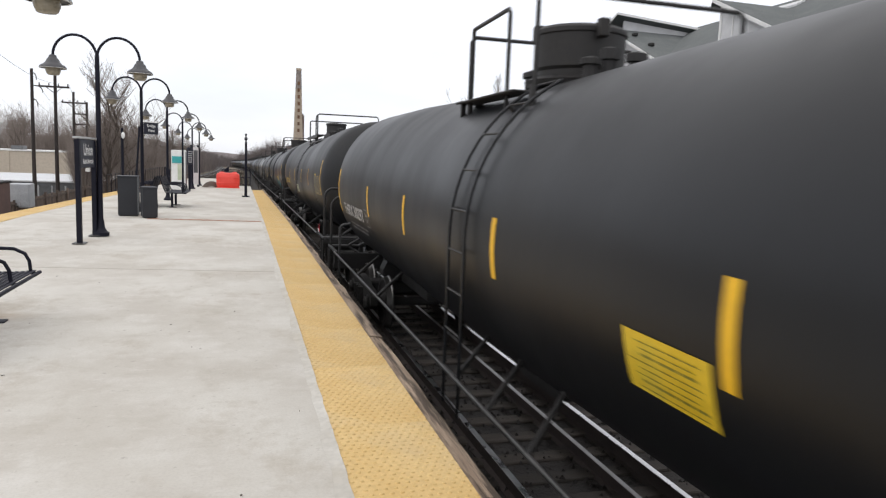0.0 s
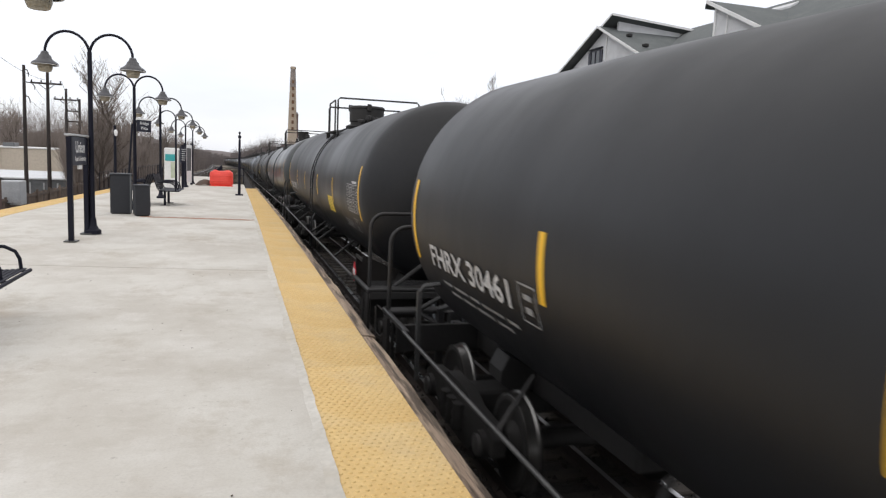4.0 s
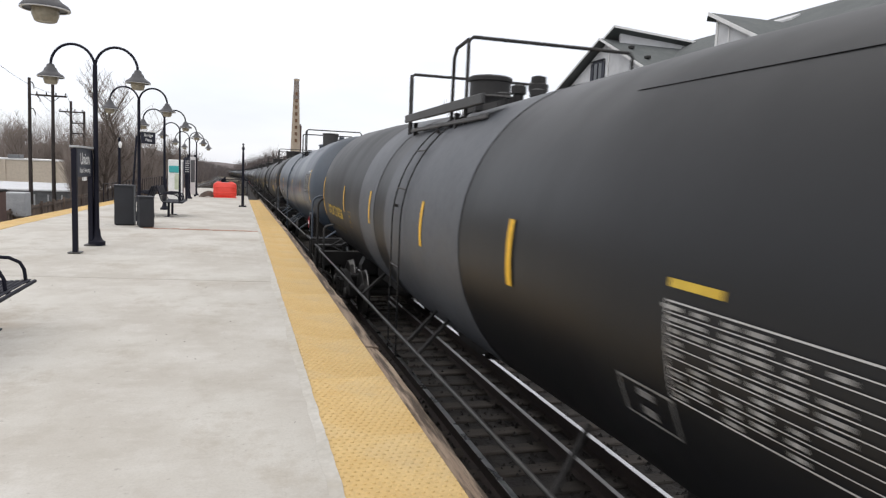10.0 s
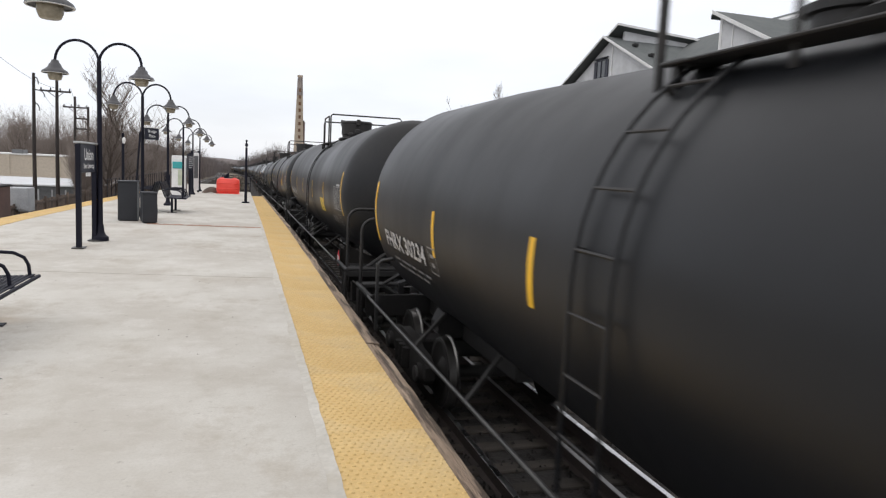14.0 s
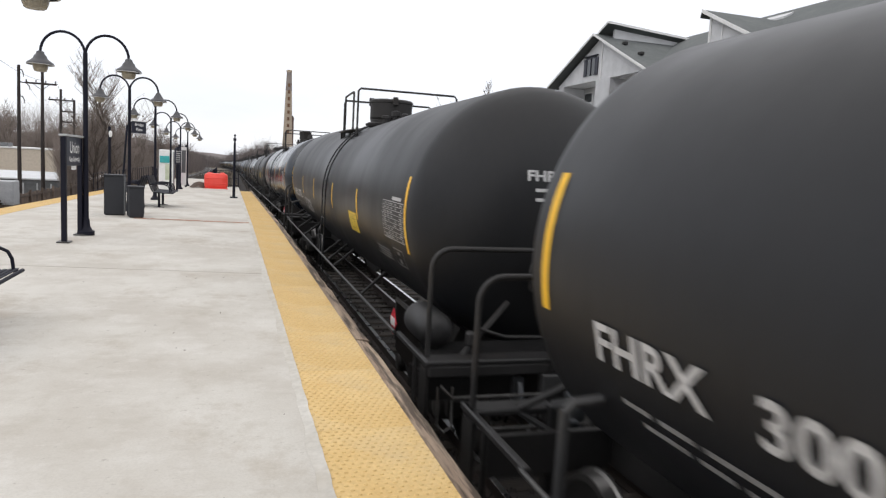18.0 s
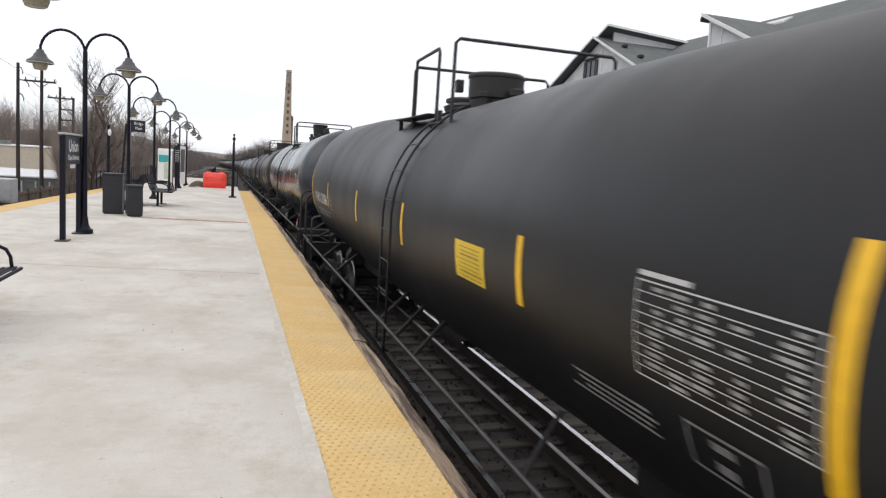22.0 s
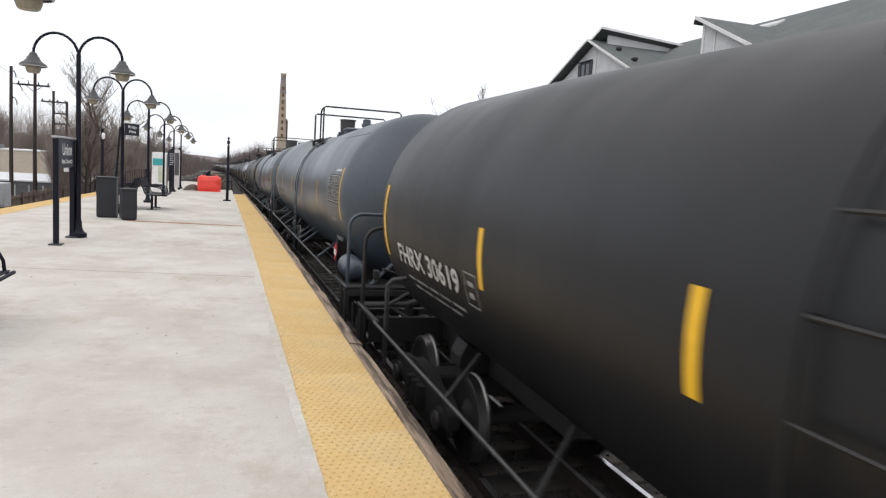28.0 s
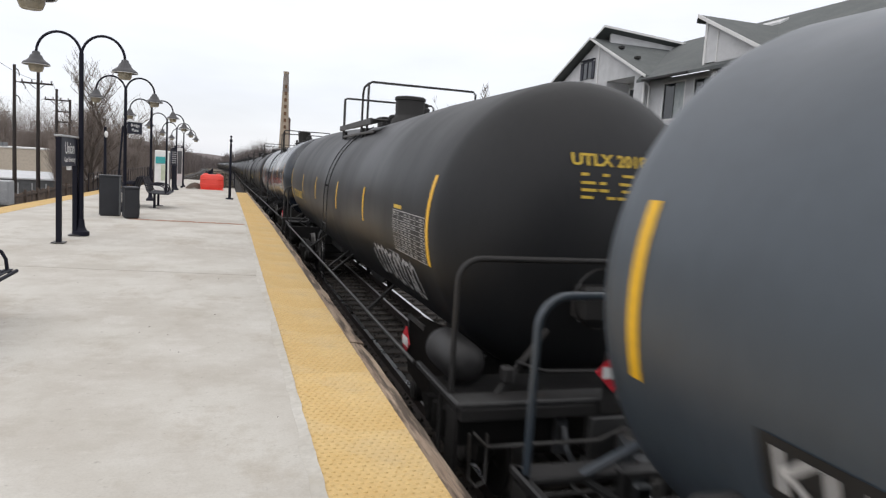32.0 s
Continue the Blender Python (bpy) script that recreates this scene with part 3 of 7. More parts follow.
for j in range(45):
    ty = -13.9 + 1.22 * j
    part("tile", tile_me, None, strip2, at=(-5.345, ty, fall(ty))).rotation_euler = (math.atan((fall(ty + 1.22) - fall(ty)) / 1.22), 0, 0)

# pale ragged cement line between the slabs and the strip
rs = random.Random(5)
g, last = Geo(), 0.0
for i in range(390):
    last, yy = 0.82 * last + rs.uniform(-0.011, 0.011), -4 + 0.115 * i
    g.v += [(0.455 + last, yy, 0.0018 + fall(yy)), (0.5225 + rs.uniform(-0.004, 0.006), yy, 0.0105 + fall(yy))]
g.f = [(2 * i, 2 * i + 1, 2 * i + 3, 2 * i + 2) for i in range(389)]
part("cement_line", g, M["cement"], plat_ob, "pale ragged cement line")

# timber rub rail in worn lengths
rub = tagged(empty("edge_timber", pose(0, 0, 0)), "worn grey-brown timber rubbing beam bolted along the platform edge", "timber beam", kind="structure")
rng = random.Random(4)
y = -14.0
while y < STRIP_END:
    ln = rng.uniform(2.2, 3.4)
    g, m_ = Geo(), 9
    for i in range(m_ + 1):
        yy = y + 0.006 + (ln - 0.012) * i / m_
        o, t_ = rng.uniform(-0.012, 0.012), rng.uniform(-0.014, 0.006)
        g.v += [(xx, yy, zz + fall(yy)) for xx, zz in ((1.132, -0.26), (1.132, -0.012 + t_ * 0.3), (1.205, -0.015 + t_), (1.262 + o, -0.03 + t_), (1.272 + o, -0.26))]
    for i in range(m_):
        for k in range(5):
            g.f.append((i * 5 + k, i * 5 + (k + 1) % 5, (i + 1) * 5 + (k + 1) % 5, (i + 1) * 5 + k))
    g.f += [(4, 3, 2, 1, 0), tuple(m_ * 5 + k for k in range(5))]
    part("beam", g, M["timber"], rub)
    lo = Geo().box(1.132, y + 0.01, -0.56 + fall(y + ln), 1.215, y + ln - 0.01, -0.29 + fall(y + ln), 0.012)
    part("beam", lo, M["timber"], rub)
    y += ln

# rust-stained joint
def stain_patch(pts_fn, n, mat):
    g = Geo()
    for i in range(n + 1):
        (xa, ya), (xb, yb) = pts_fn(i / n)
        g.v += [(xa, ya, 0.0035 + fall(ya)), (xb, yb, 0.0035 + fall(yb))]
    g.f = [(2 * i, 2 * i + 1, 2 * i + 3, 2 * i + 2) for i in range(n)]
    return part("stain", g, mat, plat_ob, "rust-brown stain")


rs = random.Random(8)
def joint_stain(u):
    x = 0.5 - 2.75 * u
    y = 17.0 + 0.17 * (0.5 - x)
    return (x, y - rs.uniform(0.06, 0.16)), (x, y + rs.uniform(0.08, 0.24))


stain_patch(joint_stain, 40, M["stain_rust"])
# small litter and stains
for i in range(22):
    px, py = rng.uniform(-2.6, 0.4), rng.uniform(2.4, 9.0)
    r = rng.uniform(0.004, 0.011)
    g = Geo().add([(px + r * rng.uniform(0.5, 1.4) * math.cos(k * 1.05), py + r * rng.uniform(0.5, 1.2) * math.sin(k * 1.05), 0.001 + 0.006 * (k % 2)) for k in range(6)], [tuple(range(6))])
    tagged(part("leaf_fragment", g, M["debris"]), "small dark dead leaf scrap on the concrete", "leaf", group="litter on the platform")


# ================= platform furniture =================
def lamp_post(m):
    ob = empty("street_lamp", m)
    part("base", Geo().lathe([(0.15, 0), (0.15, 0.07), (0.11, 0.09), (0.075, 0.16), (0.062, 0.3)], 16), M["navy"], ob, smooth=40)
    part("pole", Geo().tube([(0, 0, 0.05), (0, 0, 1.2), (0, 0, 3.34)], 0.052, 12, 0.04), M["navy"], ob, smooth=40)
    for s in (-1, 1):
        path = [(s * (0.365 - 0.365 * math.cos(radians(a))), 0, 3.28 + 0.40 * math.sin(radians(a))) for a in range(0, 181, 12)]
        part("arm", Geo().tube(path, 0.024, 8), M["navy"], ob, smooth=50)
        lamp = part("shade", Geo().lathe([(0.035, 3.30), (0.06, 3.285), (0.072, 3.24), (0.10, 3.215), (0.115, 3.17), (0.155, 3.13), (0.205, 3.10), (0.222, 3.075),
                                          (0.225, 3.06), (0.205, 3.058), (0.10, 3.09), (0.02, 3.1)], 24, at=(s * 0.73, 0, 0)), M["shade_grey"], ob, "grey bell-shaped metal shade", 40)
        part("rim", Geo().lathe([(0.222, 3.062), (0.228, 3.056), (0.222, 3.050), (0.20, 3.052)], 24, at=(s * 0.73, 0, 0), caps=False), M["shade_rim"], lamp, smooth=60)
        part("lens", Geo().lathe([(0.125, 3.07), (0.122, 3.0), (0.10, 2.945), (0.085, 2.935)], 20, at=(s * 0.73, 0, 0)), M["lamp_glass"], lamp, "dull frosted lamp glass", 40)
    return tagged(ob, "dark navy twin-arm platform lamp with grey bell shades", "street lamp", "lamps along the platform")


lamp_one = lamp_post(pose(-2.58, 13.46, 0))
for x, y in ((-2.58, 7.0), (-2.69, 20.1), (-2.68, 26.8), (-2.67, 33.5), (-2.69, 40.2), (-2.7, 46.9)):
    copy_thing(lamp_one, pose(x, y, fall(y)))


def slab_text(name, text, height, mat, parent, m, bold=0.0, label=""):
    """Flat lettering standing in the x-z plane of m, facing -y."""
    pts, fs = letters(text, height, bold)
    return part(name, Geo().add([tuple(m @ Vector((a, 0, b))) for a, b in pts], fs), mat, parent, label)


def bar_row(g, y, x0, x1, z, h, rng, gap=0.02, lo=0.05, hi=0.2):
    """Plain bars, one a word, in the x-z plane."""
    x = x0
    while x < x1 - lo:
        wd = min(rng.uniform(lo, hi), x1 - x)
        g.add([(x, y, z), (x + wd, y, z), (x + wd, y, z + h), (x, y, z + h)], [(0, 1, 2, 3)])
        x += wd + gap


# station name sign on two square posts
sg = empty("station_sign", pose(-2.68, 12.82, 0, 0, 0, 89))
for sx in (-0.6, 0.6):
    part("post", Geo().box(sx - 0.05, -0.04, 0, sx + 0.05, 0.04, 1.78, 0.008), M["navy"], sg)
    part("foot_plate", Geo().box(sx - 0.12, -0.1, 0, sx + 0.12, 0.1, 0.018, 0.004), M["steel_worn"], sg)
part("panel", Geo().box(-0.55, -0.03, 1.29, 0.55, 0.03, 1.80, 0.01), M["navy_panel"], sg, "navy panel with white lettering")
part("cap", Geo().box(-0.66, -0.065, 1.795, 0.66, 0.065, 1.83, 0.008), M["cabinet_pale"], sg, "pale metal cap strip")
for side in (1, -1):
    mm = pose(0, -0.033 * side, 0, 0, 0, 0 if side > 0 else 180)
    slab_text("lettering", "Union", 0.2, M["white"], sg, mm @ pose(0.04, 0, 1.6), 0.014)
    slab_text("lettering", "Kean University", 0.085, M["white"], sg, mm @ pose(0.04, 0, 1.405), 0.02)
part("small_notice", Geo().box(0.02, -0.02, 1.22, 0.22, 0.02, 1.34, 0.004), M["white"], sg)
tagged(sg, "navy station name sign with white letters on two square posts", "sign")

# direction sign hung on the second lamp post
ds = empty("hanging_sign", pose(-2.60, 19.95, 2.33 + fall(20), 0, 0, 42))
part("panel", Geo().box(-0.02, -0.02, -0.17, 0.42, 0.02, 0.15, 0.006), M["navy_panel"], ds)
part("top_strip", Geo().box(-0.03, -0.03, 0.15, 0.43, 0.03, 0.18, 0.004), M["white"], ds)
part("bracket", Geo().tube([(-0.13, 0, 0.1), (0.0, 0, 0.1)], 0.015, 6), M["navy"], ds)
r2 = random.Random(9)
slab_text("lettering", "Bridge", 0.075, M["white"], ds, pose(0.2, -0.024, 0.06), 0.012)
slab_text("lettering", "Plate", 0.075, M["white"], ds, pose(0.2, -0.024, -0.07), 0.012)
tagged(ds, "small navy notice panel with white print on the lamp post", "sign")


# litter bins
def bin_box(name, m, wx, wy, h, mat, label, lid):
    ob = empty(name, m)
    part("body", Geo().box(-wx / 2, -wy / 2, 0.03, wx / 2, wy / 2, h - 0.05, 0.008), mat, ob)
    part("plinth", Geo().box(-wx / 2 + 0.03, -wy / 2 + 0.03, 0, wx / 2 - 0.03, wy / 2 - 0.03, 0.03), M["steel_dark"], ob)
    part("lid", Geo().box(-wx / 2 - 0.01, -wy / 2 - 0.01, h - 0.05, wx / 2 + 0.01, wy / 2 + 0.01, h, 0.008), lid, ob)
    part("door", Geo().box(wx / 2, -wy / 2 + 0.05, 0.1, wx / 2 + 0.012, wy / 2 - 0.05, h - 0.3, 0.005), mat, ob)
    part("flap", Geo().box(wx / 2, -wy / 2 + 0.1, h - 0.25, wx / 2 + 0.015, wy / 2 - 0.1, h - 0.1, 0.005), M["bin_grey"], ob, "grey metal flap")
    part("hinge", Geo().tube([(wx / 2 + 0.008, -wy / 2 + 0.05, 0.25), (wx / 2 + 0.008, -wy / 2 + 0.05, 0.37)], 0.012, 6), M["bin_grey"], ob)
    return tagged(ob, label, "litter bin", "bins beside the lamp post")


bin_box("litter_bin", pose(-2.82, 18.5, fall(18.5), 0, 0, 8), 0.5, 0.5, 1.03, M["bin_slate"], "tall dark slate metal litter bin", M["bin_slate"])
bin_box("litter_bin", pose(-2.26, 17.85, fall(17.85), 0, 0, 14), 0.34, 0.5, 0.78, M["bin_slate"], "low dark slate metal litter bin with a flat lid", M["bin_slate"])
part("edge_strip", Geo().box(-2.58, 18.25, 0.0, -2.54, 18.29, 0.97, 0.004), M["bin_grey"], bpy.data.objects["litter_bin"]).matrix_parent_inverse = pose(-2.82, 18.5, fall(18.5), 0, 0, 8).inverted()
part_lean = Geo().tube([(-2.84, 19.55, fall(19.55)), (-2.73, 19.95, 2.3)], 0.028, 8)
tagged(part("slanted_pipe", part_lean, M["navy"]), "thin dark pipe leaning beside the lamp post", "pipe")


# benches of flat steel bars
def bench(m, length, label, bar=0.016):
    """Seat along local y; the sitter looks to +x."""
    ob = empty("bench", m)
    seat = part("seat", Geo().tube([(0.23, -length / 2, 0.42), (0.25, -length / 2 + 0.02, 0.43), (0.25, length / 2 - 0.02, 0.43), (0.23, length / 2, 0.42)], 0.018, 8), M["navy"], ob, "navy steel bar seat")
    for k in range(9):
        x = -0.20 + k * 0.05
        z = 0.44 - 0.012 * math.sin(k * 0.4)
        part("slat", Geo().box(x - bar, -length / 2, z - 0.006, x + bar, length / 2, z + 0.006, 0.003), M["navy"], seat)
    for k in range(8):
        z = 0.48 + k * 0.05
        x = -0.22 - 0.03 * k * 0.5 - 0.02
        part("slat", Geo().box(x - 0.006, -length / 2, z - bar, x + 0.006, length / 2, z + bar, 0.003), M["navy"], ob)
    n = max(2, round(length / 0.62) + 1)
    for k in range(n):
        yy = -length / 2 + 0.03 + (length - 0.06) * k / (n - 1)
        part("rib", Geo().tube([(-0.36, yy, 0.86), (-0.25, yy, 0.5), (-0.2, yy, 0.425), (0.24, yy, 0.42)], 0.014, 6), M["navy"], ob)
        part("armrest", Geo().tube([(-0.28, yy, 0.64), (-0.15, yy, 0.665), (0.04, yy, 0.655), (0.13, yy, 0.61), (0.165, yy, 0.54), (0.175, yy, 0.44)], 0.017, 8), M["navy"], ob, smooth=50)
    for yy in (-length * 0.3, length * 0.36):
        part("leg", Geo().tube([(-0.1, yy, 0.42), (-0.1, yy, 0.02)], 0.03, 8), M["navy"], ob)
        part("foot_plate", Geo().box(-0.22, yy - 0.06, 0, 0.02, yy + 0.06, 0.016, 0.004), M["navy"], ob)
    if bar > 0.02:
        ob.scale = (1.25, 1, 1.12)
    return tagged(ob, label, "bench", "platform benches")


bench(pose(-2.12, 5.62, 0), 1.85, "navy steel slatted bench with looped armrests")
bench(pose(-2.0, 22.9, fall(22.9)), 1.9, "dark steel slatted platform bench beside the lamp posts", 0.023)
bench(pose(-3.05, 23.1, fall(23.1), 0, 0, 180), 1.9, "dark steel slatted bench backing onto another", 0.023)

# ticket machine, notice boards and waiting panel
km = empty("ticket_machine", pose(-3.33, 38.6, fall(38.6)))
km.scale = (1.18, 1.18, 1.18)
part("cabinet", Geo().box(-0.24, -0.32, 0, 0.36, 0.35, 1.78, 0.03), M["white"], km)
part("header", Geo().box(-0.2, -0.36, 1.2, 0.2, -0.31, 1.5, 0.01), M["teal"], km, "teal header panel")
part("screen", Geo().box(0.03, -0.345, 0.45, 0.28, -0.318, 1.15, 0.006), M["poster"], km, "pale green information panel")
part("side_panel", Geo().box(0.36, -0.28, 0.1, 0.375, 0.3, 1.7, 0.004), M["bin_grey"], km)
tagged(km, "white ticket machine with a teal header panel", "ticket machine")
nb = empty("notice_board", pose(-2.85, 44.2, fall(44.2), 0, 0, 60))
nb.scale = (1.24, 1.24, 1.24)
part("panel", Geo().box(-0.2, -0.05, 0.1, 0.3, 0.05, 1.95, 0.01), M["white"], nb)
part("post", Geo().box(-0.27, -0.05, 0, -0.2, 0.05, 2.05, 0.01), M["navy"], nb)
part("post", Geo().box(0.3, -0.05, 0, 0.37, 0.05, 2.05, 0.01), M["navy"], nb)
part("poster", Geo().box(-0.12, -0.062, 0.7, 0.22, -0.05, 1.8, 0.002), M["bin_grey"], nb)
tagged(nb, "white framed notice board on dark posts", "notice board")
dn = empty("dark_notice", pose(-2.58, 36.2, fall(36.2), 0, 0, 55))
dn.scale = (1.17, 1.17, 1.17)
part("panel", Geo().box(-0.12, -0.03, 1.15, 0.2, 0.03, 1.85, 0.006), M["navy_panel"], dn)
part("post", Geo().box(-0.03, -0.03, 0, 0.05, 0.03, 1.9, 0.006), M["navy"], dn)
for k in range(6):
    gb = Geo()
    bar_row(gb, -0.034, -0.09, 0.17, 1.25 + k * 0.09, 0.03, r2, 0.02, 0.04, 0.1)
    part("print", gb, M["white"], dn)
tagged(dn, "narrow dark notice panel with white print", "sign")

# orange-red plastic barrier of two drums side by side
bb = empty("plastic_barrier", pose(-0.85, 44.0, fall(44.0)))
bb.scale = (1.255, 1.255, 1.255)
g, m_ = Geo(), 40
for j in range(9):
    v_ = -1 + j / 4
    k_ = (1 - 0.97 * abs(v_) ** 6) ** 0.2
    for i in range(m_):
        a = 2 * math.pi * i / m_
        g.v.append((-0.01 + 0.55 * k_ * math.copysign(abs(math.cos(a)) ** 0.3, math.cos(a)), 0.36 * v_, 0.375 + 0.37 * k_ * math.copysign(abs(math.sin(a)) ** 0.36, math.sin(a))))
g.f = [(j * m_ + i, j * m_ + (i + 1) % m_, (j + 1) * m_ + (i + 1) % m_, (j + 1) * m_ + i) for j in range(8) for i in range(m_)] + [tuple(range(m_)), tuple(8 * m_ + i for i in range(m_))]
part("body", g, M["barrier_red"], bb, smooth=50)
for zz in (0.24, 0.5):
    part("rib", Geo().box(-0.5, -0.372, zz, 0.48, 0.372, zz + 0.035, 0.012), M["barrier_red"], bb)
for xx in (-0.3, 0.28):
    part("cap", Geo().lathe([(0.13, 0.72), (0.12, 0.775), (0.05, 0.79)], 14, at=(xx, 0, 0)), M["barrier_red"], bb)
part("base_strip", Geo().box(-0.56, -0.4, 0, 0.54, 0.4, 0.035, 0.01), M["barrier_red"], bb)
tagged(bb, "bright orange-red moulded plastic barrier block", "barrier")
pl = Geo()
for i in range(9):
    for j in range(7):
        u, v_ = i / 8 - 0.5, j / 6 - 0.5
        pl.v.append((-1.83 + u * 1.13, 44.3 + v_ * 1.13, fall(44.3 + v_ * 1.13) + 0.38 * max(0, 1 - 3.4 * (u * u + v_ * v_)) + 0.01 * random.random()))
pl.f = [(j + i * 7, j + 1 + i * 7, j + 1 + (i + 1) * 7, j + (i + 1) * 7) for i in range(8) for j in range(6)]
tagged(part("grit_heap", pl, M["fence_wood"]), "small heap of brown grit beside the barrier", "grit heap")

# thin post near the edge
tp = empty("marker_post", pose(0.14, 31.2, fall(31.2)))
tp.scale = (1.1, 1.1, 1.135)
part("base_plate", Geo().box(-0.15, -0.12, 0, 0.15, 0.12, 0.05, 0.01), M["navy"], tp)
part("pole", Geo().tube([(0, 0, 0.03), (0, 0, 2.15)], 0.06, 10, 0.045), M["navy"], tp)
part("sleeve", Geo().tube([(0, 0, 2.0), (0, 0, 2.22)], 0.03, 8), M["bin_grey"], tp)
part("head", Geo().lathe([(0.03, 2.2), (0.06, 2.23), (0.06, 2.3), (0.03, 2.33), (0.02, 2.38), (0.045, 2.41), (0.04, 2.45), (0.01, 2.47)], 10), M["navy"], tp)
tagged(tp, "slim dark post with a small finial near the platform edge", "post")
# camera post on the far side
sp = empty("camera_post", pose(-5.1, 32.6, fall(32.6)))
sp.scale = (1.1, 1.1, 1.14)
part("pole", Geo().tube([(0, 0, 0), (0, 0, 2.5)], 0.06, 10, 0.05), M["navy"], sp)
part("base_plate", Geo().box(-0.2, -0.15, 0, 0.2, 0.15, 0.06, 0.01), M["navy"], sp)
part("camera_head", Geo().lathe([(0.02, 2.34), (0.06, 2.3), (0.07, 2.2), (0.04, 2.1)], 10, at=(0.05, -0.1, 0)), M["white"], sp, "white camera housing", 40)
part("bracket", Geo().tube([(0, 0, 2.3), (0.05, -0.12, 2.32)], 0.02, 6), M["white"], sp)
tagged(sp, "dark post carrying a white security camera", "camera post")

# railing at the far end of the platform
def railing(name, x0, y0, x1, y1, h, z0, label, pick=0.16):
    ob = empty(name, pose(0, 0, 0))
    n = max(1, round(math.hypot(x1 - x0, y1 - y0) / 1.8))
    for k in range(n + 1):
        x, y = x0 + (x1 - x0) * k / n, y0 + (y1 - y0) * k / n
        part("post", Geo().tube([(x, y, z0 + (fall(y) - fall(60) if y0 < 72 and y1 > 60 and z0 > -2 else 0) - 0.02), (x, y, z0 + h)], 0.03, 6), M["navy"], ob)
    for zz in (h, 0.12, h * 0.55):
        part("rail", Geo().tube([(x0, y0, z0 + zz), (x1, y1, z0 + zz)], 0.022, 6), M["navy"], ob)
    return tagged(ob, label, "railing")


railing("railing", -1.35, PLAT_END + 0.1, -1.35, 71.8, 1.1, fall(60), "dark steel railing along the platform end")
railing("railing", -4.9, PLAT_END + 0.1, -4.9, 71.8, 1.1, fall(60), "dark steel railing along the narrow platform end")
railing("railing", -5.0, PLAT_END - 0.1, -4.9, PLAT_END - 0.1, 1.1, fall(49), "short dark railing closing the platform")
railing("railing", -1.35, PLAT_END - 0.1, 0.5, PLAT_END - 0.1, 1.1, fall(49), "short dark railing behind the barrier")


# ================= the train =================
CAR_LEN, R, ZC, HALF = 18.25, 1.475, 2.477, 7.36
SEAM_Z = 3.557
CACHE = {}


def once(key, build):
    if key not in CACHE:
        CACHE[key] = build()
    return CACHE[key]


def bow(y):
    """The tank's halves slope down to the outlet in the middle; its end rings lie level."""
    return 0.0205 * min(abs(y), 4.8) - 0.052


def bowed(g):
    g.v = [(x, y, z + bow(y)) for x, y, z in g.v]
    return g


def on_side(y, z, off=0.0):
    """A point on the tank's platform side at height z over the rail."""
    s = max(-1, min(1, (z - ZC - bow(y)) / R))
    a = math.asin(s)
    return (-(R + off) * math.cos(a), y, ZC + bow(y) + (R + off) * s)


def side_patch(y0, y1, z0, z1, off, ny=1, nz=8):
    """A thin curved sheet on the tank's side."""
    g = Geo()
    for i in range(ny + 1):
        for j in range(nz + 1):
            g.v.append(on_side(y0 + (y1 - y0) * i / ny, z0 + (z1 - z0) * j / nz, off))
    for i in range(ny):
        for j in range(nz):
            a = i * (nz + 1) + j
            g.f.append((a, a + 1, a + nz + 2, a + nz + 1))
    return g


def side_letters(text, yc, zc, height, off, bold=0.0, tall=0.2):
    """Lettering bent onto the tank's side; height is here the length of the line."""
    pts, fs = letters(text, 0.25, bold)
    k = height / (max(a for a, _ in pts) - min(a for a, _ in pts))
    pts = [(a * k, b * tall / 0.25) for a, b in pts]
    g = Geo()
    # the reader stands on the -x side: right is -y
    g.add([on_side(yc - a, zc + b, off) for a, b in pts], fs)
    return g


def tank_shell(tail=0.0):
    prof = []
    n = 9
    for i in range(n + 1):
        a = math.pi / 2 * i / n
        prof.append((max(0.012, R * math.sin(a)), -HALF - 0.74 * math.cos(a)))
    prof += [(R, -4.8), (R, -2.4), (R, 0.0), (R, 2.4), (R, 4.8)]
    for i in range(n + 1):
        a = math.pi / 2 * (1 - i / n)
        prof.append((max(0.012, R * math.sin(a)), HALF + tail + 0.74 * math.cos(a)))
    return bowed(Geo().lathe(prof, 72, "y", (0, 0, ZC)))


def diamond(cx, y, cz, r, axis="y"):
    a, b = r, r * 0.985
    if axis == "y":
        return Geo().prism([(cx - a, cz), (cx, cz - b), (cx + a, cz), (cx, cz + b)], "y", y - 0.006, y + 0.006)
    return Geo().prism([(y - a, cz), (y, cz - b), (y + a, cz), (y, cz + b)], "x", cx - 0.006, cx + 0.006)


def wheelset_geo():
    g = Geo().tube([(-0.98, 0, 0), (0.98, 0, 0)], 0.085, 12)
    for s in (-1, 1):
        x = s * 0.753
        g.lathe([(0.11, x - s * 0.09), (0.13, x - s * 0.05), (0.2, x - s * 0.01), (0.36, x + s * 0.0), (0.38, x - s * 0.06), (0.482, x - s * 0.065),
                 (0.48, x - s * 0.045), (0.462, x - s * 0.025), (0.454, x + s * 0.062), (0.445, x + s * 0.068), (0.395, x + s * 0.067), (0.365, x + s * 0.045), (0.2, x + s * 0.02), (0.13, x + s * 0.06), (0.11, x + s * 0.1)], 32, "x")
        # a few bolts on the axle end, so that the turning shows
        for k in range(3):
            a = k * 2.094
            g.box(s * 0.98 - 0.02, 0.05 * math.cos(a) - 0.015, 0.05 * math.sin(a) - 0.015, s * 0.98 + 0.02, 0.05 * math.cos(a) + 0.015, 0.05 * math.sin(a) + 0.015)
    return g


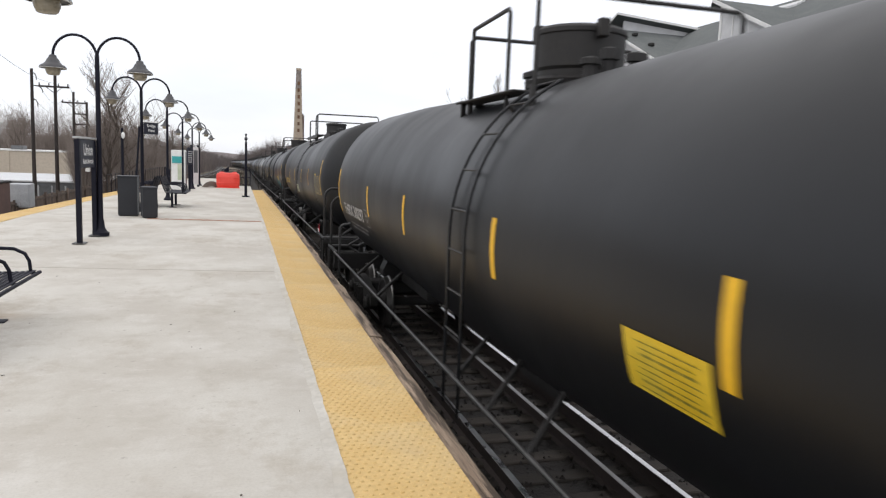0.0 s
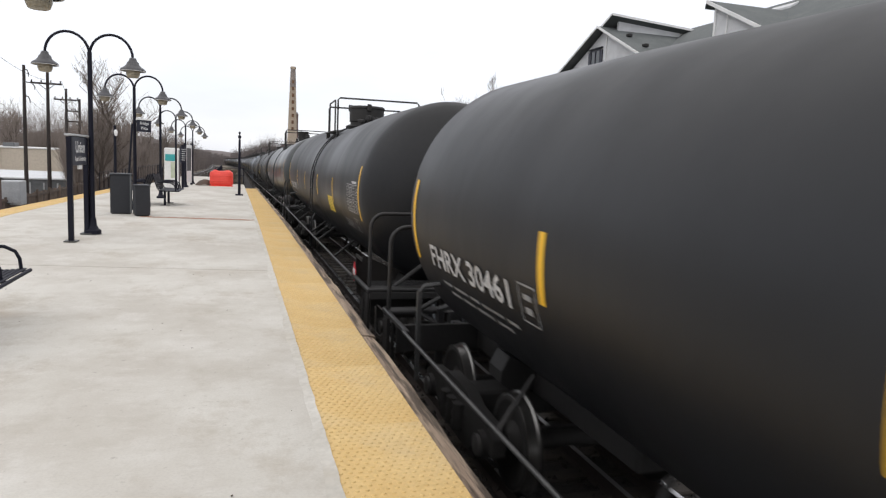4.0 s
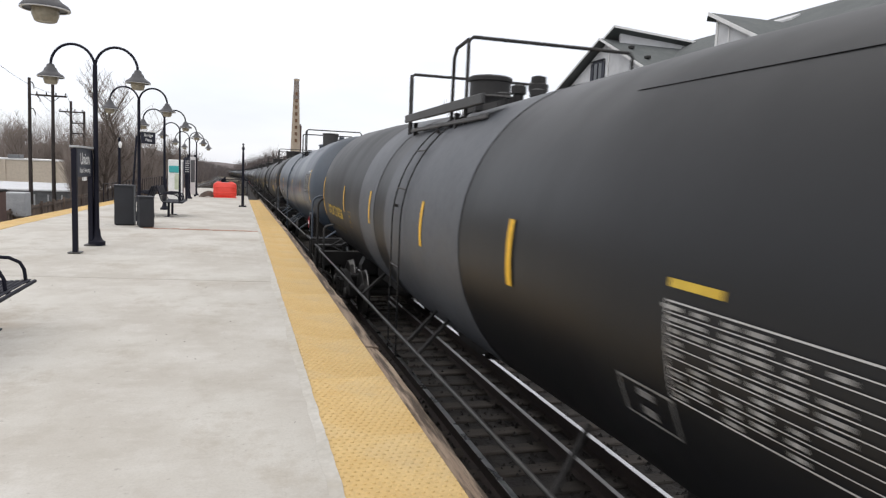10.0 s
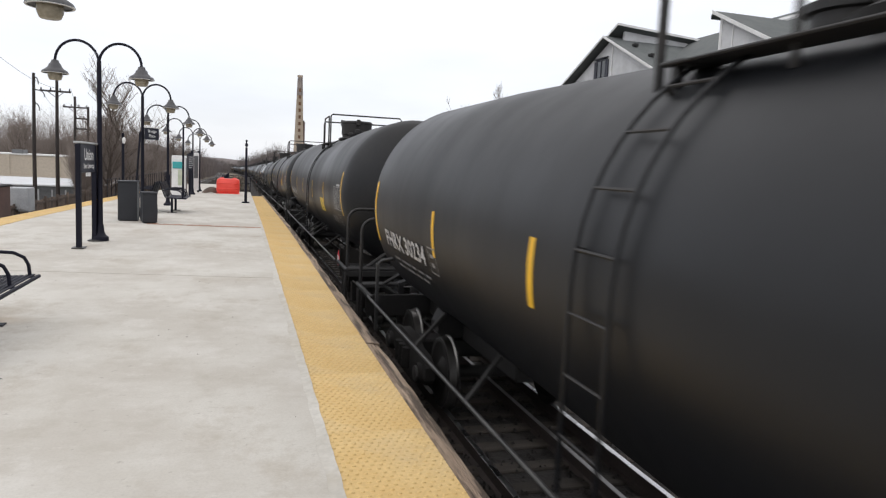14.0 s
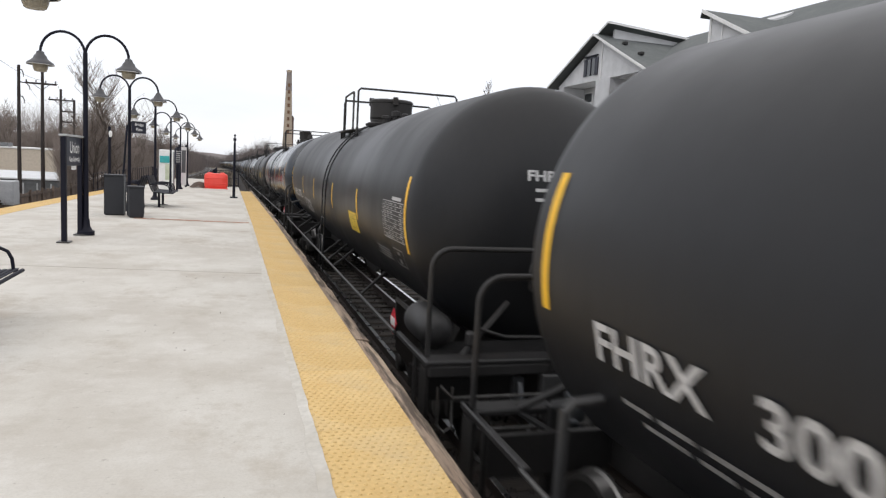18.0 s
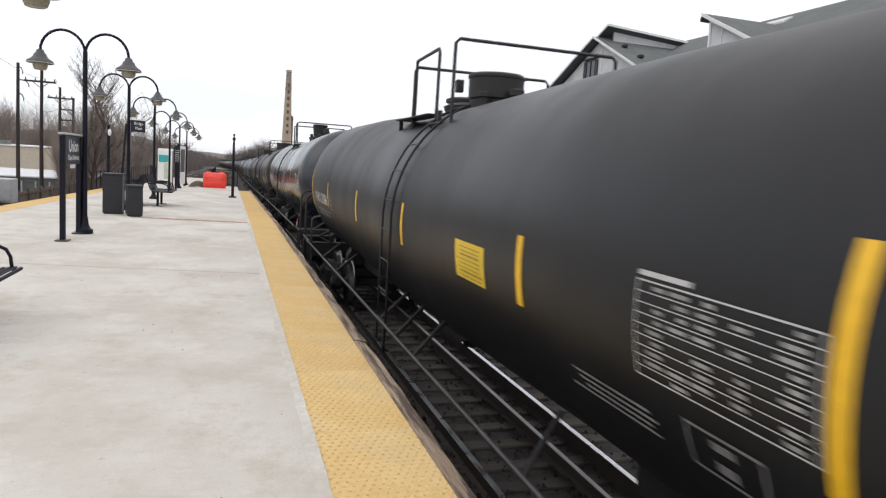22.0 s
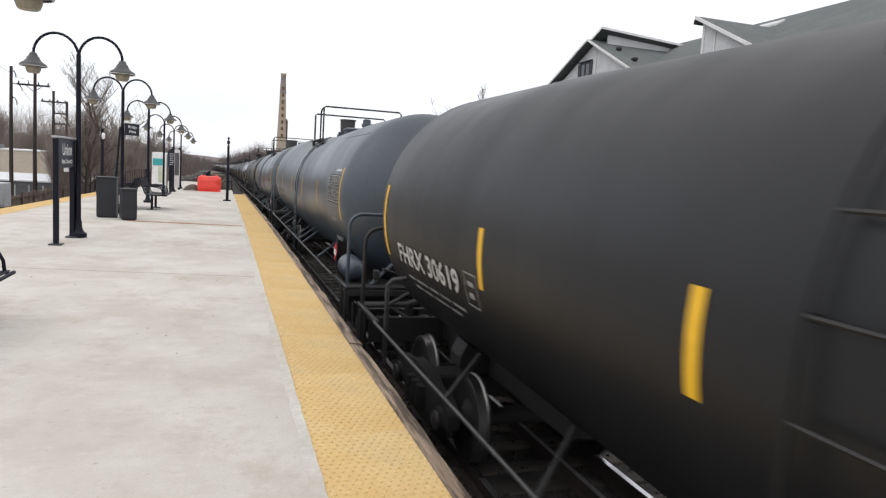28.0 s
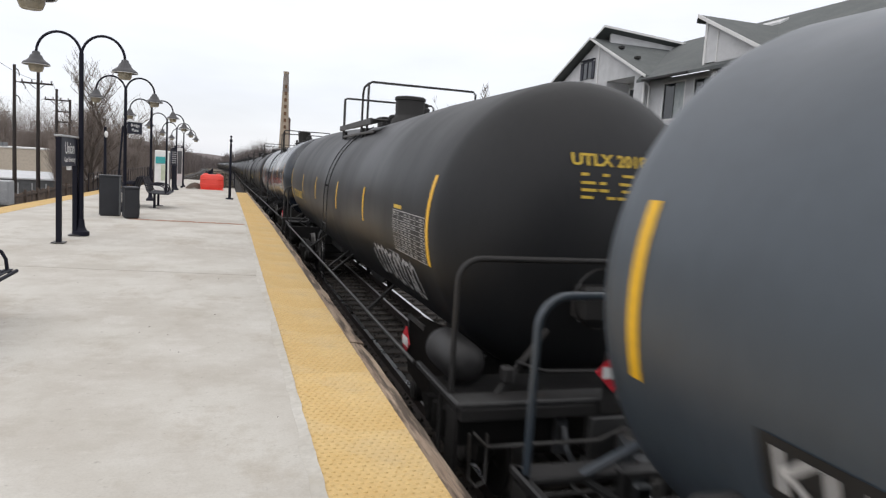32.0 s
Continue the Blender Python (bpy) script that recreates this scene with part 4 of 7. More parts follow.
def wheelset_mesh():
    """Wheels and axle in one turning mesh; treads and rims are worn bright."""
    me = wheelset_geo().mesh("wheelset", M["wheel"], 35)
    me.materials.append(M["tread"])
    for p in me.polygons:
        r = math.hypot(p.center[1], p.center[2])
        rr = [math.hypot(me.vertices[i].co[1], me.vertices[i].co[2]) for i in p.vertices]
        if min(rr) > 0.44 and max(rr) < 0.481 and len(p.vertices) == 4 and r > 0.3:
            p.material_index = 1
    return me


def frame_geo():
    """One cast side frame with its springs, on the -x side."""
    g = Geo()
    pts = [(-1.12, 0.42), (-1.12, 0.58), (-0.95, 0.68), (-0.55, 0.70), (-0.3, 0.80), (0.3, 0.80), (0.55, 0.70), (0.95, 0.68), (1.12, 0.58), (1.12, 0.42),
           (0.72, 0.42), (0.45, 0.22), (-0.45, 0.22), (-0.72, 0.42)]
    hole = [(-0.42, 0.62), (0.42, 0.62), (0.36, 0.34), (-0.36, 0.34)]
    g.prism(pts, "x", -1.08, -0.95)
    for k in (-0.2, 0, 0.2):
        g.lathe([(0.075, 0.34), (0.085, 0.4), (0.072, 0.45), (0.085, 0.5), (0.072, 0.55), (0.08, 0.62)], 10, "z", (-1.1, k, 0))
    for k in (-0.88, 0.88):
        g.lathe([(0.13, -1.13), (0.14, -1.05), (0.14, -0.92)], 14, "x", (0, k, 0.457))
    return g


def u_step(y0, y1, x, z0, z1):
    return Geo().tube([(x, y0, z1), (x, y0, z0 + 0.03), (x, y0 + (0.03 if y1 > y0 else -0.03), z0), (x, y1 - (0.03 if y1 > y0 else -0.03), z0), (x, y1, z0 + 0.03), (x, y1, z1)], 0.022, 6)


def curved_ladder(step=13.5, drop=0.36, top=62, thick=0.015):
    """Stringers that follow the tank from the walkway down, then hang straight."""
    out = []
    angles = list(range(62, -1, -6)) + [0]
    for dy in (-0.22, 0.22):
        p = [(-(R + 0.055) * math.cos(radians(a)), dy, ZC + (R + 0.055) * math.sin(radians(a))) for a in angles]
        p += [(-(R + 0.055), dy, z) for z in (2.0, 1.5, 1.0, 0.9)]
        out.append(Geo().tube(p, thick, 6))
    rungs = [(-(R + 0.055) * math.cos(radians(a)), ZC + (R + 0.055) * math.sin(radians(a))) for a in (top - step * k for k in range(int(top / step) + 1))] + [(-(R + 0.055), z) for z in ((1.98, 1.5, 1.02) if drop > 0.4 else (2.33, 1.97, 1.61, 1.25, 0.95))]
    return out, rungs


def tank_car(paint, stripe, mark, number, style, ink, extras=()):
    """One tank car; its origin is on the track's middle, at rail height. -y is its leading end."""
    ob = empty("tank_car")
    pm = PAINT[paint]
    sm = M[stripe]

    far_off = "far" in extras

    def add(name, key, build, mat, parent=ob, label="", smooth=0.0):
        if far_off and name in ("weld_seam", "apron", "angle_cock", "lever_loop", "signal_hose", "draft_gear", "head_print", "stanchion", "panel_heading", "panel_ground", "rung", "clip", "small_print", "test_box", "valve", "dome_lug", "bearing_cap", "hose_end", "knuckle_pin", "release_rod", "air_hose", "print", "band", "corner_plate", "bracket", "data_panel",
                                "head_lettering", "lettering", "number_plate", "brake_beam", "placard_post", "walkway_leg", "manway", "train_pipe", "brake_cylinder", "outlet", "skid", "graffiti"):
            return None
        me = once((name, key, mat.name), lambda: build().mesh(name, mat, smooth))
        return part(name, me, None, parent, label)

    tail = 0.27 if mark == "KLRX" else 0.2 if "long" in extras else 0.06 if mark == "UTLX" else 0.11
    tank = add("tank", tail, lambda: tank_shell(tail), pm, label=style, smooth=50)
    if mark in ("KLRX", "CTCX") or "bands" in extras:
        for ya, yb in ((-4.7, -3.0),) if mark == "CTCX" else ((-7.3, -4.75),):
            add("weld_seam", ya, lambda: Geo().tube([on_side(ya, SEAM_Z + bow(ya), 0.002), on_side(yb, SEAM_Z + bow(yb), 0.002)], 0.0045, 4), pm, tank)
    # reflective stripes
    inner = {"FHRX": (2.76, 5.6, 8.68, 11.5) if "high" in extras else (2.55, 5.85, 8.8, 12.0) if number == "30386" else (3.1, 5.8, 9.07, 11.55) if number == "30234" else (3.1, 5.8, 8.9, 11.4), "UTLX": (3.3, 5.81, 8.84, 11.45), "CTCX": (2.35, 5.77, 8.67, 11.87) if number == "731107" else (2.84, 5.7, 8.85, 12.0) if number == "731510" else (2.8, 6.1, 9.07, 12.0), "KLRX": {"30902": (2.95, 6.5, 9.0, 11.8), "31033": (2.95, 6.18, 9.08, 11.93)}.get(number, (2.95, 5.9, 8.7, 11.93))}[mark]
    for k, (yy, tall) in enumerate(((-7.27, 1), *[(a - 7.27, 0) for a in inner], ({"KLRX": 7.47, "FHRX": 7.36, "UTLX": 7.3}.get(mark, 7.33) + (0.1 if "long" in extras else 0), 2))):
        z0, z1 = ((2.18, 2.65), (2.06, 2.92) if mark == "FHRX" else (2.12, 3.0), {"CTCX": (2.34, 3.12) if number == "731510" else (2.4, 3.18), "KLRX": (2.13, 2.98)}.get(mark, (2.03, 2.86)))[tall]
        if tall == 0:
            up = 0.26 if "high" in extras else {"FHRX": 0.0, "CTCX": 0.21, "UTLX": 0.1, "KLRX": 0.06}[mark]
            z0, z1 = z0 + up, z1 + up
        elif "high" in extras:
            z0, z1 = z0 + 0.2, z1 + 0.2
        add("stripe", (yy, z0, "bands" in extras), lambda: side_patch(yy - 0.046, yy + 0.046, z0, z1, 0.012 if "bands" in extras else 0.004, 1, 10), sm, tank)
    # printed data panel near the leading end
    pe = {"UTLX": -5.87, "KLRX": -5.94}.get(mark, -6.12)
    pz0 = 2.4 if mark == "KLRX" else 2.08 if number == "210326" else 2.12 if mark == "UTLX" else 2.15
    if mark == "KLRX":
        add("panel_ground", "k", lambda: side_patch(-7.24, -5.92, 2.37, 2.88, 0.005, 4, 5), M["decal_black"], tank, "black painted ground of the data panel")
    def panel(words):
        rg = random.Random(number)
        g = Geo()
        cols = [-7.14, -6.86, -6.66, -6.5, -6.33, -6.14, -5.98][: 7 if pe > -6 else 5]
        for j in range(10):
            z = pz0 + 0.05 * j
            if not words:
                q = side_patch(-7.2, pe, z, z + (0.008 if j in (0, 9) else 0.005), 0.008, 1, 1)
                g.add(q.v, q.f)
            elif j < 9:
                for c in cols:
                    if rg.random() < 0.8:
                        q = side_patch(c, c + rg.uniform(0.05, 0.14), z + 0.017, z + 0.036, 0.008, 1, 1)
                        g.add(q.v, q.f)
        for y in () if words else (-7.2, pe):
            q = side_patch(y - 0.004, y + 0.004, pz0, pz0 + 0.455, 0.008, 1, 4)
            g.add(q.v, q.f)
        return g
    small = M["decal_gold"] if ink == "decal_gold" else M["decal_white"]
    panel_ink = M["decal_white"] if "white_panel" in extras else small
    sheet_ = add("data_panel", number, lambda: panel(False), panel_ink, tank, "ruled panel of small print")
    if sheet_ is not None:
        tagged(sheet_, kind="stuff")
        tagged(add("panel_print", number, lambda: panel(True), M["print_worn"], tank, "worn words in the ruled panel"), kind="stuff")
    add("panel_heading", (mark, number == "30386"), lambda: side_patch(-6.5, pe, pz0 + 0.475, pz0 + 0.5, 0.005, 1, 1) if number == "30386" else side_patch({"KLRX": -7.1, "FHRX": -7.05}.get(mark, pe - 0.36), {"KLRX": -6.52, "FHRX": -6.6}.get(mark, pe), pz0 + 0.475 + (0.06 if mark == "KLRX" else 0), pz0 + 0.515 + (0.06 if mark == "KLRX" else 0), 0.005, 1, 1), small, tank)
    # number on the side at the trailing end, with smaller rows below
    lift = {"FHRX": 2.28 if number == "30386" else 2.18 if "high" in extras else 2.13, "UTLX": 2.2, "CTCX": 2.37 if number == "731510" else 2.25, "KLRX": 2.07}[mark]
    if mark == "KLRX":
        for ya, yb in ((4.33, 5.63), (5.69, 6.67)):
            add("number_plate", ya, lambda: side_patch(ya, yb, lift - 0.13, lift + 0.13, 0.006, 4, 4), M["decal_black"], tank, "black painted ground for the number")
        add("lettering", ("s", mark), lambda: side_letters(mark, 6.18, lift, 0.84, 0.012, 0.012, 0.17), M[ink], tank)
        add("lettering", ("s", number), lambda: side_letters(number, 5.0, lift, 1.02, 0.012, 0.012, 0.165), M[ink], tank)
    else:
        add("lettering", ("s", mark, number), lambda: side_letters(mark + ("   " if "high" in extras else " ") + number, 5.77 if number == "30386" else 5.72 if mark == "FHRX" else 5.66 if mark != "UTLX" else 5.53, lift, 1.8 if number == "30386" else 2.08, 0.012, 0.022, 0.19 if mark == "UTLX" else 0.2), M[ink], tank)
    def rows_():
        rg = random.Random(number + "r")
        g = Geo()
        low_ = 0.05 if mark == "UTLX" else 0.04 if "high" in extras else 0.0
        for j, (a, b) in enumerate(((4.7, 6.6), (4.9, 6.45))):
            y = a
            while y < b:
                wd = min(rg.uniform(0.18, 0.5), b - y)
                q = side_patch(y, y + wd, lift - 0.25 - 0.08 * j - low_, lift - (0.238 if ink == "decal_gold" else 0.218) - 0.08 * j - low_, 0.006, 1, 1)
                g.add(q.v, q.f)
                y += wd + 0.07
        return g
    add("small_print", number, rows_, M["print_gold"] if ink == "decal_gold" else M["print_faint"], tank)
    def box_(yc, z, w_, h_):
        g = Geo()
        for a, b, c, d in ((yc - w_, yc + w_, z - h_, z - h_ + 0.015), (yc - w_, yc + w_, z + h_ - 0.015, z + h_), (yc - w_, yc - w_ + 0.015, z - h_, z + h_), (yc + w_ - 0.015, yc + w_, z - h_, z + h_),
                           (yc - 0.07, yc + 0.07, z + 0.03, z + 0.07), (yc - 0.06, yc + 0.06, z - 0.07, z - 0.02)):
            q = side_patch(a, b, c, d, 0.006, 1, 2)
            g.add(q.v, q.f)
        return g
    by, bz = {"FHRX": (4.38, 2.28 if number == "30386" else 2.13), "CTCX": (4.42, 2.15), "UTLX": (3.62, 2.18) if number == "210326" else (3.92, 2.2), "KLRX": (3.9, 2.0)}[mark]
    add("test_box", (by, bz), lambda: box_(by, bz, 0.15, 0.14), M["print_faint"] if small is not M["decal_gold"] else M["print_gold"], tank)
    fy_, fz_ = {"FHRX": (-6.68, 1.94), "UTLX": (-5.62, 1.96), "CTCX": (-6.6, 1.9), "KLRX": (-5.63, 1.95)}[mark]
    add("test_box", ("f", fy_), lambda: box_(fy_, fz_, 0.24, 0.105), M["print_worn" if mark == "KLRX" else "print_faint"], tank)
    if mark == "FHRX":
        def lines_():
            g = Geo()
            for j in range(4):
                q = side_patch(-6.2 + 0.05 * (j % 2), -5.32 - 0.12 * ((j * 3) % 4) / 2, 1.845 + 0.036 * j, 1.862 + 0.036 * j, 0.006, 3, 1)
                g.add(q.v, q.f)
            return g
        add("small_print", "fl", lines_, M["print_faint"], tank)
    # thin painted double lines low on the side
    dashes = {"CTCX": ((-2.19, -1.76, 1.88), (-0.96, -0.25, 1.86), (-0.9, -0.3, 1.82), (-0.75, -0.35, 1.79)) if number == "731210" else (),
              "KLRX": ((-4.1, -3.47, 2.0), (-3.95, -3.5, 1.97), (-6.69, -6.15, 2.08), (-6.6, -6.15, 2.045), *(((6.93, 7.15, 2.25), (6.93, 7.14, 2.2), (6.95, 7.08, 2.13)) if number == "30902" else ()))}.get(mark, ())
    if number == "731510":
        dashes = ((-4.22, -3.25, 2.15), (-4.2, -3.3, 2.11), (-1.86, -1.04, 2.14))
    for ya, yb, zz in dashes:
        add("small_print", (ya, zz), lambda: side_patch(ya, yb, zz, zz + 0.022, 0.006, 3, 1), M["print_worn" if mark == "KLRX" else "decal_white"], tank)
    if number == "207248":
        pn_ = add("notice", "g", lambda: side_patch(-0.1, 0.75, 1.92, 2.18, 0.005, 4, 4), M["notice_pale"], tank, "pale green notice with faint rows of print")
        def rows_():
            rg = random.Random(11)
            g = Geo()
            for j in range(6):
                y = -0.02 + rg.uniform(0, 0.08)
                while y < 0.64:
                    wd = rg.uniform(0.05, 0.16)
                    q = side_patch(y, min(0.69, y + wd), 1.945 + 0.037 * j, 1.945 + 0.037 * j + (0.016 if j in (1, 2, 4) else 0.01), 0.009, 1, 1)
                    g.add(q.v, q.f)
                    y += wd + 0.03
            return g
        add("print", "g", rows_, M["print_notice"], pn_)
    # number on the leading head
    def head_text(row_):
        g = Geo()
        pts, fs = letters(mark + " " + number, 0.13, 0.03)
        k = 0.94 / (max(a for a, _ in pts) - min(a for a, _ in pts))
        zh = {"207248": 3.1, "30377": 2.9}.get(number, 3.22 if ink == "decal_gold" else 2.91 if mark == "CTCX" else 3.0)
        hx0 = 0.03 if mark == "CTCX" else 0.09
        tall = 0.026 if mark == "UTLX" else 0.034
        def lay(x, z):
            r = min(0.999, math.hypot(x, z - ZC - bow(8)) / R)
            return (x, -HALF - 0.74 * math.sqrt(1 - r * r) - 0.008, z)
        if row_ < 0:
            return g.add([lay(hx0 + a * k, zh + b * 0.8) for a, b in pts], fs)
        rg = random.Random(number + "h" * (row_ + 1))
        for j, (w_, dz) in enumerate((((0.3, -0.14), (0.33, -0.215), (0.3, -0.28), (0.26, -0.345))[row_] if mark == "UTLX" else ((0.36, -0.16), (0.34, -0.26), (0.24, -0.35))[row_],)):
            x = hx0 - 0.38
            while x < hx0 - 0.38 + 2 * w_ - 0.05:
                wd = rg.uniform(0.05, 0.16)
                g.add([lay(x, zh + dz), lay(x + wd, zh + dz), lay(x + wd, zh + dz + tall), lay(x, zh + dz + tall)], [(0, 1, 2, 3)])
                x += wd + rg.choice((0.025, 0.04, 0.14))
        return g
    add("head_lettering", ("h", mark, number), lambda: head_text(-1), M[ink], tank)
    for row in range({"FHRX": 2, "UTLX": 4}.get(mark, 3)):
        line = add("head_print", ("h", mark, number, row), lambda: head_text(row), M[ink], tank)
        if line is not None:
            tagged(line, kind="stuff")
    def low_print():
        rg, g = random.Random(number + "low"), Geo()
        for j, x1 in enumerate((0.4, 0.44, 0.34)):
            x = -0.18
            while x < x1 - 0.04:
                wd, z = rg.uniform(0.06, 0.16), 1.86 - 0.065 * j
                r0, r1 = math.hypot(x, z - ZC - bow(8)) / R, math.hypot(x + wd, z - ZC - bow(8)) / R
                ya, yb = (-HALF - 0.74 * math.sqrt(1 - r * r) - 0.01 for r in (r0, r1))
                g.add([(x, ya, z), (x + wd, yb, z), (x + wd, yb, z + 0.03), (x, ya, z + 0.03)], [(0, 1, 2, 3)])
                x += wd + 0.03
        return g
    add("head_print", ("low", number), low_print, M["print_faint"], tank)
    if "sign" in extras:
        nz = 2.17 if "high" in extras or number == "30386" else 1.96
        sg_ = add("yellow_notice", nz, lambda: side_patch(-4.06, -3.37, nz, nz + 0.31, 0.004, 4, 5), M["notice_yellow"], tank, "yellow notice with dark print")
        def print_():
            rg = random.Random(3)
            g = Geo()
            for j in range(8):
                y, z = -4.02 + rg.uniform(0, 0.08), nz + 0.025 + 0.034 * j
                stop = -3.41 - rg.uniform(0, 0.12)
                while y < stop - 0.03:
                    wd = min(rg.uniform(0.06, 0.2), stop - y)
                    q = side_patch(y, y + wd, z, z + (0.014 if j in (1, 5) else 0.007), 0.009, 1, 1)
                    g.add(q.v, q.f)
                    y += wd + 0.02
            return g
        line = add("print", nz, print_, M["notice_print"], sg_)
        if line is not None:
            tagged(line, kind="stuff")
    for gx, (y0, y1, za, zb, mt) in {"cyan": (-4.6, -2.2, 1.58, 2.02, "graffiti_cyan"), "silver": (2.5, 4.0, 1.78, 2.1, "graffiti_grey"), "silver_front": (-6.6, -4.6, 1.62, 2.05, "graffiti_grey"),
                                     "pale_front": (-7.0, -6.2, 1.5, 1.8, "graffiti_grey")}.items():
        if gx in extras:
            def scrawl():
                rg = random.Random(gx)
                g = Geo()
                y = y0
                while y < y1:
                    wd = rg.uniform(0.22, 0.34)
                    ph = rg.uniform(0, 6)
                    pts = []
                    for i in range(13):
                        a = ph + i / 12 * rg.choice((4.5, 5.2, 6.0))
                        pts.append((y + wd / 2 + wd * 0.5 * math.cos(a) * rg.uniform(0.75, 1.05), (za + zb) / 2 + (zb - za) * 0.5 * math.sin(a) * rg.uniform(0.7, 1.05)))
                    th = 0.04 if gx == "cyan" else 0.022
                    for (ya, z_a), (yb, z_b) in zip(pts, pts[1:]):
                        dy, dz = yb - ya, z_b - z_a
                        ln = math.hypot(dy, dz) + 1e-6
                        ny_, nz_ = -dz / ln * th, dy / ln * th
                        g.add([on_side(ya + ny_, z_a + nz_, 0.008), on_side(yb + ny_, z_b + nz_, 0.008), on_side(yb - ny_, z_b - nz_, 0.008), on_side(ya - ny_, z_a - nz_, 0.008)], [(0, 1, 2, 3)])
                    y += wd * 0.8
                return g
            add("graffiti", gx, scrawl, M[mt], tank, "spray-painted scrawl")
    if "bands" in extras:
        for ya, yb in ((-2.77, 0.48), (1.23, 2.48)):
            add("primer_band", ya, lambda: bowed(Geo().lathe([(R + 0.005, ya), *([(R + 0.0055, 0.0)] if ya < 0 < yb else []), (R + 0.006, yb)], 72, "y", (0, 0, ZC), caps=False)), M["band"], tank, "paler repainted band", 60)
    dark = pm if paint in ("grey", "pale_grey", "grey_blue") else M["steel_dark"]
    # top fittings
    if mark == "UTLX":
        board = add("walkway", "u", lambda: Geo().box(-0.98, -1.9, 3.84, -0.72, 1.45, 3.86, 0.006), M["steel_worn"], label="channel-edged running board")
        add("edge_channel", "u", lambda: Geo().box(-1.02, -1.9, 3.765, -0.98, 1.45, 3.87, 0.008), M["deck_grey"], board)
        add("bearer", "u", lambda: Geo().box(-0.97, -1.9, 3.62, -0.93, 1.25, 3.67, 0.01), M["steel_worn"], board)
    else:
        add("walkway", (mark, "w"), lambda: Geo().box(-1.0, -0.5, 3.715, -0.76, 1.0, 3.735, 0.008).box(-1.0, 1.0, 3.715, 1.0, 1.5 if mark == "KLRX" else 1.22, 3.74, 0.008), pm if mark == "KLRX" else M["steel_dark"], label="narrow grating walkway")
    for yy in (-0.85, 1.1):
        add("walkway_leg", yy, lambda: Geo().box(-0.96, yy, 3.45, -0.91, yy + 0.05, 3.75), M["steel_dark"])
    def hoop(y, xa, xb, za, zb, r=0.021):
        return lambda: Geo().tube([(xa, y, za), (xa, y, zb - 0.05), (xa + 0.05, y, zb), (xb - 0.05, y, zb), (xb, y, zb - 0.05), (xb, y, za)], r, 8)
    ly = LADDER.get(number, {"FHRX": 6.55, "UTLX": 6.78, "CTCX": 7.94, "KLRX": 7.94}[mark])
    kind_small = number == "31034"
    sh = -0.45 if number in ("30386", "731107") else 0.4 if ly > 7.3 and number != "731510" else 0.0
    if mark == "FHRX":
        add("top_rail", ("n", sh), hoop(-0.87 + sh, -0.94, 1.10, 3.5, 4.52), M["steel_dark"], smooth=50)
        add("top_rail", ("f", sh), hoop(0.95 + sh, -0.92, 1.08, 3.5, 4.42), M["steel_dark"], smooth=50)
        add("top_rail", ("s", sh), lambda: Geo().tube([(-0.9, 0.95 + sh, 3.55), (-0.9, 0.95 + sh, 4.46), (-0.9, 0.93 + sh, 4.5), (-0.9, sh - 0.08, 4.52), (-0.9, sh - 0.12, 4.48), (-0.9, sh - 0.12, 3.6)], 0.021, 8), M["steel_dark"], smooth=50)
        add("top_rail", "g", lambda: Geo().tube([(1.05, -0.5, 3.5), (1.05, -0.5, 4.0), (1.05, -0.42, 4.1), (1.05, 0.95, 4.12)], 0.02, 8), M["steel_dark"], smooth=50)
    else:
        fy = {"KLRX": 1.0 + sh, "UTLX": 1.55}.get(mark, 0.95 + sh)
        ny = -1.1 if mark == "UTLX" else -0.75 if kind_small else -0.3 + (sh * 0.5 if mark == "CTCX" else 0)
        rail_m = M["steel_dark"]
        add("top_rail", ("n2", ny), hoop(ny, -0.92, 1.12, 3.5, 4.56), rail_m, smooth=50)
        add("top_rail", ("f2", fy), hoop(fy, -0.92, 1.08, 3.5, 4.48), rail_m, smooth=50)
        add("top_rail", ("p2", fy), lambda: Geo().tube([(-0.92, fy - 0.09, 3.55), (-0.92, fy - 0.09, 4.4), (-0.92, fy, 4.46)], 0.018, 8), rail_m, smooth=50)
        add("top_rail", ("s2", ny), lambda: Geo().tube([(-0.92, ny, 4.53), (-0.92, ny + 0.42, 4.5), (-0.92, ny + 0.52, 4.4), (-0.92, ny + 0.54, 3.6)], 0.021, 8), rail_m, smooth=50)
    dk = 0.8 if number == "30386" else 1.0
    kind = "small" if number == "31034" else "wide" if mark == "FHRX" else ("round" if mark == "KLRX" else ("stepped" if mark == "CTCX" else "low"))
    if kind == "stepped":
        dome = add("dome", "b", lambda: Geo().lathe([(0.36, 3.86), (0.33, 4.0), (0.30, 4.02), (0.245, 4.03), (0.26, 4.3), (0.275, 4.5), (0.285, 4.515), (0.27, 4.525), (0.1, 4.53)], 10, "z", (-0.05, -0.13, 0)), dark, label="stepped housing over the valves", smooth=30)
    elif kind == "round":
        dome = add("dome", "r", lambda: Geo().lathe([(0.28, 3.84), (0.265, 3.98), (0.285, 4.0), (0.29, 4.4), (0.305, 4.41), (0.305, 4.44), (0.275, 4.455), (0.1, 4.46)], 24, "z", (-0.05, -0.37, 0)), M["deck_grey"] if paint in ("grey", "grey_blue") else dark, label="round housing over the valves", smooth=35)
    elif kind == "small":
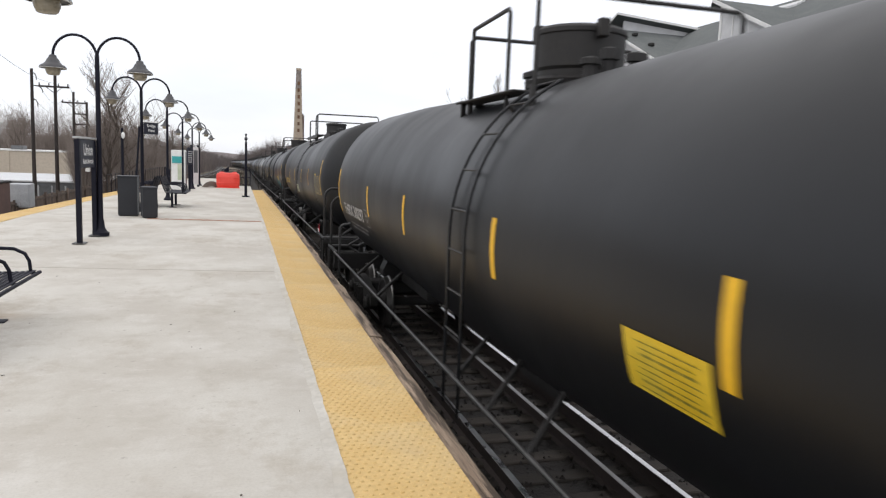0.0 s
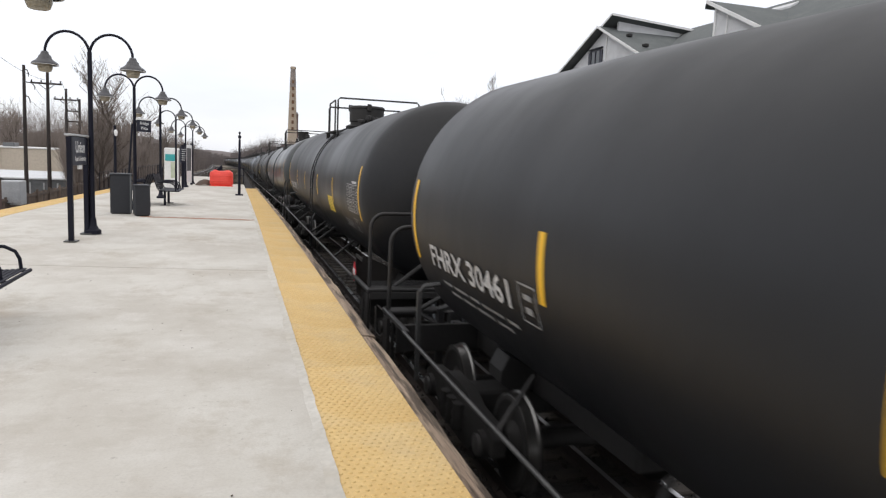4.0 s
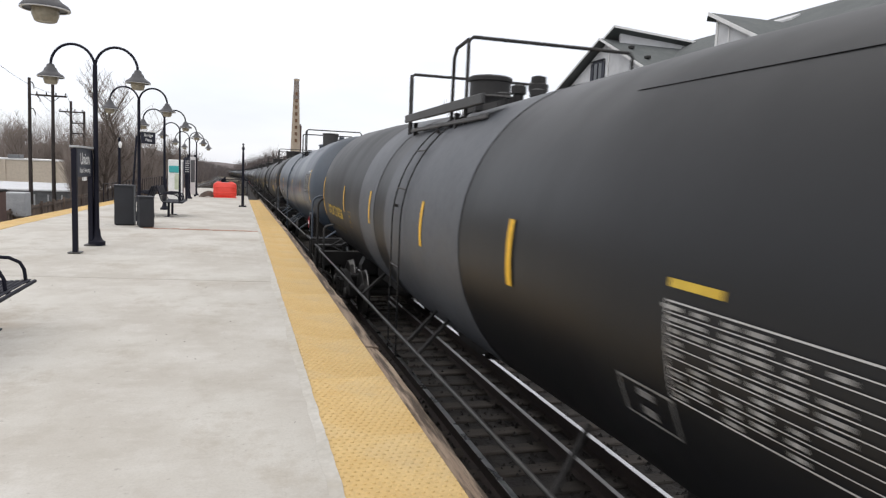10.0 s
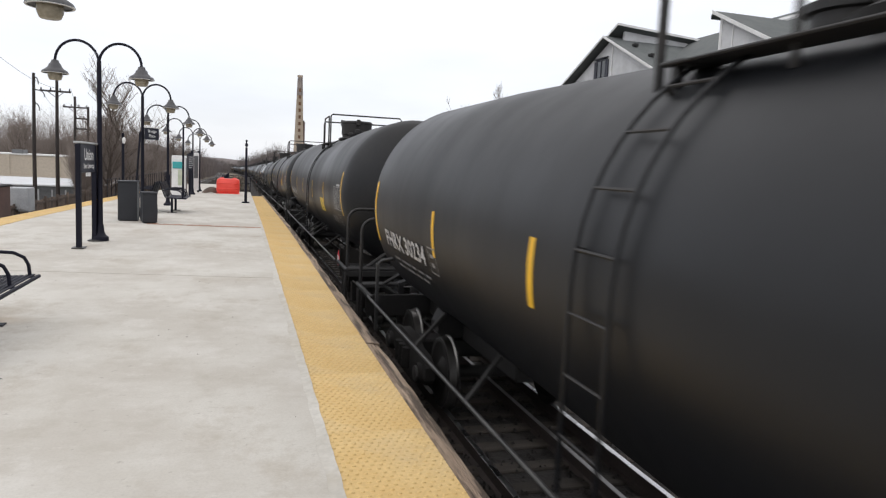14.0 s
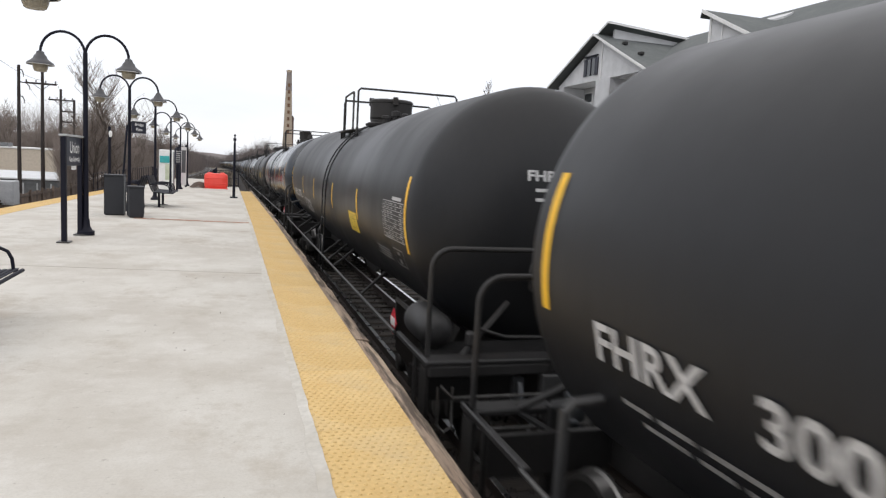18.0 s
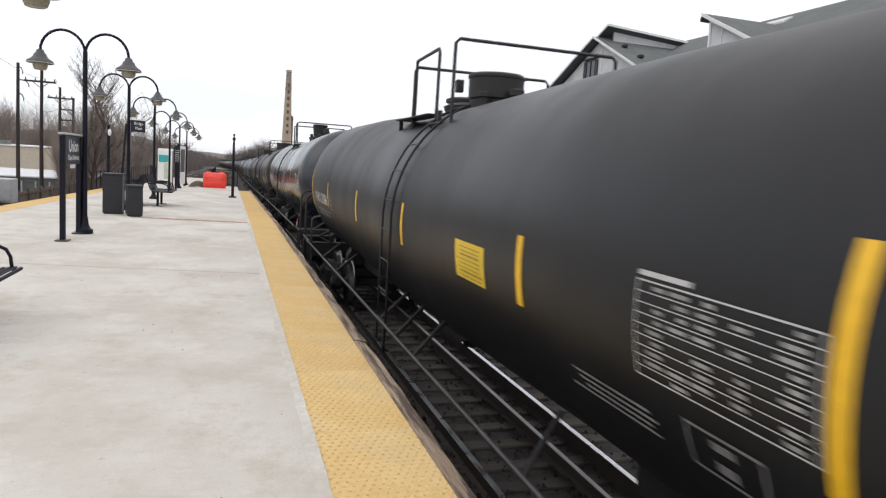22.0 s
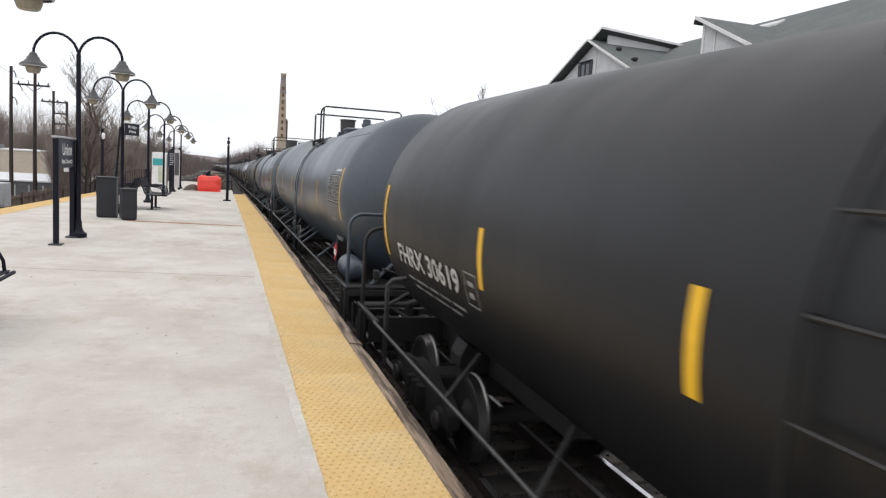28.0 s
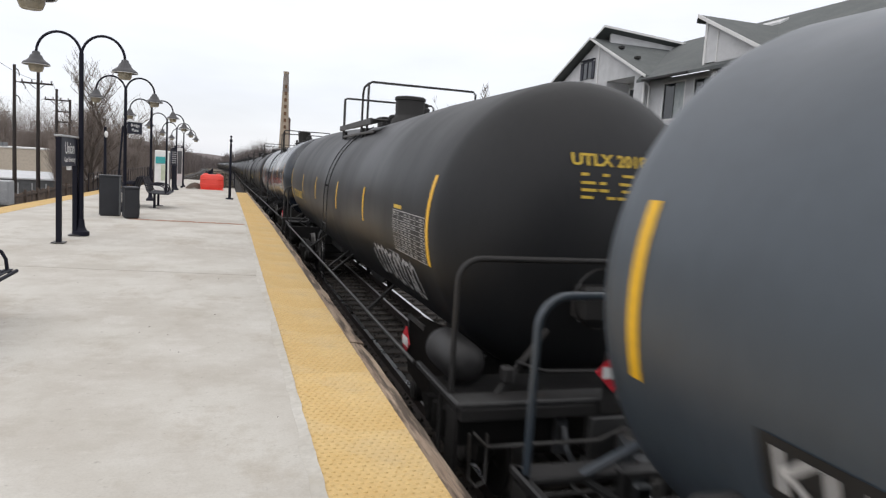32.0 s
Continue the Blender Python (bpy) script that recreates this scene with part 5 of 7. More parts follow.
        dome = add("dome", "s", lambda: Geo().lathe([(0.3, 3.86), (0.28, 3.95), (0.2, 3.98), (0.21, 4.32), (0.225, 4.33), (0.225, 4.37), (0.08, 4.38)], 20, "z", (-0.05, 0.7, 0)), M["deck_grey"], label="small round housing over the valves", smooth=35)
    elif kind == "low":
        tall_ = number in ("207248", "201877", "210326")
        dy_, dr_ = {"207248": (0.85, 1.0), "201877": (-0.75, 0.78), "210326": (0.55, 0.8)}.get(number, (0.1, 1.0))
        dome = add("dome", ("l", dy_), lambda: Geo().lathe([(r * dr_, z) for r, z in (((0.46, 3.84), (0.42, 3.97), (0.36, 4.02), (0.35, 4.06), (0.35, 4.31), (0.375, 4.32), (0.375, 4.37), (0.33, 4.39), (0.08, 4.395)) if tall_ else
                                                                 ((0.46, 3.88), (0.40, 3.97), (0.32, 4.02), (0.30, 4.06), (0.30, 4.17), (0.325, 4.175), (0.325, 4.21), (0.28, 4.235), (0.08, 4.24)))], 24, "z", (-0.05, dy_, 0)), dark, label="low round housing over the valves", smooth=35)
    else:
        dome = add("dome", ("d", min(sh, 0), dk), lambda: Geo().lathe([(r * dk, 3.84 + (z - 3.84) * dk) for r, z in ((0.40, 3.80), (0.42, 3.93), (0.42, 4.0), (0.445, 4.03), (0.45, 4.34), (0.465, 4.35), (0.465, 4.39), (0.43, 4.42), (0.1, 4.44))], 28, "z", (-0.05, 0.1 + min(sh, 0), 0)), dark, label="round housing over the valves", smooth=35)
    if kind != "wide":
        add("relief_valve", (kind, number == "207248"), lambda: Geo().lathe([(0.1, 3.8), (0.1, 4.16), (0.13, 4.18), (0.13, 4.26), (0.1, 4.28), (0.1, 4.36), (0.03, 4.38)], 14, "z", {"stepped": (0.12, -0.62, 0), "small": (0.1, -1.3, -0.1), "low": (0.0, 1.9, 0) if number == "207248" else (0.42, 0.0, 0)}.get(kind, (0.42, 0.0, 0))), dark, smooth=35)
    lug_z = {"wide": 4.28 if dk == 1.0 else 4.1, "stepped": 4.0, "low": 3.88, "round": 3.85, "small": 3.82}[kind]
    lug_r = dk if kind == "wide" else 0.7
    for k, (xx, yy) in enumerate(((-0.08, -0.42), (-0.46, 0.2), (0.3, 0.35))):
        add("dome_lug", (k, kind, dk), lambda: Geo().box(-0.05 + (xx + 0.05) * lug_r - 0.05, 0.1 + (yy - 0.1) * lug_r - 0.05, lug_z, -0.05 + (xx + 0.05) * lug_r + 0.05, 0.1 + (yy - 0.1) * lug_r + 0.05, lug_z + 0.17, 0.012), dark, dome)
    add("dome_flange", "d", lambda: Geo().lathe([(0.52, 3.84), (0.54, 3.90), (0.46, 3.94)], 28, "z", (-0.05, 0.1, 0)), dark, dome, smooth=40) if kind == "wide" else None
    add("manway", kind == "small", lambda: Geo().lathe([(0.25, 3.85), (0.25, 4.0), (0.28, 4.01), (0.28, 4.06), (0.2, 4.09), (0.02, 4.1)], 18, "z", (-0.1, 0.72, 0) if kind != "small" else (-0.05, -0.3, 0)), dark, label="low bolted manway cover", smooth=35)
    if "two_domes" in extras:
        add("vent_valve", "v", lambda: Geo().lathe([(0.12, 3.9), (0.12, 4.2), (0.2, 4.22), (0.2, 4.34), (0.22, 4.35), (0.22, 4.42), (0.1, 4.45)], 16, "z", (0.05, -0.72, 0)), dark, smooth=35)
    for k, (xx, yy, hh) in enumerate(() if mark == "KLRX" else ((-0.32, -0.66, 0.15), (0.05, -0.82, 0.2), (0.28, -0.62, 0.12), (-0.1, -0.6, 0.26))):
        add("valve", k, lambda: Geo().lathe([(0.07, 3.86), (0.07, 3.88 + hh * 0.6), (0.1, 3.89 + hh * 0.6), (0.1, 3.88 + hh), (0.03, 3.9 + hh)], 8, "z", (xx, yy, 0)), M["steel_dark"])
    # ladder on the platform side
    wide_ = mark == "UTLX"
    st, rungs = once(("ladder", wide_), lambda: curved_ladder(19.0, 0.48, 54, 0.01) if wide_ else curved_ladder())
    lad = add("ladder", wide_, lambda: st[0], pm, smooth=50)
    lad.location = (0, ly - 7.27, bow(ly - 7.27))
    add("stringer", wide_, lambda: st[1], pm, lad, smooth=50)
    for k, (x, z) in enumerate(rungs):
        add("rung", (k, wide_), lambda: Geo().tube([(x, -0.22, z), (x, 0.22, z)], 0.011, 6), dark, lad)
        if k in (1, 4):
            add("clip", k, lambda: Geo().tube([(x, 0.22, z), (x * (R - 0.01) / (R + 0.055), 0.22, ZC + (z - ZC) * (R - 0.01) / (R + 0.055))], 0.02, 6), dark, lad)
    # long side rails with slanted brackets
    for s in (-1, 1):
        add("side_rail", s, lambda: Geo().tube([(s * 1.55, -7.35, 1.2), (s * 1.55, 7.35, 1.2)], 0.02, 8), M["steel_worn"], smooth=50)
        for yy in ((-5.0, -1.82, -1.33, 1.6) if mark == "UTLX" else (-5.2, -2.5, -1.7, -0.9, 2.75, 4.5)):
            add("bracket", (s, yy), lambda: Geo().tube([(s * 1.55, yy, 1.2), (s * 1.12, yy + 0.38 * (1 if yy < 4 else 1), 1.46)], 0.024, 6), dark)
    # ends: stub sill, deck, hoop, braces, steps, coupler, bolster saddle
    for s in (-1, 1):
        add("sill", s, lambda: Geo().box(-0.33, min(s * 4.6, s * 8.55), 0.72, 0.33, max(s * 4.6, s * 8.55), 1.08, 0.02), M["steel_dark"])
        add("saddle", s, lambda: Geo().prism([(-0.7, 0.84), (-0.6, 0.76), (0.6, 0.76), (0.7, 0.84), (0.7, 0.96), (0.62, 1.12), (0.5, 1.06), (-0.5, 1.06), (-0.62, 1.12), (-0.7, 0.96)], "y", min(s * 6.55, s * 6.9), max(s * 6.55, s * 6.9)), M["steel_dark"])
        dm = M["deck_grey"] if mark == "UTLX" or number == "731107" else M["deck_dark"]
        if s < 0:
            deck = add("end_deck", s, lambda: Geo().box(-1.52, -8.62, 1.17, 1.52, -8.36, 1.22, 0.012), dm)
            add("deck_beam", s, lambda: Geo().box(-1.5, -8.62, 1.06, 1.5, -8.56, 1.17, 0.012), M["steel_dark"], deck)
            for k in range(0 if far_off else 9):
                add("deck_bar", k, lambda: Geo().box(-1.4, -8.33 + 0.06 * k, 1.175, 1.4, -8.31 + 0.06 * k, 1.2), M["deck_dark"], deck)
        else:
            deck = add("end_deck", s, lambda: Geo().box(-1.52, 8.36, 1.16, -0.8, 8.58, 1.21, 0.012), dm)
            add("end_deck", (s, 2), lambda: Geo().box(0.8, 8.36, 1.16, 1.52, 8.58, 1.21, 0.012), dm)
            for q in (-1, 1):
                add("corner_post", q, lambda: Geo().box(q * 0.84 - 0.045, 8.3, 0.5, q * 0.84 + 0.045, 8.4, 1.24, 0.01), M["deck_dark"], deck)
                add("corner_arm", q, lambda: Geo().tube([(q * 0.84, 8.35, 1.22), (q * 0.74, 8.2, 1.3), (q * 0.6, 7.98, 1.36)], 0.05, 6).tube([(q * 1.15, 8.4, 1.2), (q * 0.84, 8.3, 1.02)], 0.028, 6), M["deck_grey"], deck, smooth=50)
        for q in (-1, 1):
            add("edge_beam", (s, q), lambda: Geo().box(q * 1.5 - 0.03, min(s * 7.35, s * 8.6), 1.15, q * 1.5 + 0.03, max(s * 7.35, s * 8.6), 1.21, 0.012), M["deck_dark"], deck)
        rt = {"30377": 2.17, "30058": 2.22}.get(number, 2.27) if mark == "FHRX" and s < 0 else 2.34 - (0.1 if mark == "CTCX" or mark == "FHRX" else 0.03 if mark == "KLRX" and s < 0 else 0.0)
        ey = s * (8.38 if mark == "CTCX" and s > 0 else 8.3 if number == "201877" else 8.45)
        add("end_rail", (s, rt, ey), lambda: Geo().tube([(-1.48, ey, 1.2), *[(-1.28 - 0.2 * math.cos(radians(a)), ey, rt - 0.2 + 0.2 * math.sin(radians(a))) for a in range(0, 91, 15)],
                                                         *[(1.28 + 0.2 * math.sin(radians(a)), ey, rt - 0.2 + 0.2 * math.cos(radians(a))) for a in range(0, 91, 15)], (1.48, ey, 1.2)], 0.027, 8), dark, smooth=50)
        short = "tank_front" in extras
        add("brace", (s, short), lambda: Geo().tube([(-1.12, s * 8.4, 1.2), (-0.5, s * 8.02, 1.66) if short else (0.08, s * 8.05, 2.0)], 0.03, 6), dark)
        add("brace", (s, 2), lambda: Geo().tube([(1.1, s * 8.4, 1.2), (0.4, s * 8.0, 1.9)], 0.028, 6), M["steel_dark"])
        # dark plates added to close the dark gap below the end deck
        for q in (-1, 1):
            add("apron", (s, q), lambda: Geo().box(min(q * 0.36, q * 1.42), min(s * 8.22, s * 8.28), 0.72, max(q * 0.36, q * 1.42), max(s * 8.22, s * 8.28), 1.06, 0.008), M["steel_dark"])
        add("draft_gear", s, lambda: Geo().box(-0.26, min(s * 8.3, s * 8.62), 0.66, 0.26, max(s * 8.3, s * 8.62), 1.02, 0.03).box(-0.34, min(s * 8.58, s * 8.66), 0.6, 0.34, max(s * 8.58, s * 8.66), 1.06, 0.015), M["deck_grey"])
        add("angle_cock", s, lambda: Geo().box(0.28, min(s * 8.5, s * 8.66), 0.68, 0.4, max(s * 8.5, s * 8.66), 0.82, 0.025).tube([(0.34, s * 8.6, 0.82), (0.34, s * 8.6, 0.92), (0.22, s * 8.6, 0.95)], 0.014, 6), M["steel_worn"])
        add("lever_loop", s, lambda: Geo().tube([(-1.42, s * 8.66, 0.98), (-1.42, s * 8.68, 0.62), (-1.36, s * 8.7, 0.56), (-1.28, s * 8.7, 0.6), (-1.28, s * 8.68, 0.98)], 0.014, 6), M["steel_worn"], smooth=50)
        add("signal_hose", s, lambda: Geo().tube([(-0.35, s * 8.6, 0.7), (-0.5, s * 8.72, 0.5), (-0.38, s * 8.86, 0.42), (-0.2, s * 8.95, 0.52)], 0.02, 6), M["deck_grey"], smooth=50)
        cp = add("coupler", s, lambda: Geo().box(-0.1, min(s * 8.4, s * 8.95), 0.76, 0.1, max(s * 8.4, s * 8.95), 0.96, 0.03).box(-0.2, min(s * 8.85, s * 9.12), 0.68, 0.14, max(s * 8.85, s * 9.12), 1.0, 0.05), M["steel_worn"])
        # cast knuckle, guard arm, lock lifter and a pipe bracket crowd round the coupler
        if cp is not None and not far_off:
            add("knuckle", s, lambda: Geo().lathe([(0.03, 0.70), (0.095, 0.72), (0.1, 0.8), (0.085, 0.84), (0.1, 0.88), (0.095, 0.97), (0.03, 0.99)], 10, "z", (-0.2 * s, s * 9.04, 0)), M["cast_steel"], cp, "worn blue-grey cast knuckle", 40)
            add("guard_arm", s, lambda: Geo().prism([(0.05 * s, s * 8.82), (0.2 * s, s * 8.86), (0.27 * s, s * 9.06), (0.2 * s, s * 9.15), (0.1 * s, s * 9.02)], "z", 0.7, 0.98), M["cast_steel"], cp)
            add("lock_lifter", s, lambda: Geo().tube([(-0.12, s * 8.86, 0.62), (-0.16, s * 8.9, 0.54), (-0.08, s * 8.96, 0.5), (0.0, s * 8.92, 0.56)], 0.024, 6), M["rail_dull"], cp, smooth=50)
            add("carrier_iron", s, lambda: Geo().box(-0.3, min(s * 8.62, s * 8.7), 0.58, 0.3, max(s * 8.62, s * 8.7), 0.68, 0.015), M["steel_worn"], cp)
            add("pipe_bracket", s, lambda: Geo().box(-0.62, min(s * 8.5, s * 8.58), 0.72, -0.5, max(s * 8.5, s * 8.58), 1.02, 0.012).tube([(-0.56, s * 8.6, 0.98), (-0.56, s * 8.68, 0.8), (-0.48, s * 8.76, 0.62)], 0.03, 6), M["cast_steel"], cp)
        add("air_hose", s, lambda: Geo().tube([(0.35, s * 8.5, 0.75), (0.4, s * 8.75, 0.5), (0.32, s * 9.0, 0.38), (0.2, s * 9.12, 0.42)], 0.026, 6), M["steel_dark"], smooth=50)
        add("hose_end", s, lambda: Geo().lathe([(0.03, 0), (0.05, 0.03), (0.05, 0.1), (0.03, 0.14)], 8, "x", (0.14, s * 9.1, 0.42)), M["rail_dull"])
        add("knuckle_pin", s, lambda: Geo().lathe([(0.03, 0.98), (0.05, 1.0), (0.05, 1.08), (0.02, 1.1)], 8, "z", (-0.1, s * 8.95, 0)), M["rail_dull"])
        add("release_rod", s, lambda: Geo().tube([(-1.4, s * 8.68, 1.0), (-1.3, s * 8.74, 0.9), (-0.3, s * 8.74, 0.9), (-0.1, s * 8.8, 1.02)], 0.016, 6), M["steel_worn"])
        for q in (-1, 1):
            add("corner_step", (s, q), lambda: u_step(s * 8.55, s * 8.1, q * 1.5, 0.5, 1.15), M["steel_dark"], smooth=50)
            add("corner_plate", (s, q), lambda: Geo().box(q * 1.5 - 0.02, min(s * 8.56, s * 8.34), 0.62, q * 1.5 + 0.02, max(s * 8.56, s * 8.34), 1.12), M["steel_dark"])
    # placard holders on posts behind the leading corners
    py, pz = {"FHRX": (-6.62, 1.15), "UTLX": (-6.42, 1.17), "CTCX": (-6.57, 1.2), "KLRX": (-6.6, 1.5)}[mark]
    for q in (-1, 1):
        hx = q * 1.36
        add("placard_post", (q, py), lambda: Geo().box(hx - 0.012, py - 0.025, pz - 0.22, hx + 0.012, py + 0.025, pz + 0.3).box(hx - 0.012, py - 0.6, pz + 0.25, hx + 0.012, py, pz + 0.3), dark)
        add("bolster_plate", (q, py), lambda: Geo().prism([(hx + q * -0.02, pz - 0.35), (hx + q * -0.02, pz + 0.2), (hx - q * 0.16, pz + 0.26), (hx - q * 0.5, pz + 0.1), (hx - q * 1.1, pz - 0.1), (hx - q * 1.1, pz - 0.6), (hx - q * 0.2, pz - 0.6)], "y", py + 0.04, py + 0.06), M["plate_brown"])
        pc = add("placard", (q, py), lambda: diamond(hx + q * 0.03, py, pz, 0.165, "x"), M["red"], label="red diamond placard with a white band")
        add("band", (q, py), lambda: Geo().box(hx + q * 0.038 - 0.002, py - 0.11, pz - 0.05, hx + q * 0.038 + 0.002, py + 0.11, pz + 0.05), M["white"], pc)
    # stanchions at the trailing corners
    for q in (-1, 1):
        add("stanchion", q, lambda: Geo().box(q * 1.5 - 0.02, 6.9, 0.8, q * 1.5 + 0.02, 6.96, 1.74).tube([(q * 1.5, 6.93, 1.72), (q * 1.45, 6.91, 1.79), (q * 1.3, 6.86, 1.82)], 0.03, 6), M["deck_grey"])
    fp = add("placard", "head", lambda: diamond(-0.17, -8.66, 1.45, 0.17, "y"), M["red"], label="red diamond placard with a white band")
    add("band", "head", lambda: Geo().box(-0.28, -8.672, 1.4, -0.06, -8.668, 1.5), M["white"], fp)
    add("placard_bracket", "head", lambda: Geo().box(-0.25, -8.65, 1.1, -0.13, -8.63, 1.62), M["steel_dark"])
    if "tank_front" in extras:
        rv = add("air_reservoir", "f", lambda: Geo().lathe([(0.05, -8.40), (0.13, -8.37), (0.185, -8.28), (0.19, -7.8), (0.185, -7.7), (0.13, -7.63), (0.05, -7.6)], 20, "y", (-1.31, 0.16, 1.4)), dark if dark is pm else M["deck_dark"], label="rounded dark air reservoir", smooth=40)
        add("valve", "f", lambda: Geo().box(-1.06, -8.42, 1.3, -0.96, -8.3, 1.44, 0.02), M["steel_dark"], rv)
        add("pipe", "f", lambda: Geo().tube([(-0.9, -8.3, 1.45), (-0.6, -8.25, 1.35), (0.6, -8.25, 1.32)], 0.02, 6), M["steel_dark"], rv)
    if "tank_front" in extras:
        add("hand_brake", "h", lambda: Geo().lathe([(0.27, -8.30), (0.285, -8.285), (0.27, -8.27), (0.255, -8.285)], 20, "y", (-0.12, 0, 2.0), caps=False), M["steel_dark"], smooth=60)
        add("brake_box", "h", lambda: Geo().box(-0.28, -8.25, 1.78, 0.02, -8.0, 2.1, 0.03), dark)
    add("brace_pad", "h", lambda: Geo().box(-0.22, -8.06, 1.9, -0.02, -7.92, 2.02, 0.02), dark)
    # under the middle: outlet, brake rigging, pipe
    add("outlet", "o", lambda: Geo().lathe([(0.25, 1.02), (0.25, 0.85), (0.15, 0.8), (0.13, 0.62)], 16, "z"), dark, smooth=35)
    add("skid", "o", lambda: Geo().prism([(-1.2, 1.05), (1.2, 1.05), (0.4, 0.78), (-0.4, 0.78)], "x", -0.35, -0.3).prism([(-1.2, 1.05), (1.2, 1.05), (0.4, 0.78), (-0.4, 0.78)], "x", 0.3, 0.35), dark)
    add("train_pipe", "p", lambda: Geo().tube([(0.45, -8.5, 0.8), (0.5, -6, 0.92), (0.5, 6, 0.92), (0.45, 8.5, 0.8)], 0.025, 6), M["steel_dark"])
    # trucks
    for s in (-1, 1):
        tr = add("truck", "t", lambda: Geo().box(-1.02, -0.2, 0.45, 1.02, 0.2, 0.72, 0.03), M["steel_dark"])
        tr.location = (0, s * 6.86, 0)
        for q in (-1, 1):
            sf = add("side_frame", "f", frame_geo, M["wheel"], tr, smooth=35)
            if q > 0:
                sf.rotation_euler = (0, 0, math.pi)
        for q in (-1, 1):
            ws = part("wheelset", once("wheelset", wheelset_mesh), None, tr)
            ws.location = (0, q * 0.88, 0.457)
        add("brake_beam", "b", lambda: Geo().box(-0.7, -0.5, 0.3, 0.7, -0.42, 0.4), M["steel_dark"], tr)
        add("brake_beam", "c", lambda: Geo().box(-0.7, 0.42, 0.3, 0.7, 0.5, 0.4), M["steel_dark"], tr)
        for q in (-1, 1):
            for e in (-1, 1):
                add("bearing_cap", (q, e), lambda: Geo().lathe([(0.06, q * 1.12), (0.1, q * 1.13), (0.1, q * 1.16), (0.03, q * 1.17)], 12, "x", (0, e * 0.88, 0.457)), M["steel_worn"], tr, smooth=35)
    look_ = {"black": "matt black", "olive_black": "dusty olive-black", "gloss_slate": "glossy slate-black", "gloss_green_black": "glossy green-black", "grey": "slate-grey", "grey_blue": "blue-grey", "pale_grey": "pale grey"}[paint]
    stripe_word = {"decal_yellow": "yellow", "decal_orange": "amber"}[stripe]
    return tagged(ob, "%s railway tank car with %s stripes on the rails" % (look_, stripe_word), "tank car", "cars of the train")


LADDER = {"207248": 6.93, "731107": 6.65, "30461": 7.81, "30234": 8.15, "30386": 6.36, "30377": 7.46, "30619": 8.1, "31034": 6.75, "731210": 8.2}
MARK = {"F": ("FHRX", "decal_white"), "U": ("UTLX", "decal_gold"), "C": ("CTCX", "decal_white"), "K": ("KLRX", "decal_white")}
CARS = [  # owner, number, paint, stripe, extras
    ("F", "30114", "black", "decal_yellow", ("sign",)),
    ("F", "30297", "black", "decal_yellow", ("sign",)),
    ("U", "207248", "olive_black", "decal_yellow", ()),
    ("F", "30461", "black", "decal_yellow", ("sign", "cyan")),
    ("F", "30707", "black", "decal_yellow", ("sign",)),
    ("C", "731107", "gloss_green_black", "decal_orange", ("tank_front", "block_dome")),
    ("U", "212145", "olive_black", "decal_yellow", ("white_panel",)),
    ("U", "210326", "olive_black", "decal_yellow", ("bands", "white_panel")),
    ("K", "30902", "grey_blue", "decal_yellow", ()),
    ("F", "30234", "black", "decal_yellow", ("sign",)),
    ("F", "30518", "black", "decal_yellow", ("sign", "long")),
    ("F", "30058", "black", "decal_yellow", ("sign", "tank_front", "high")),
    ("F", "30752", "black", "decal_yellow", ("sign", "silver", "tank_front")),
    ("C", "731210", "gloss_slate", "decal_orange", ("pale_front", "block_dome")),
    ("F", "30386", "black", "decal_yellow", ("sign",)),
    ("C", "731510", "gloss_slate", "decal_orange", ("block_dome",)),
    ("F", "30377", "black", "decal_yellow", ("sign",)),
    ("F", "30619", "black", "decal_yellow", ("sign",)),
    ("K", "31034", "grey", "decal_yellow", ("tank_front",)),
    ("K", "31033", "grey", "decal_yellow", ()),
    ("U", "201877", "olive_black", "decal_yellow", ("silver_front", "tank_front", "white_panel")),
]
rng = random.Random(21)
while len(CARS) < 46:
    CARS.append(rng.choice((("F", "30%03d" % rng.randrange(100, 900), "black", "decal_yellow", ("sign",)), ("U", "21%04d" % rng.randrange(9999), "olive_black", "decal_yellow", ()),
                            ("C", "7313%02d" % rng.randrange(99), "gloss_slate", "decal_orange", ()), ("K", "310%02d" % rng.randrange(99), "pale_grey", "decal_yellow", ()))))
train = []
for own_, num_, pt_, stp_, ext_ in [c if k < 25 else (*c[:4], (*c[4], "far")) for k, c in enumerate(CARS)]:
    mk_, ink_ = MARK[own_]
    style_ = "cylindrical tank with domed ends"
    train.append(tank_car(pt_, stp_, mk_, num_, style_, ink_, ext_))


# play in the couplings
SLACK = {1: 0.06, 3: 0.05, 4: 0.03, 7: 0.03, 9: 0.0, 10: 0.14, 11: 0.03, 13: 0.02, 14: 0.0, 15: -0.05, 16: -0.12, 17: 0.1, 20: 0.04}


def lead(n, t):
    """Where car n's middle is at t seconds; the train slows a little."""
    return -20.018 - 10.7943 * t + 0.005737 * t * t + CAR_LEN * n + 7.27 + SLACK.get(n, 0.0)


def on_line(y):
    """The pose of a car whose middle is at y."""
    a, b = bend(y + 6.4) - bend(y - 6.4), dip(y + 6.4) - dip(y - 6.4)
    return pose(TRACK_X + bend(y), y, RAIL_Z + dip(y), math.degrees(math.atan2(b, 12.8)), 0, -math.degrees(math.atan2(a, 12.8)))


for n_car, car_ob in enumerate(train):
    car_ob.matrix_world = on_line(lead(n_car, 0))


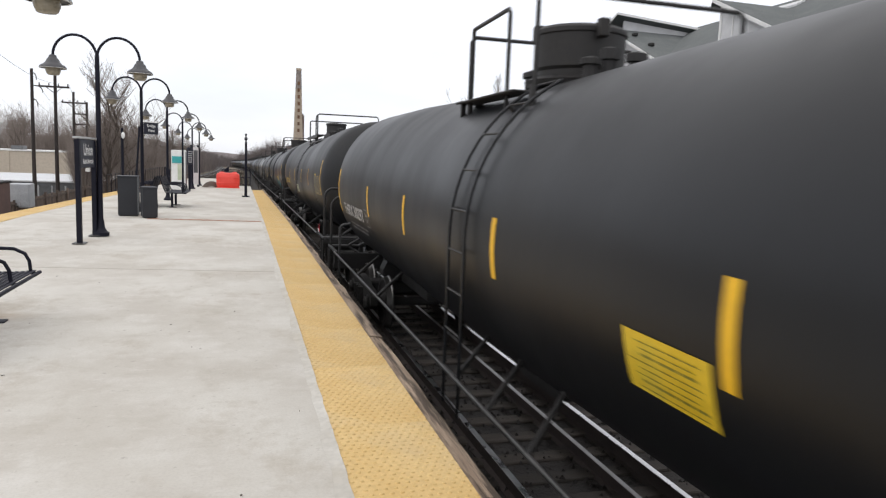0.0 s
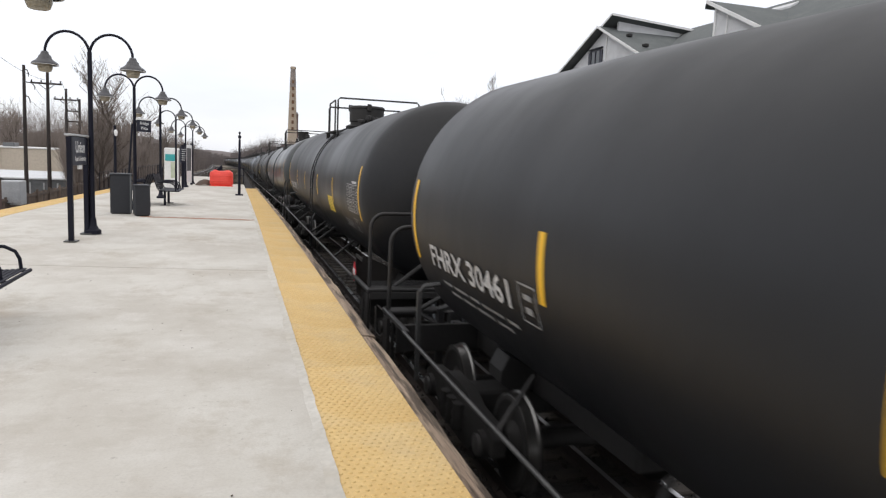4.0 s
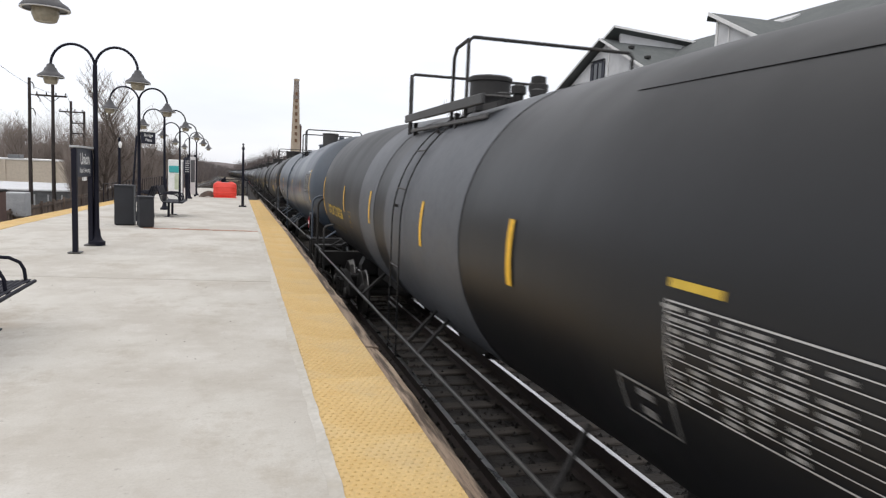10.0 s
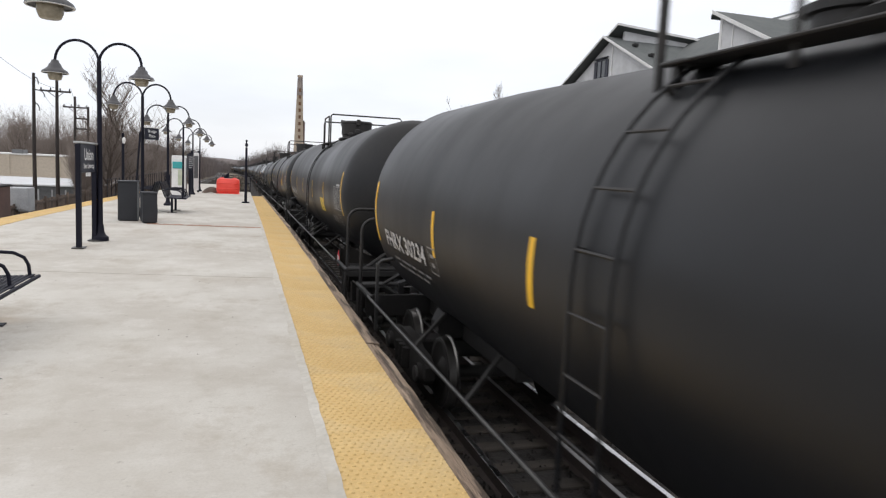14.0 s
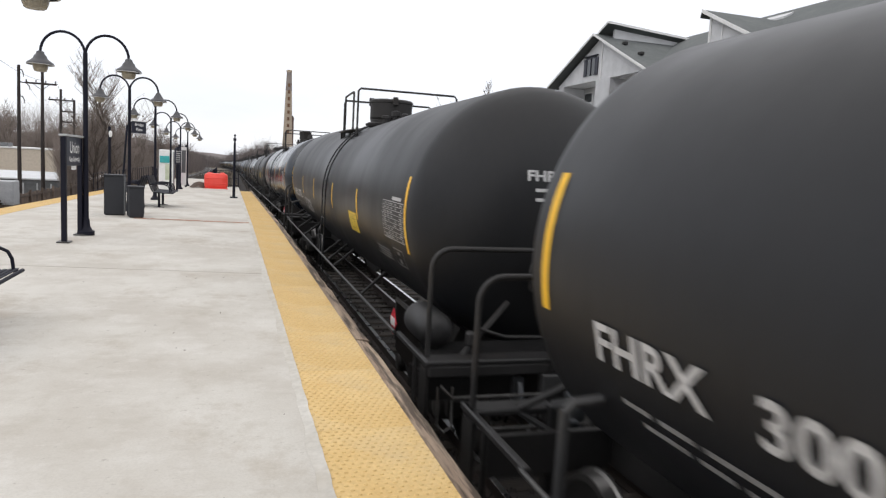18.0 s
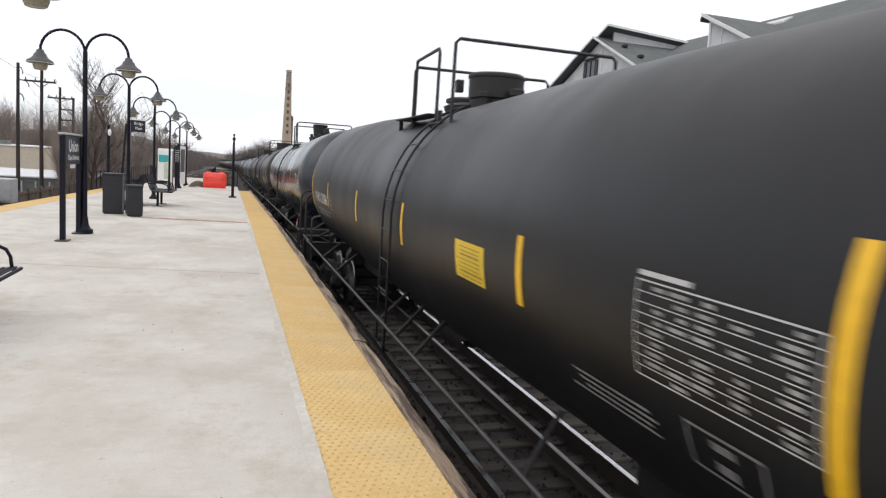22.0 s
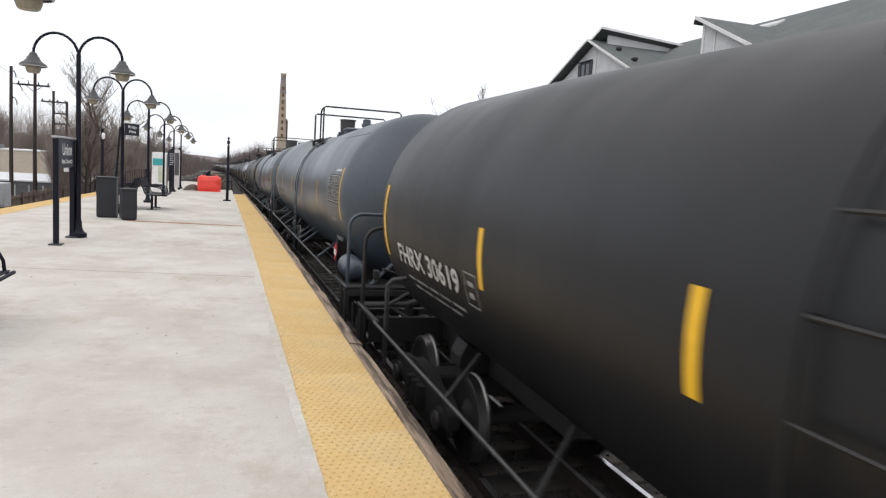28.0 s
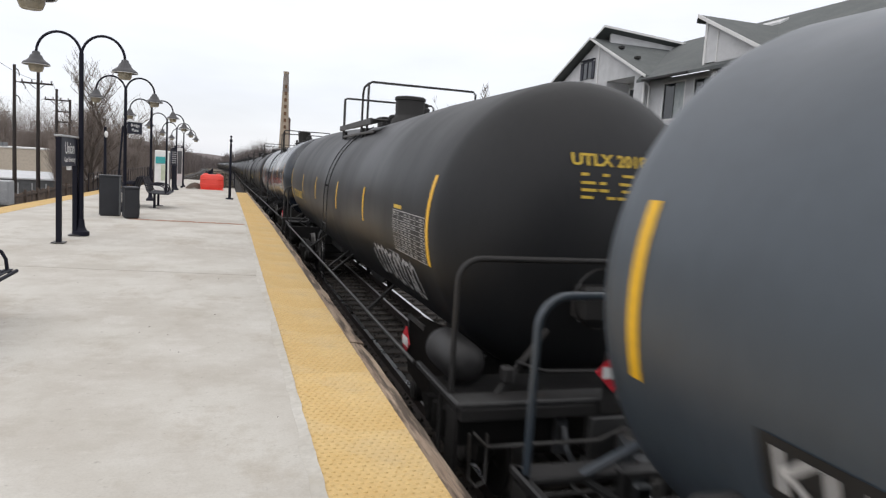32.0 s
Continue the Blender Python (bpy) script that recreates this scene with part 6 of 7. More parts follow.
# ================= sleepers =================
rng = random.Random(12)
tie_me = [Geo().box(-1.3 + rng.uniform(-0.04, 0.04), -0.115, -0.17, 1.3 + rng.uniform(-0.05, 0.05), 0.115, 0, 0.015).mesh("tie", M["tie"]) for _ in range(4)]
for cx_, cnt_, y0_ in ((TRACK_X, 150, -2.0), (-7.75, 60, 10.0)):
    tr_ = tagged(empty("sleepers", pose(cx_, 0, -1.585)), "dark creosoted wooden sleepers in the ballast", "sleepers", kind="structure")
    for k in range(cnt_):
        ob = part("tie", rng.choice(tie_me), None, tr_, at=(rng.uniform(-0.03, 0.03), y0_ + 0.53 * k + rng.uniform(-0.03, 0.03), rng.uniform(-0.012, 0.006) + dip(y0_ + 0.53 * k)))
        ob.rotation_euler = (0, 0, rng.uniform(-0.015, 0.015))
far_ties = Geo()
for cx_, y0_ in ((TRACK_X, 77.6), (-7.75, 42.0)):
    for k in range(330):
        yk = y0_ + 0.53 * k
        far_ties.box(cx_ + bend(yk) - 1.3, yk - 0.115, -1.75 + dip(yk), cx_ + bend(yk) + 1.3, yk + 0.115, -1.585 + dip(yk))
tagged(part("far_sleepers", far_ties, M["tie"]), "distant dark wooden sleepers", "sleepers", kind="stuff")
# loose stones
stones = Geo()
for k in range(5200):
    x = TRACK_X + rng.uniform(-2.1, 2.1)
    y = rng.uniform(0.5, 26)
    r = rng.uniform(0.018, 0.045)
    z = -1.62 + rng.uniform(-0.005, 0.03)
    a = rng.uniform(0, 6.3)
    stones.add([(x + r * math.cos(a), y + r * math.sin(a), z), (x + r * math.cos(a + 2.1), y + r * math.sin(a + 2.1), z), (x + r * math.cos(a + 4.2), y + r * math.sin(a + 4.2), z),
                (x + rng.uniform(-0.01, 0.01), y, z + r * 1.1)], [(0, 1, 3), (1, 2, 3), (2, 0, 3)])
tagged(part("ballast_stones", stones, M["ballast"]), "loose dark ballast stones between the sleepers", "stones", kind="stuff")


# ================= apartment house =================
house = empty("apartment_house", pose(0, 0, 0))
tagged(house, "pale grey clapboard apartment house with gabled grey shingle roofs", "house")


def cut(lo, hi, holes):
    """What is left of lo..hi after the holes are taken out."""
    out, at = [], lo
    for a, b in sorted(holes):
        if a > at:
            out.append((at, min(a, hi)))
        at = max(at, b)
    if at < hi:
        out.append((at, hi))
    return [(a, b) for a, b in out if b - a > 0.01]


def clad_wall(x, y0, y1, z0, z1, holes, top=None):
    """A wall facing -x with openings (ya, yb, za, zb), clad in lapped boards; top(y) gives a sloping head."""
    zb_ = sorted({z0, z1, *[h[2] for h in holes], *[h[3] for h in holes]})
    for a, b in zip(zb_, zb_[1:]):
        for ya, yb in cut(y0, y1, [(h[0], h[1]) for h in holes if h[2] < b - 0.01 and h[3] > a + 0.01]):
            part("wall", Geo().box(x, ya, a, x + 0.25, yb, b), M["siding"], house)
    g, pitch = Geo(), 0.13
    z = z0
    while z < (z1 if top is None else max(top(y0), top(y1), top((y0 + y1) / 2), z1)):
        lo_, hi_ = y0, y1
        if top is not None and z >= z1:
            ys_ = [y0 + (y1 - y0) * k / 60 for k in range(61) if top(y0 + (y1 - y0) * k / 60) > z]
            if not ys_:
                break
            lo_, hi_ = min(ys_), max(ys_)
        for ya, yb in cut(lo_, hi_, [(h[0] - 0.09, h[1] + 0.09) for h in holes if h[2] - 0.09 < z + pitch and h[3] + 0.09 > z]):
            g.add([(x - 0.026, ya, z), (x - 0.026, yb, z), (x - 0.012, yb, z + pitch), (x - 0.012, ya, z + pitch), (x, ya, z), (x, yb, z)], [(0, 1, 2, 3), (0, 4, 5, 1)])
        z += pitch
    ob = part("siding", g, M["siding"], house)
    ob["kind"] = "stuff"


def window(x, y, z, w, h, leaves=2):
    wi = part("window", Geo().box(x + 0.12, y - w / 2, z - h / 2, x + 0.14, y + w / 2, z + h / 2), M["curtain"], house, "dark glazed window in a white frame")
    for a, b, c, d in ((-w / 2 - 0.09, -w / 2, -h / 2 - 0.09, h / 2 + 0.09), (w / 2, w / 2 + 0.09, -h / 2 - 0.09, h / 2 + 0.09), (-w / 2, w / 2, h / 2, h / 2 + 0.09), (-w / 2, w / 2, -h / 2 - 0.09, -h / 2)):
        part("frame", Geo().box(x - 0.045, y + a, z + c, x + 0.05, y + b, z + d), M["trim"], wi)
    for k in range(leaves):
        a = -w / 2 + w * k / leaves
        part("pane", Geo().box(x + 0.03, y + a + 0.03, z - h / 2 + 0.03, x + 0.04, y + a + w / leaves - 0.03, z + h / 2 - 0.03), M["glass"] if k or leaves == 1 else M["curtain"], wi)
        if k:
            part("mullion", Geo().box(x + 0.0, y + a - 0.03, z - h / 2, x + 0.06, y + a + 0.03, z + h / 2), M["steel_dark"], wi)
    return wi


FX = 25.0
wins = []
for yc_ in (23.63, 19.6, 16.2, 12.4):
    for zc_ in (6.92, 4.1, 1.2):
        wins.append((yc_ - 0.97, yc_ + 0.97, zc_ - 0.83, zc_ + 0.83))
clad_wall(FX, 8, 25.72, -1.8, 7.95, wins)
for a, b, c, d in wins:
    window(FX, (a + b) / 2, (c + d) / 2, b - a, d - c)
part("corner_board", Geo().box(FX - 0.07, 25.62, -1.8, FX + 0.02, 25.8, 7.95), M["trim"], house)
# downspouts
for yy in (21.7, 14.7):
    part("downspout", Geo().tube([(FX - 0.7, yy, 7.85), (FX - 0.12, yy, 7.45), (FX - 0.1, yy, -1.7)], 0.05, 8), M["bin_grey"], house)
# balcony bay
BX = 24.75
rec = [(27.3, 30.4, 5.45, 8.3), (27.4, 30.3, 2.6, 5.1), (27.4, 30.3, -0.25, 2.25)]
slope2 = lambda y: 8.0 + (y - 26.5) * 0.5
clad_wall(BX, 25.8, 31.05, -1.8, 8.35, rec)
clad_wall(BX, 26.9, 31.9, 8.35, 8.35, [], slope2)
part("gable_wall", Geo().prism([(27.2, 8.36), (31.9, 8.36), (31.9, 10.65)], "x", BX, BX + 0.2), M["siding"], house)
part("side_wall", Geo().box(BX, 31.05, -1.8, 31, 31.2, 8.2), M["siding"], house)
part("side_wall", Geo().box(BX, 31.9, 8.2, 31, 32.05, 10.6), M["siding"], house)
part("soffit", Geo().box(BX, 31.2, 8.12, 28, 31.9, 8.2), M["trim"], house)
part("corner_board", Geo().box(BX - 0.06, 30.97, -1.8, BX + 0.04, 31.16, 8.2), M["trim"], house)
part("corner_board", Geo().box(BX - 0.06, 31.84, 8.12, BX + 0.06, 32.02, 10.6), M["trim"], house)
part("trim_board", Geo().box(BX - 0.06, 30.9, 8.3, BX - 0.02, 30.98, 10.0), M["trim"], house)
for a, b, c, d in rec:
    bal = part("balcony", Geo().box(BX - 0.35, a + 0.004, c - 0.22, BX + 2.0, b - 0.004, c, 0.02), M["trim"], house, "recessed balcony with a white railing")
    part("back_wall", Geo().box(BX + 1.9, a, c, BX + 2.05, b, d), M["siding"], bal)
    part("reveal", Geo().box(BX + 0.26, b + 0.004, c + 0.01, BX + 1.9, b + 0.1, d - 0.01), M["siding"], bal)
    part("reveal", Geo().box(BX + 0.26, a - 0.1, c + 0.01, BX + 1.9, a - 0.004, d - 0.01), M["siding"], bal)
    part("ceiling", Geo().box(BX + 0.26, a - 0.1, d + 0.004, BX + 1.9, b + 0.1, d + 0.1), M["trim"], bal)
    part("door_frame", Geo().box(BX + 1.84, a + 0.15, c, BX + 1.91, a + 1.45, c + 2.15), M["trim"], bal)
    part("glass_door", Geo().box(BX + 1.81, a + 0.25, c + 0.08, BX + 1.85, a + 1.35, c + 2.05), M["glass"], bal)
    for zz in (0.12, 1.0):
        part("rail", Geo().box(BX - 0.32, a, c + zz, BX - 0.27, b, c + zz + 0.05), M["trim"], bal)
    for k in range(20):
        yy = a + 0.05 + (b - a - 0.1) * k / 19
        part("baluster", Geo().box(BX - 0.305, yy - 0.012, c + 0.12, BX - 0.28, yy + 0.012, c + 1.02), M["trim"], bal)
part("wall_light", Geo().lathe([(0.05, 7.35), (0.12, 7.4), (0.1, 7.55), (0.03, 7.6)], 10, "z", (BX - 0.12, 30.75, 0.2)), M["trim"], house)
# wall between the bays
SX = 25.4
back_w = [(31.95, 33.4, 6.25, 7.72), (34.3, 36.3, 5.6, 7.72), (31.95, 33.4, 3.4, 5.05), (34.3, 36.3, 2.8, 5.05)]
clad_wall(SX, 31.2, 37.9, -1.8, 8.0, back_w)
for a, b, c, d in back_w:
    window(SX, (a + b) / 2, (c + d) / 2, b - a, d - c)
# farther gabled bay with two recessed balconies a storey
gw = [(39.1, 42.6, 5.9, 8.5), (44.6, 49.6, 5.9, 8.5), (39.1, 42.6, 3.0, 5.6), (44.6, 49.6, 3.0, 5.6)]
top1 = lambda y: 11.68 - abs(y - 44.35) * (0.4635 if y < 45 else 0.436)
clad_wall(FX, 37.9, 50.4, -1.8, 8.55, gw, None)
part("gable_wall", Geo().prism([(37.9, 8.55), (50.6, 8.55), (44.35, 11.42)], "x", FX, FX + 0.2), M["siding"], house, "pale boarded gable")
for a, b, c, d in gw:
    bal = part("balcony", Geo().box(FX - 0.3, a + 0.004, c - 0.22, FX + 1.9, b - 0.004, c, 0.02), M["trim"], house, "recessed balcony with a white railing")
    part("back_wall", Geo().box(FX + 1.8, a, c, FX + 1.95, b, d), M["siding"], bal)
    for ya in (a - 0.1, b + 0.004):
        part("reveal", Geo().box(FX + 0.26, ya, c + 0.01, FX + 1.8, ya + 0.096, d - 0.01), M["siding"], bal)
    part("ceiling", Geo().box(FX + 0.26, a - 0.1, d + 0.004, FX + 1.8, b + 0.1, d + 0.1), M["trim"], bal)
    part("door_frame", Geo().box(FX + 1.74, b - 1.5, c, FX + 1.81, b - 0.2, c + 2.25), M["trim"], bal)
    part("glass_door", Geo().box(FX + 1.71, b - 1.4, c + 0.08, FX + 1.75, b - 0.3, c + 2.15), M["glass"], bal)
    for zz in (0.12, 1.0):
        part("rail", Geo().box(FX - 0.27, a, c + zz, FX - 0.22, b, c + zz + 0.05), M["trim"], bal)
    for k in range(22):
        yy = a + 0.05 + (b - a - 0.1) * k / 21
        part("baluster", Geo().box(FX - 0.255, yy - 0.012, c + 0.12, FX - 0.23, yy + 0.012, c + 1.02), M["trim"], bal)
# dark gable window under a small hood
gwin = part("window", Geo().box(FX - 0.05, 44.75, 8.95, FX - 0.01, 46.05, 10.15), M["glass"], house, "dark gable window with dark frame and shutters")
part("frame", Geo().box(FX - 0.09, 44.68, 8.9, FX - 0.05, 44.78, 10.25).box(FX - 0.09, 46.02, 8.9, FX - 0.05, 46.12, 10.25).box(FX - 0.09, 44.78, 10.13, FX - 0.05, 46.02, 10.25).box(FX - 0.09, 45.36, 8.9, FX - 0.05, 45.44, 10.13), M["navy_panel"], gwin)
for ya in (44.4, 46.14):
    part("shutter", Geo().box(FX - 0.08, ya, 8.9, FX - 0.02, ya + 0.28, 10.15), M["navy_panel"], gwin)
part("hood", Geo().box(FX - 0.2, 44.4, 10.26, FX - 0.01, 46.4, 10.34, 0.02), M["navy_panel"], gwin)
part("trim_board", Geo().box(FX - 0.05, 43.9, 8.45, FX - 0.01, 44.0, 11.2), M["trim"], house)
part("corner_board", Geo().box(FX - 0.06, 37.84, -1.8, FX + 0.03, 38.02, 8.5), M["trim"], house)
part("downspout", Geo().tube([(FX - 0.5, 37.3, 8.0), (FX + 0.1, 37.5, 7.7), (FX + 0.15, 37.6, -1.7)], 0.05, 8), M["trim"], house)
part("side_wall", Geo().box(FX + 0.25, 37.9, -1.8, 28, 38.1, 8.5), M["siding"], house)


def roof_plane(name, pts, thick, label=""):
    """A sloping slab from four corners of its upper face."""
    vs = [tuple(p) for p in pts] + [(x, y, z - thick) for x, y, z in pts]
    n = len(pts)
    g = Geo().add(vs, [tuple(range(n)), tuple(range(2 * n - 1, n - 1, -1))] + [(i, i + n, (i + 1) % n + n, (i + 1) % n) for i in range(n)])
    return part(name, g, M["shingle"], house, label)


def fascia(a, b, drop=0.17, out=0.05):
    (x0, y0, z0), (x1, y1, z1) = a, b
    dx, dy = (out, 0) if abs(y1 - y0) > abs(x1 - x0) else (0, out)
    g = Geo().add([(x0 - dx, y0 - dy, z0 + 0.03), (x1 - dx, y1 - dy, z1 + 0.03), (x1 - dx, y1 - dy, z1 - drop), (x0 - dx, y0 - dy, z0 - drop),
                   (x0, y0, z0 + 0.03), (x1, y1, z1 + 0.03), (x1, y1, z1 - drop), (x0, y0, z0 - drop)],
                  [(0, 1, 2, 3), (7, 6, 5, 4), (0, 4, 5, 1), (3, 2, 6, 7), (0, 3, 7, 4), (1, 5, 6, 2)])
    part("fascia", g, M["trim"], house)


roof_plane("roof", [(24.2, 7.0, 8.0), (24.2, 37.6, 8.0), (32.2, 45.0, 12.3), (32.2, 7.0, 12.3)], 0.18, "grey shingle roof slope")
roof_plane("roof", [(32.2, 7.0, 12.3), (32.2, 45.0, 12.3), (40.5, 45.0, 8.0), (40.5, 7.0, 8.0)], 0.18)
for ya, yb in ((7.0, 26.4), (32.5, 36.9)):
    part("gutter", Geo().box(24.08, ya, 7.84, 24.2, yb, 7.98, 0.02), M["steel_dark"], house)
# roofs over the bays
roof_plane("roof", [(24.3, 26.3, 8.1), (24.3, 32.2, 10.95), (31.0, 32.2, 10.95), (26.5, 26.3, 8.1)], 0.16)
fascia((24.3, 26.3, 8.1), (24.3, 32.2, 10.95))
roof_plane("roof", [(24.3, 32.2, 10.95), (24.5, 32.6, 10.75), (31.0, 32.6, 10.75), (31.0, 32.2, 10.95)], 0.16)
roof_plane("roof", [(24.4, 36.95, 8.25), (24.4, 44.35, 11.68), (31.2, 44.35, 11.68), (24.7, 36.95, 8.25)], 0.14)
roof_plane("roof", [(24.4, 44.35, 11.68), (24.4, 51.4, 8.6), (31.5, 51.4, 8.6), (31.5, 44.35, 11.68)], 0.14)
fascia((24.4, 36.95, 8.25), (24.4, 44.35, 11.68), 0.14)
fascia((24.4, 44.35, 11.68), (24.4, 51.4, 8.6), 0.12)
# raised clerestory behind the farther gable
part("clerestory", Geo().prism([(25.7, 10.6), (31.0, 10.6), (31.0, 11.75), (25.7, 12.15)], "y", 43.75, 43.95), M["siding"], house)
roof_plane("roof", [(24.9, 43.3, 12.4), (24.9, 51.4, 8.87), (33.0, 51.4, 8.3), (33.0, 43.3, 11.83)], 0.12)
fascia((24.9, 43.3, 12.4), (33.0, 43.3, 11.83), 0.12)
fascia((24.9, 43.3, 12.4), (24.9, 51.4, 8.87), 0.12)
# roof windows and vents
part("roof_window", Geo().add([(x, y, 8.0 + (x - 24.2) * 0.5375 + dz) for dz in (0.12, 0.0) for x, y in ((30.4, 32.9), (30.4, 34.9), (31.0, 34.9), (31.0, 32.9))],
                              [(0, 1, 2, 3), (0, 4, 5, 1), (1, 5, 6, 2), (2, 6, 7, 3), (3, 7, 4, 0)]), M["siding"], house)
for yy in (40.2, 42.3):
    part("roof_vent", Geo().box(25.6, yy - 0.2, top1(yy) + 0.02, 25.9, yy + 0.2, top1(yy) + 0.22, 0.03), M["steel_dark"], house)
part("end_wall", Geo().box(FX + 0.25, 8, -1.8, 40, 8.25, 7.9), M["siding"], house)
part("end_wall", Geo().box(FX + 0.25, 50.4, -1.8, 40, 50.6, 8.4), M["siding"], house)
part("rear_wall", Geo().box(39.8, 8.25, -1.8, 40, 50.4, 7.9), M["siding"], house)

# verge on the house side: grass, low white fence, shrubs, car park
tagged(part("grass_verge", Geo().box(6.2, -20, -1.7, 9.4, 60, -1.56), M["grass"]), "patchy green grass verge beside the track", "grass", kind="structure")
tagged(part("car_park", Geo().box(9.4, -30, -1.8, 24.6, 70, -1.72), M["asphalt"]), "grey asphalt car park before the house", "car park", kind="structure")
wf = empty("white_fence", pose(7.35, 0, -1.56))
for k in range(110):
    part("picket", Geo().box(-0.012, 2.0 + 0.14 * k, 0.02, 0.012, 2.1 + 0.14 * k, 0.36), M["white"], wf)
for zz in (0.08, 0.28):
    part("rail", Geo().box(0.012, 1.9, zz, 0.045, 17.5, zz + 0.05), M["white"], wf)
tagged(wf, "low white slatted fence along the grass verge", "fence")


# ================= bare trees =================
def grow(seed, height, levels=4, spread=0.62):
    """A leafless tree: one mesh for trunk and limbs, one for the fine twigs."""
    rg = random.Random(seed)
    wood, fine = Geo(), Geo()

    def limb(p, way, ln, r, lev):
        pts, q, d = [p], Vector(p), Vector(way)
        n = 4 if lev < 2 else 3
        for i in range(n):
            d = (d + Vector((rg.uniform(-1, 1), rg.uniform(-1, 1), rg.uniform(-0.2, 0.9))) * 0.15).normalized()
            q = q + d * (ln / n)
            pts.append(q.copy())
        if lev < 3:
            wood.tube(pts, r, 6 if lev == 0 else 4, r * (0.45 if lev else 0.35), caps=False)
        else:
            fine.tube(pts, max(r, 0.011), 3, 0.006, caps=False)
        if lev >= levels:
            return
        kids = (12, 7, 5, 4)[lev] if lev < 4 else 3
        for k in range(kids):
            f = rg.uniform(0.28 if lev == 0 else 0.2, 1.0)
            at = Vector(pts[0]).lerp(pts[-1], f) if lev else pts[min(n - 1, int(f * n))].lerp(pts[min(n, int(f * n) + 1)], f * n % 1)
            a = rg.uniform(0, 6.283)
            out = Vector((math.cos(a), math.sin(a), 0))
            nd = (d * (1 - spread) + out * spread * rg.uniform(0.6, 1.2) + Vector((0, 0, rg.uniform(0.25, 0.75)))).normalized()
            limb(at, nd, ln * rg.uniform(0.42, 0.66), r * rg.uniform(0.32, 0.5), lev + 1)

    limb(Vector((0, 0, 0)), Vector((0, 0, 1)), height * 0.62, height * 0.018, 0)
    return wood, fine


TREES = []
for k, (h_, lv_, sp_) in enumerate(((10.0, 4, 0.6), (8.0, 4, 0.55), (9.0, 4, 0.68), (7.0, 4, 0.5), (9.4, 4, 0.72))):
    wood_, fine_ = grow(100 + k, h_, lv_, sp_)
    TREES.append((wood_.mesh("trunk", M["bark"], 60), fine_.mesh("crown", M["twig"])))


def tree(kind, x, y, z, scale=1.0, turn=0.0, label="bare winter tree with fine grey-brown twigs", group="bare trees beside the line"):
    ob = empty("bare_tree", pose(x + bend(y), y, z + dip(y), 0, 0, turn))
    ob.scale = (scale, scale, scale)
    part("trunk", TREES[kind][0], None, ob)
    part("crown", TREES[kind][1], None, ob, "haze of leafless twigs")
    return tagged(ob, label, "tree", group)


rng = random.Random(77)
tree(4, -10.6, 60, -3.0, 1.2, 20, "tall bare tree with an upright open crown")
tree(2, -13.6, 84, -3.2, 0.72, 140)
tree(0, -13.9, 92, -3.0, 0.7, 250)
for k in range(34):
    y = 74 + 6.2 * k + rng.uniform(-3, 3)
    tree(rng.randrange(4), -11.2 - rng.uniform(0, 4) - 0.01 * y, y, -2.6, rng.uniform(0.75, 1.05), rng.uniform(0, 360))
for k in range(16):
    tree(rng.randrange(4), rng.uniform(-62, -24), rng.uniform(125, 165), -4, rng.uniform(1.15, 1.6), rng.uniform(0, 360), group="bare trees behind the low building")
for k in range(14):
    tree(rng.randrange(4), rng.uniform(-30, -23), rng.uniform(130, 150), -4, rng.uniform(0.8, 1.1), rng.uniform(0, 360), group="bare trees behind the low building")
for k in range(22):
    tree(rng.randrange(4), rng.uniform(11, 40), 190 + 14 * k * rng.uniform(0.6, 1), -2, rng.uniform(0.95, 1.35), rng.uniform(0, 360), group="bare trees beyond the house")
tree(3, 20.6, 60, -1.8, 1.5, 30, "slender bare tree rising behind the train", "bare trees beyond the house")
tree(3, 10.6, 7.2, -1.72, 0.32, 0, "small bare brown shrub on the verge", "shrubs on the verge")
tree(1, 9.6, 10.2, -1.72, 0.28, 70, "small bare brown shrub on the verge", "shrubs on the verge")
tree(2, 11.3, 5.0, -1.72, 0.3, 160, "small bare brown shrub on the verge", "shrubs on the verge")

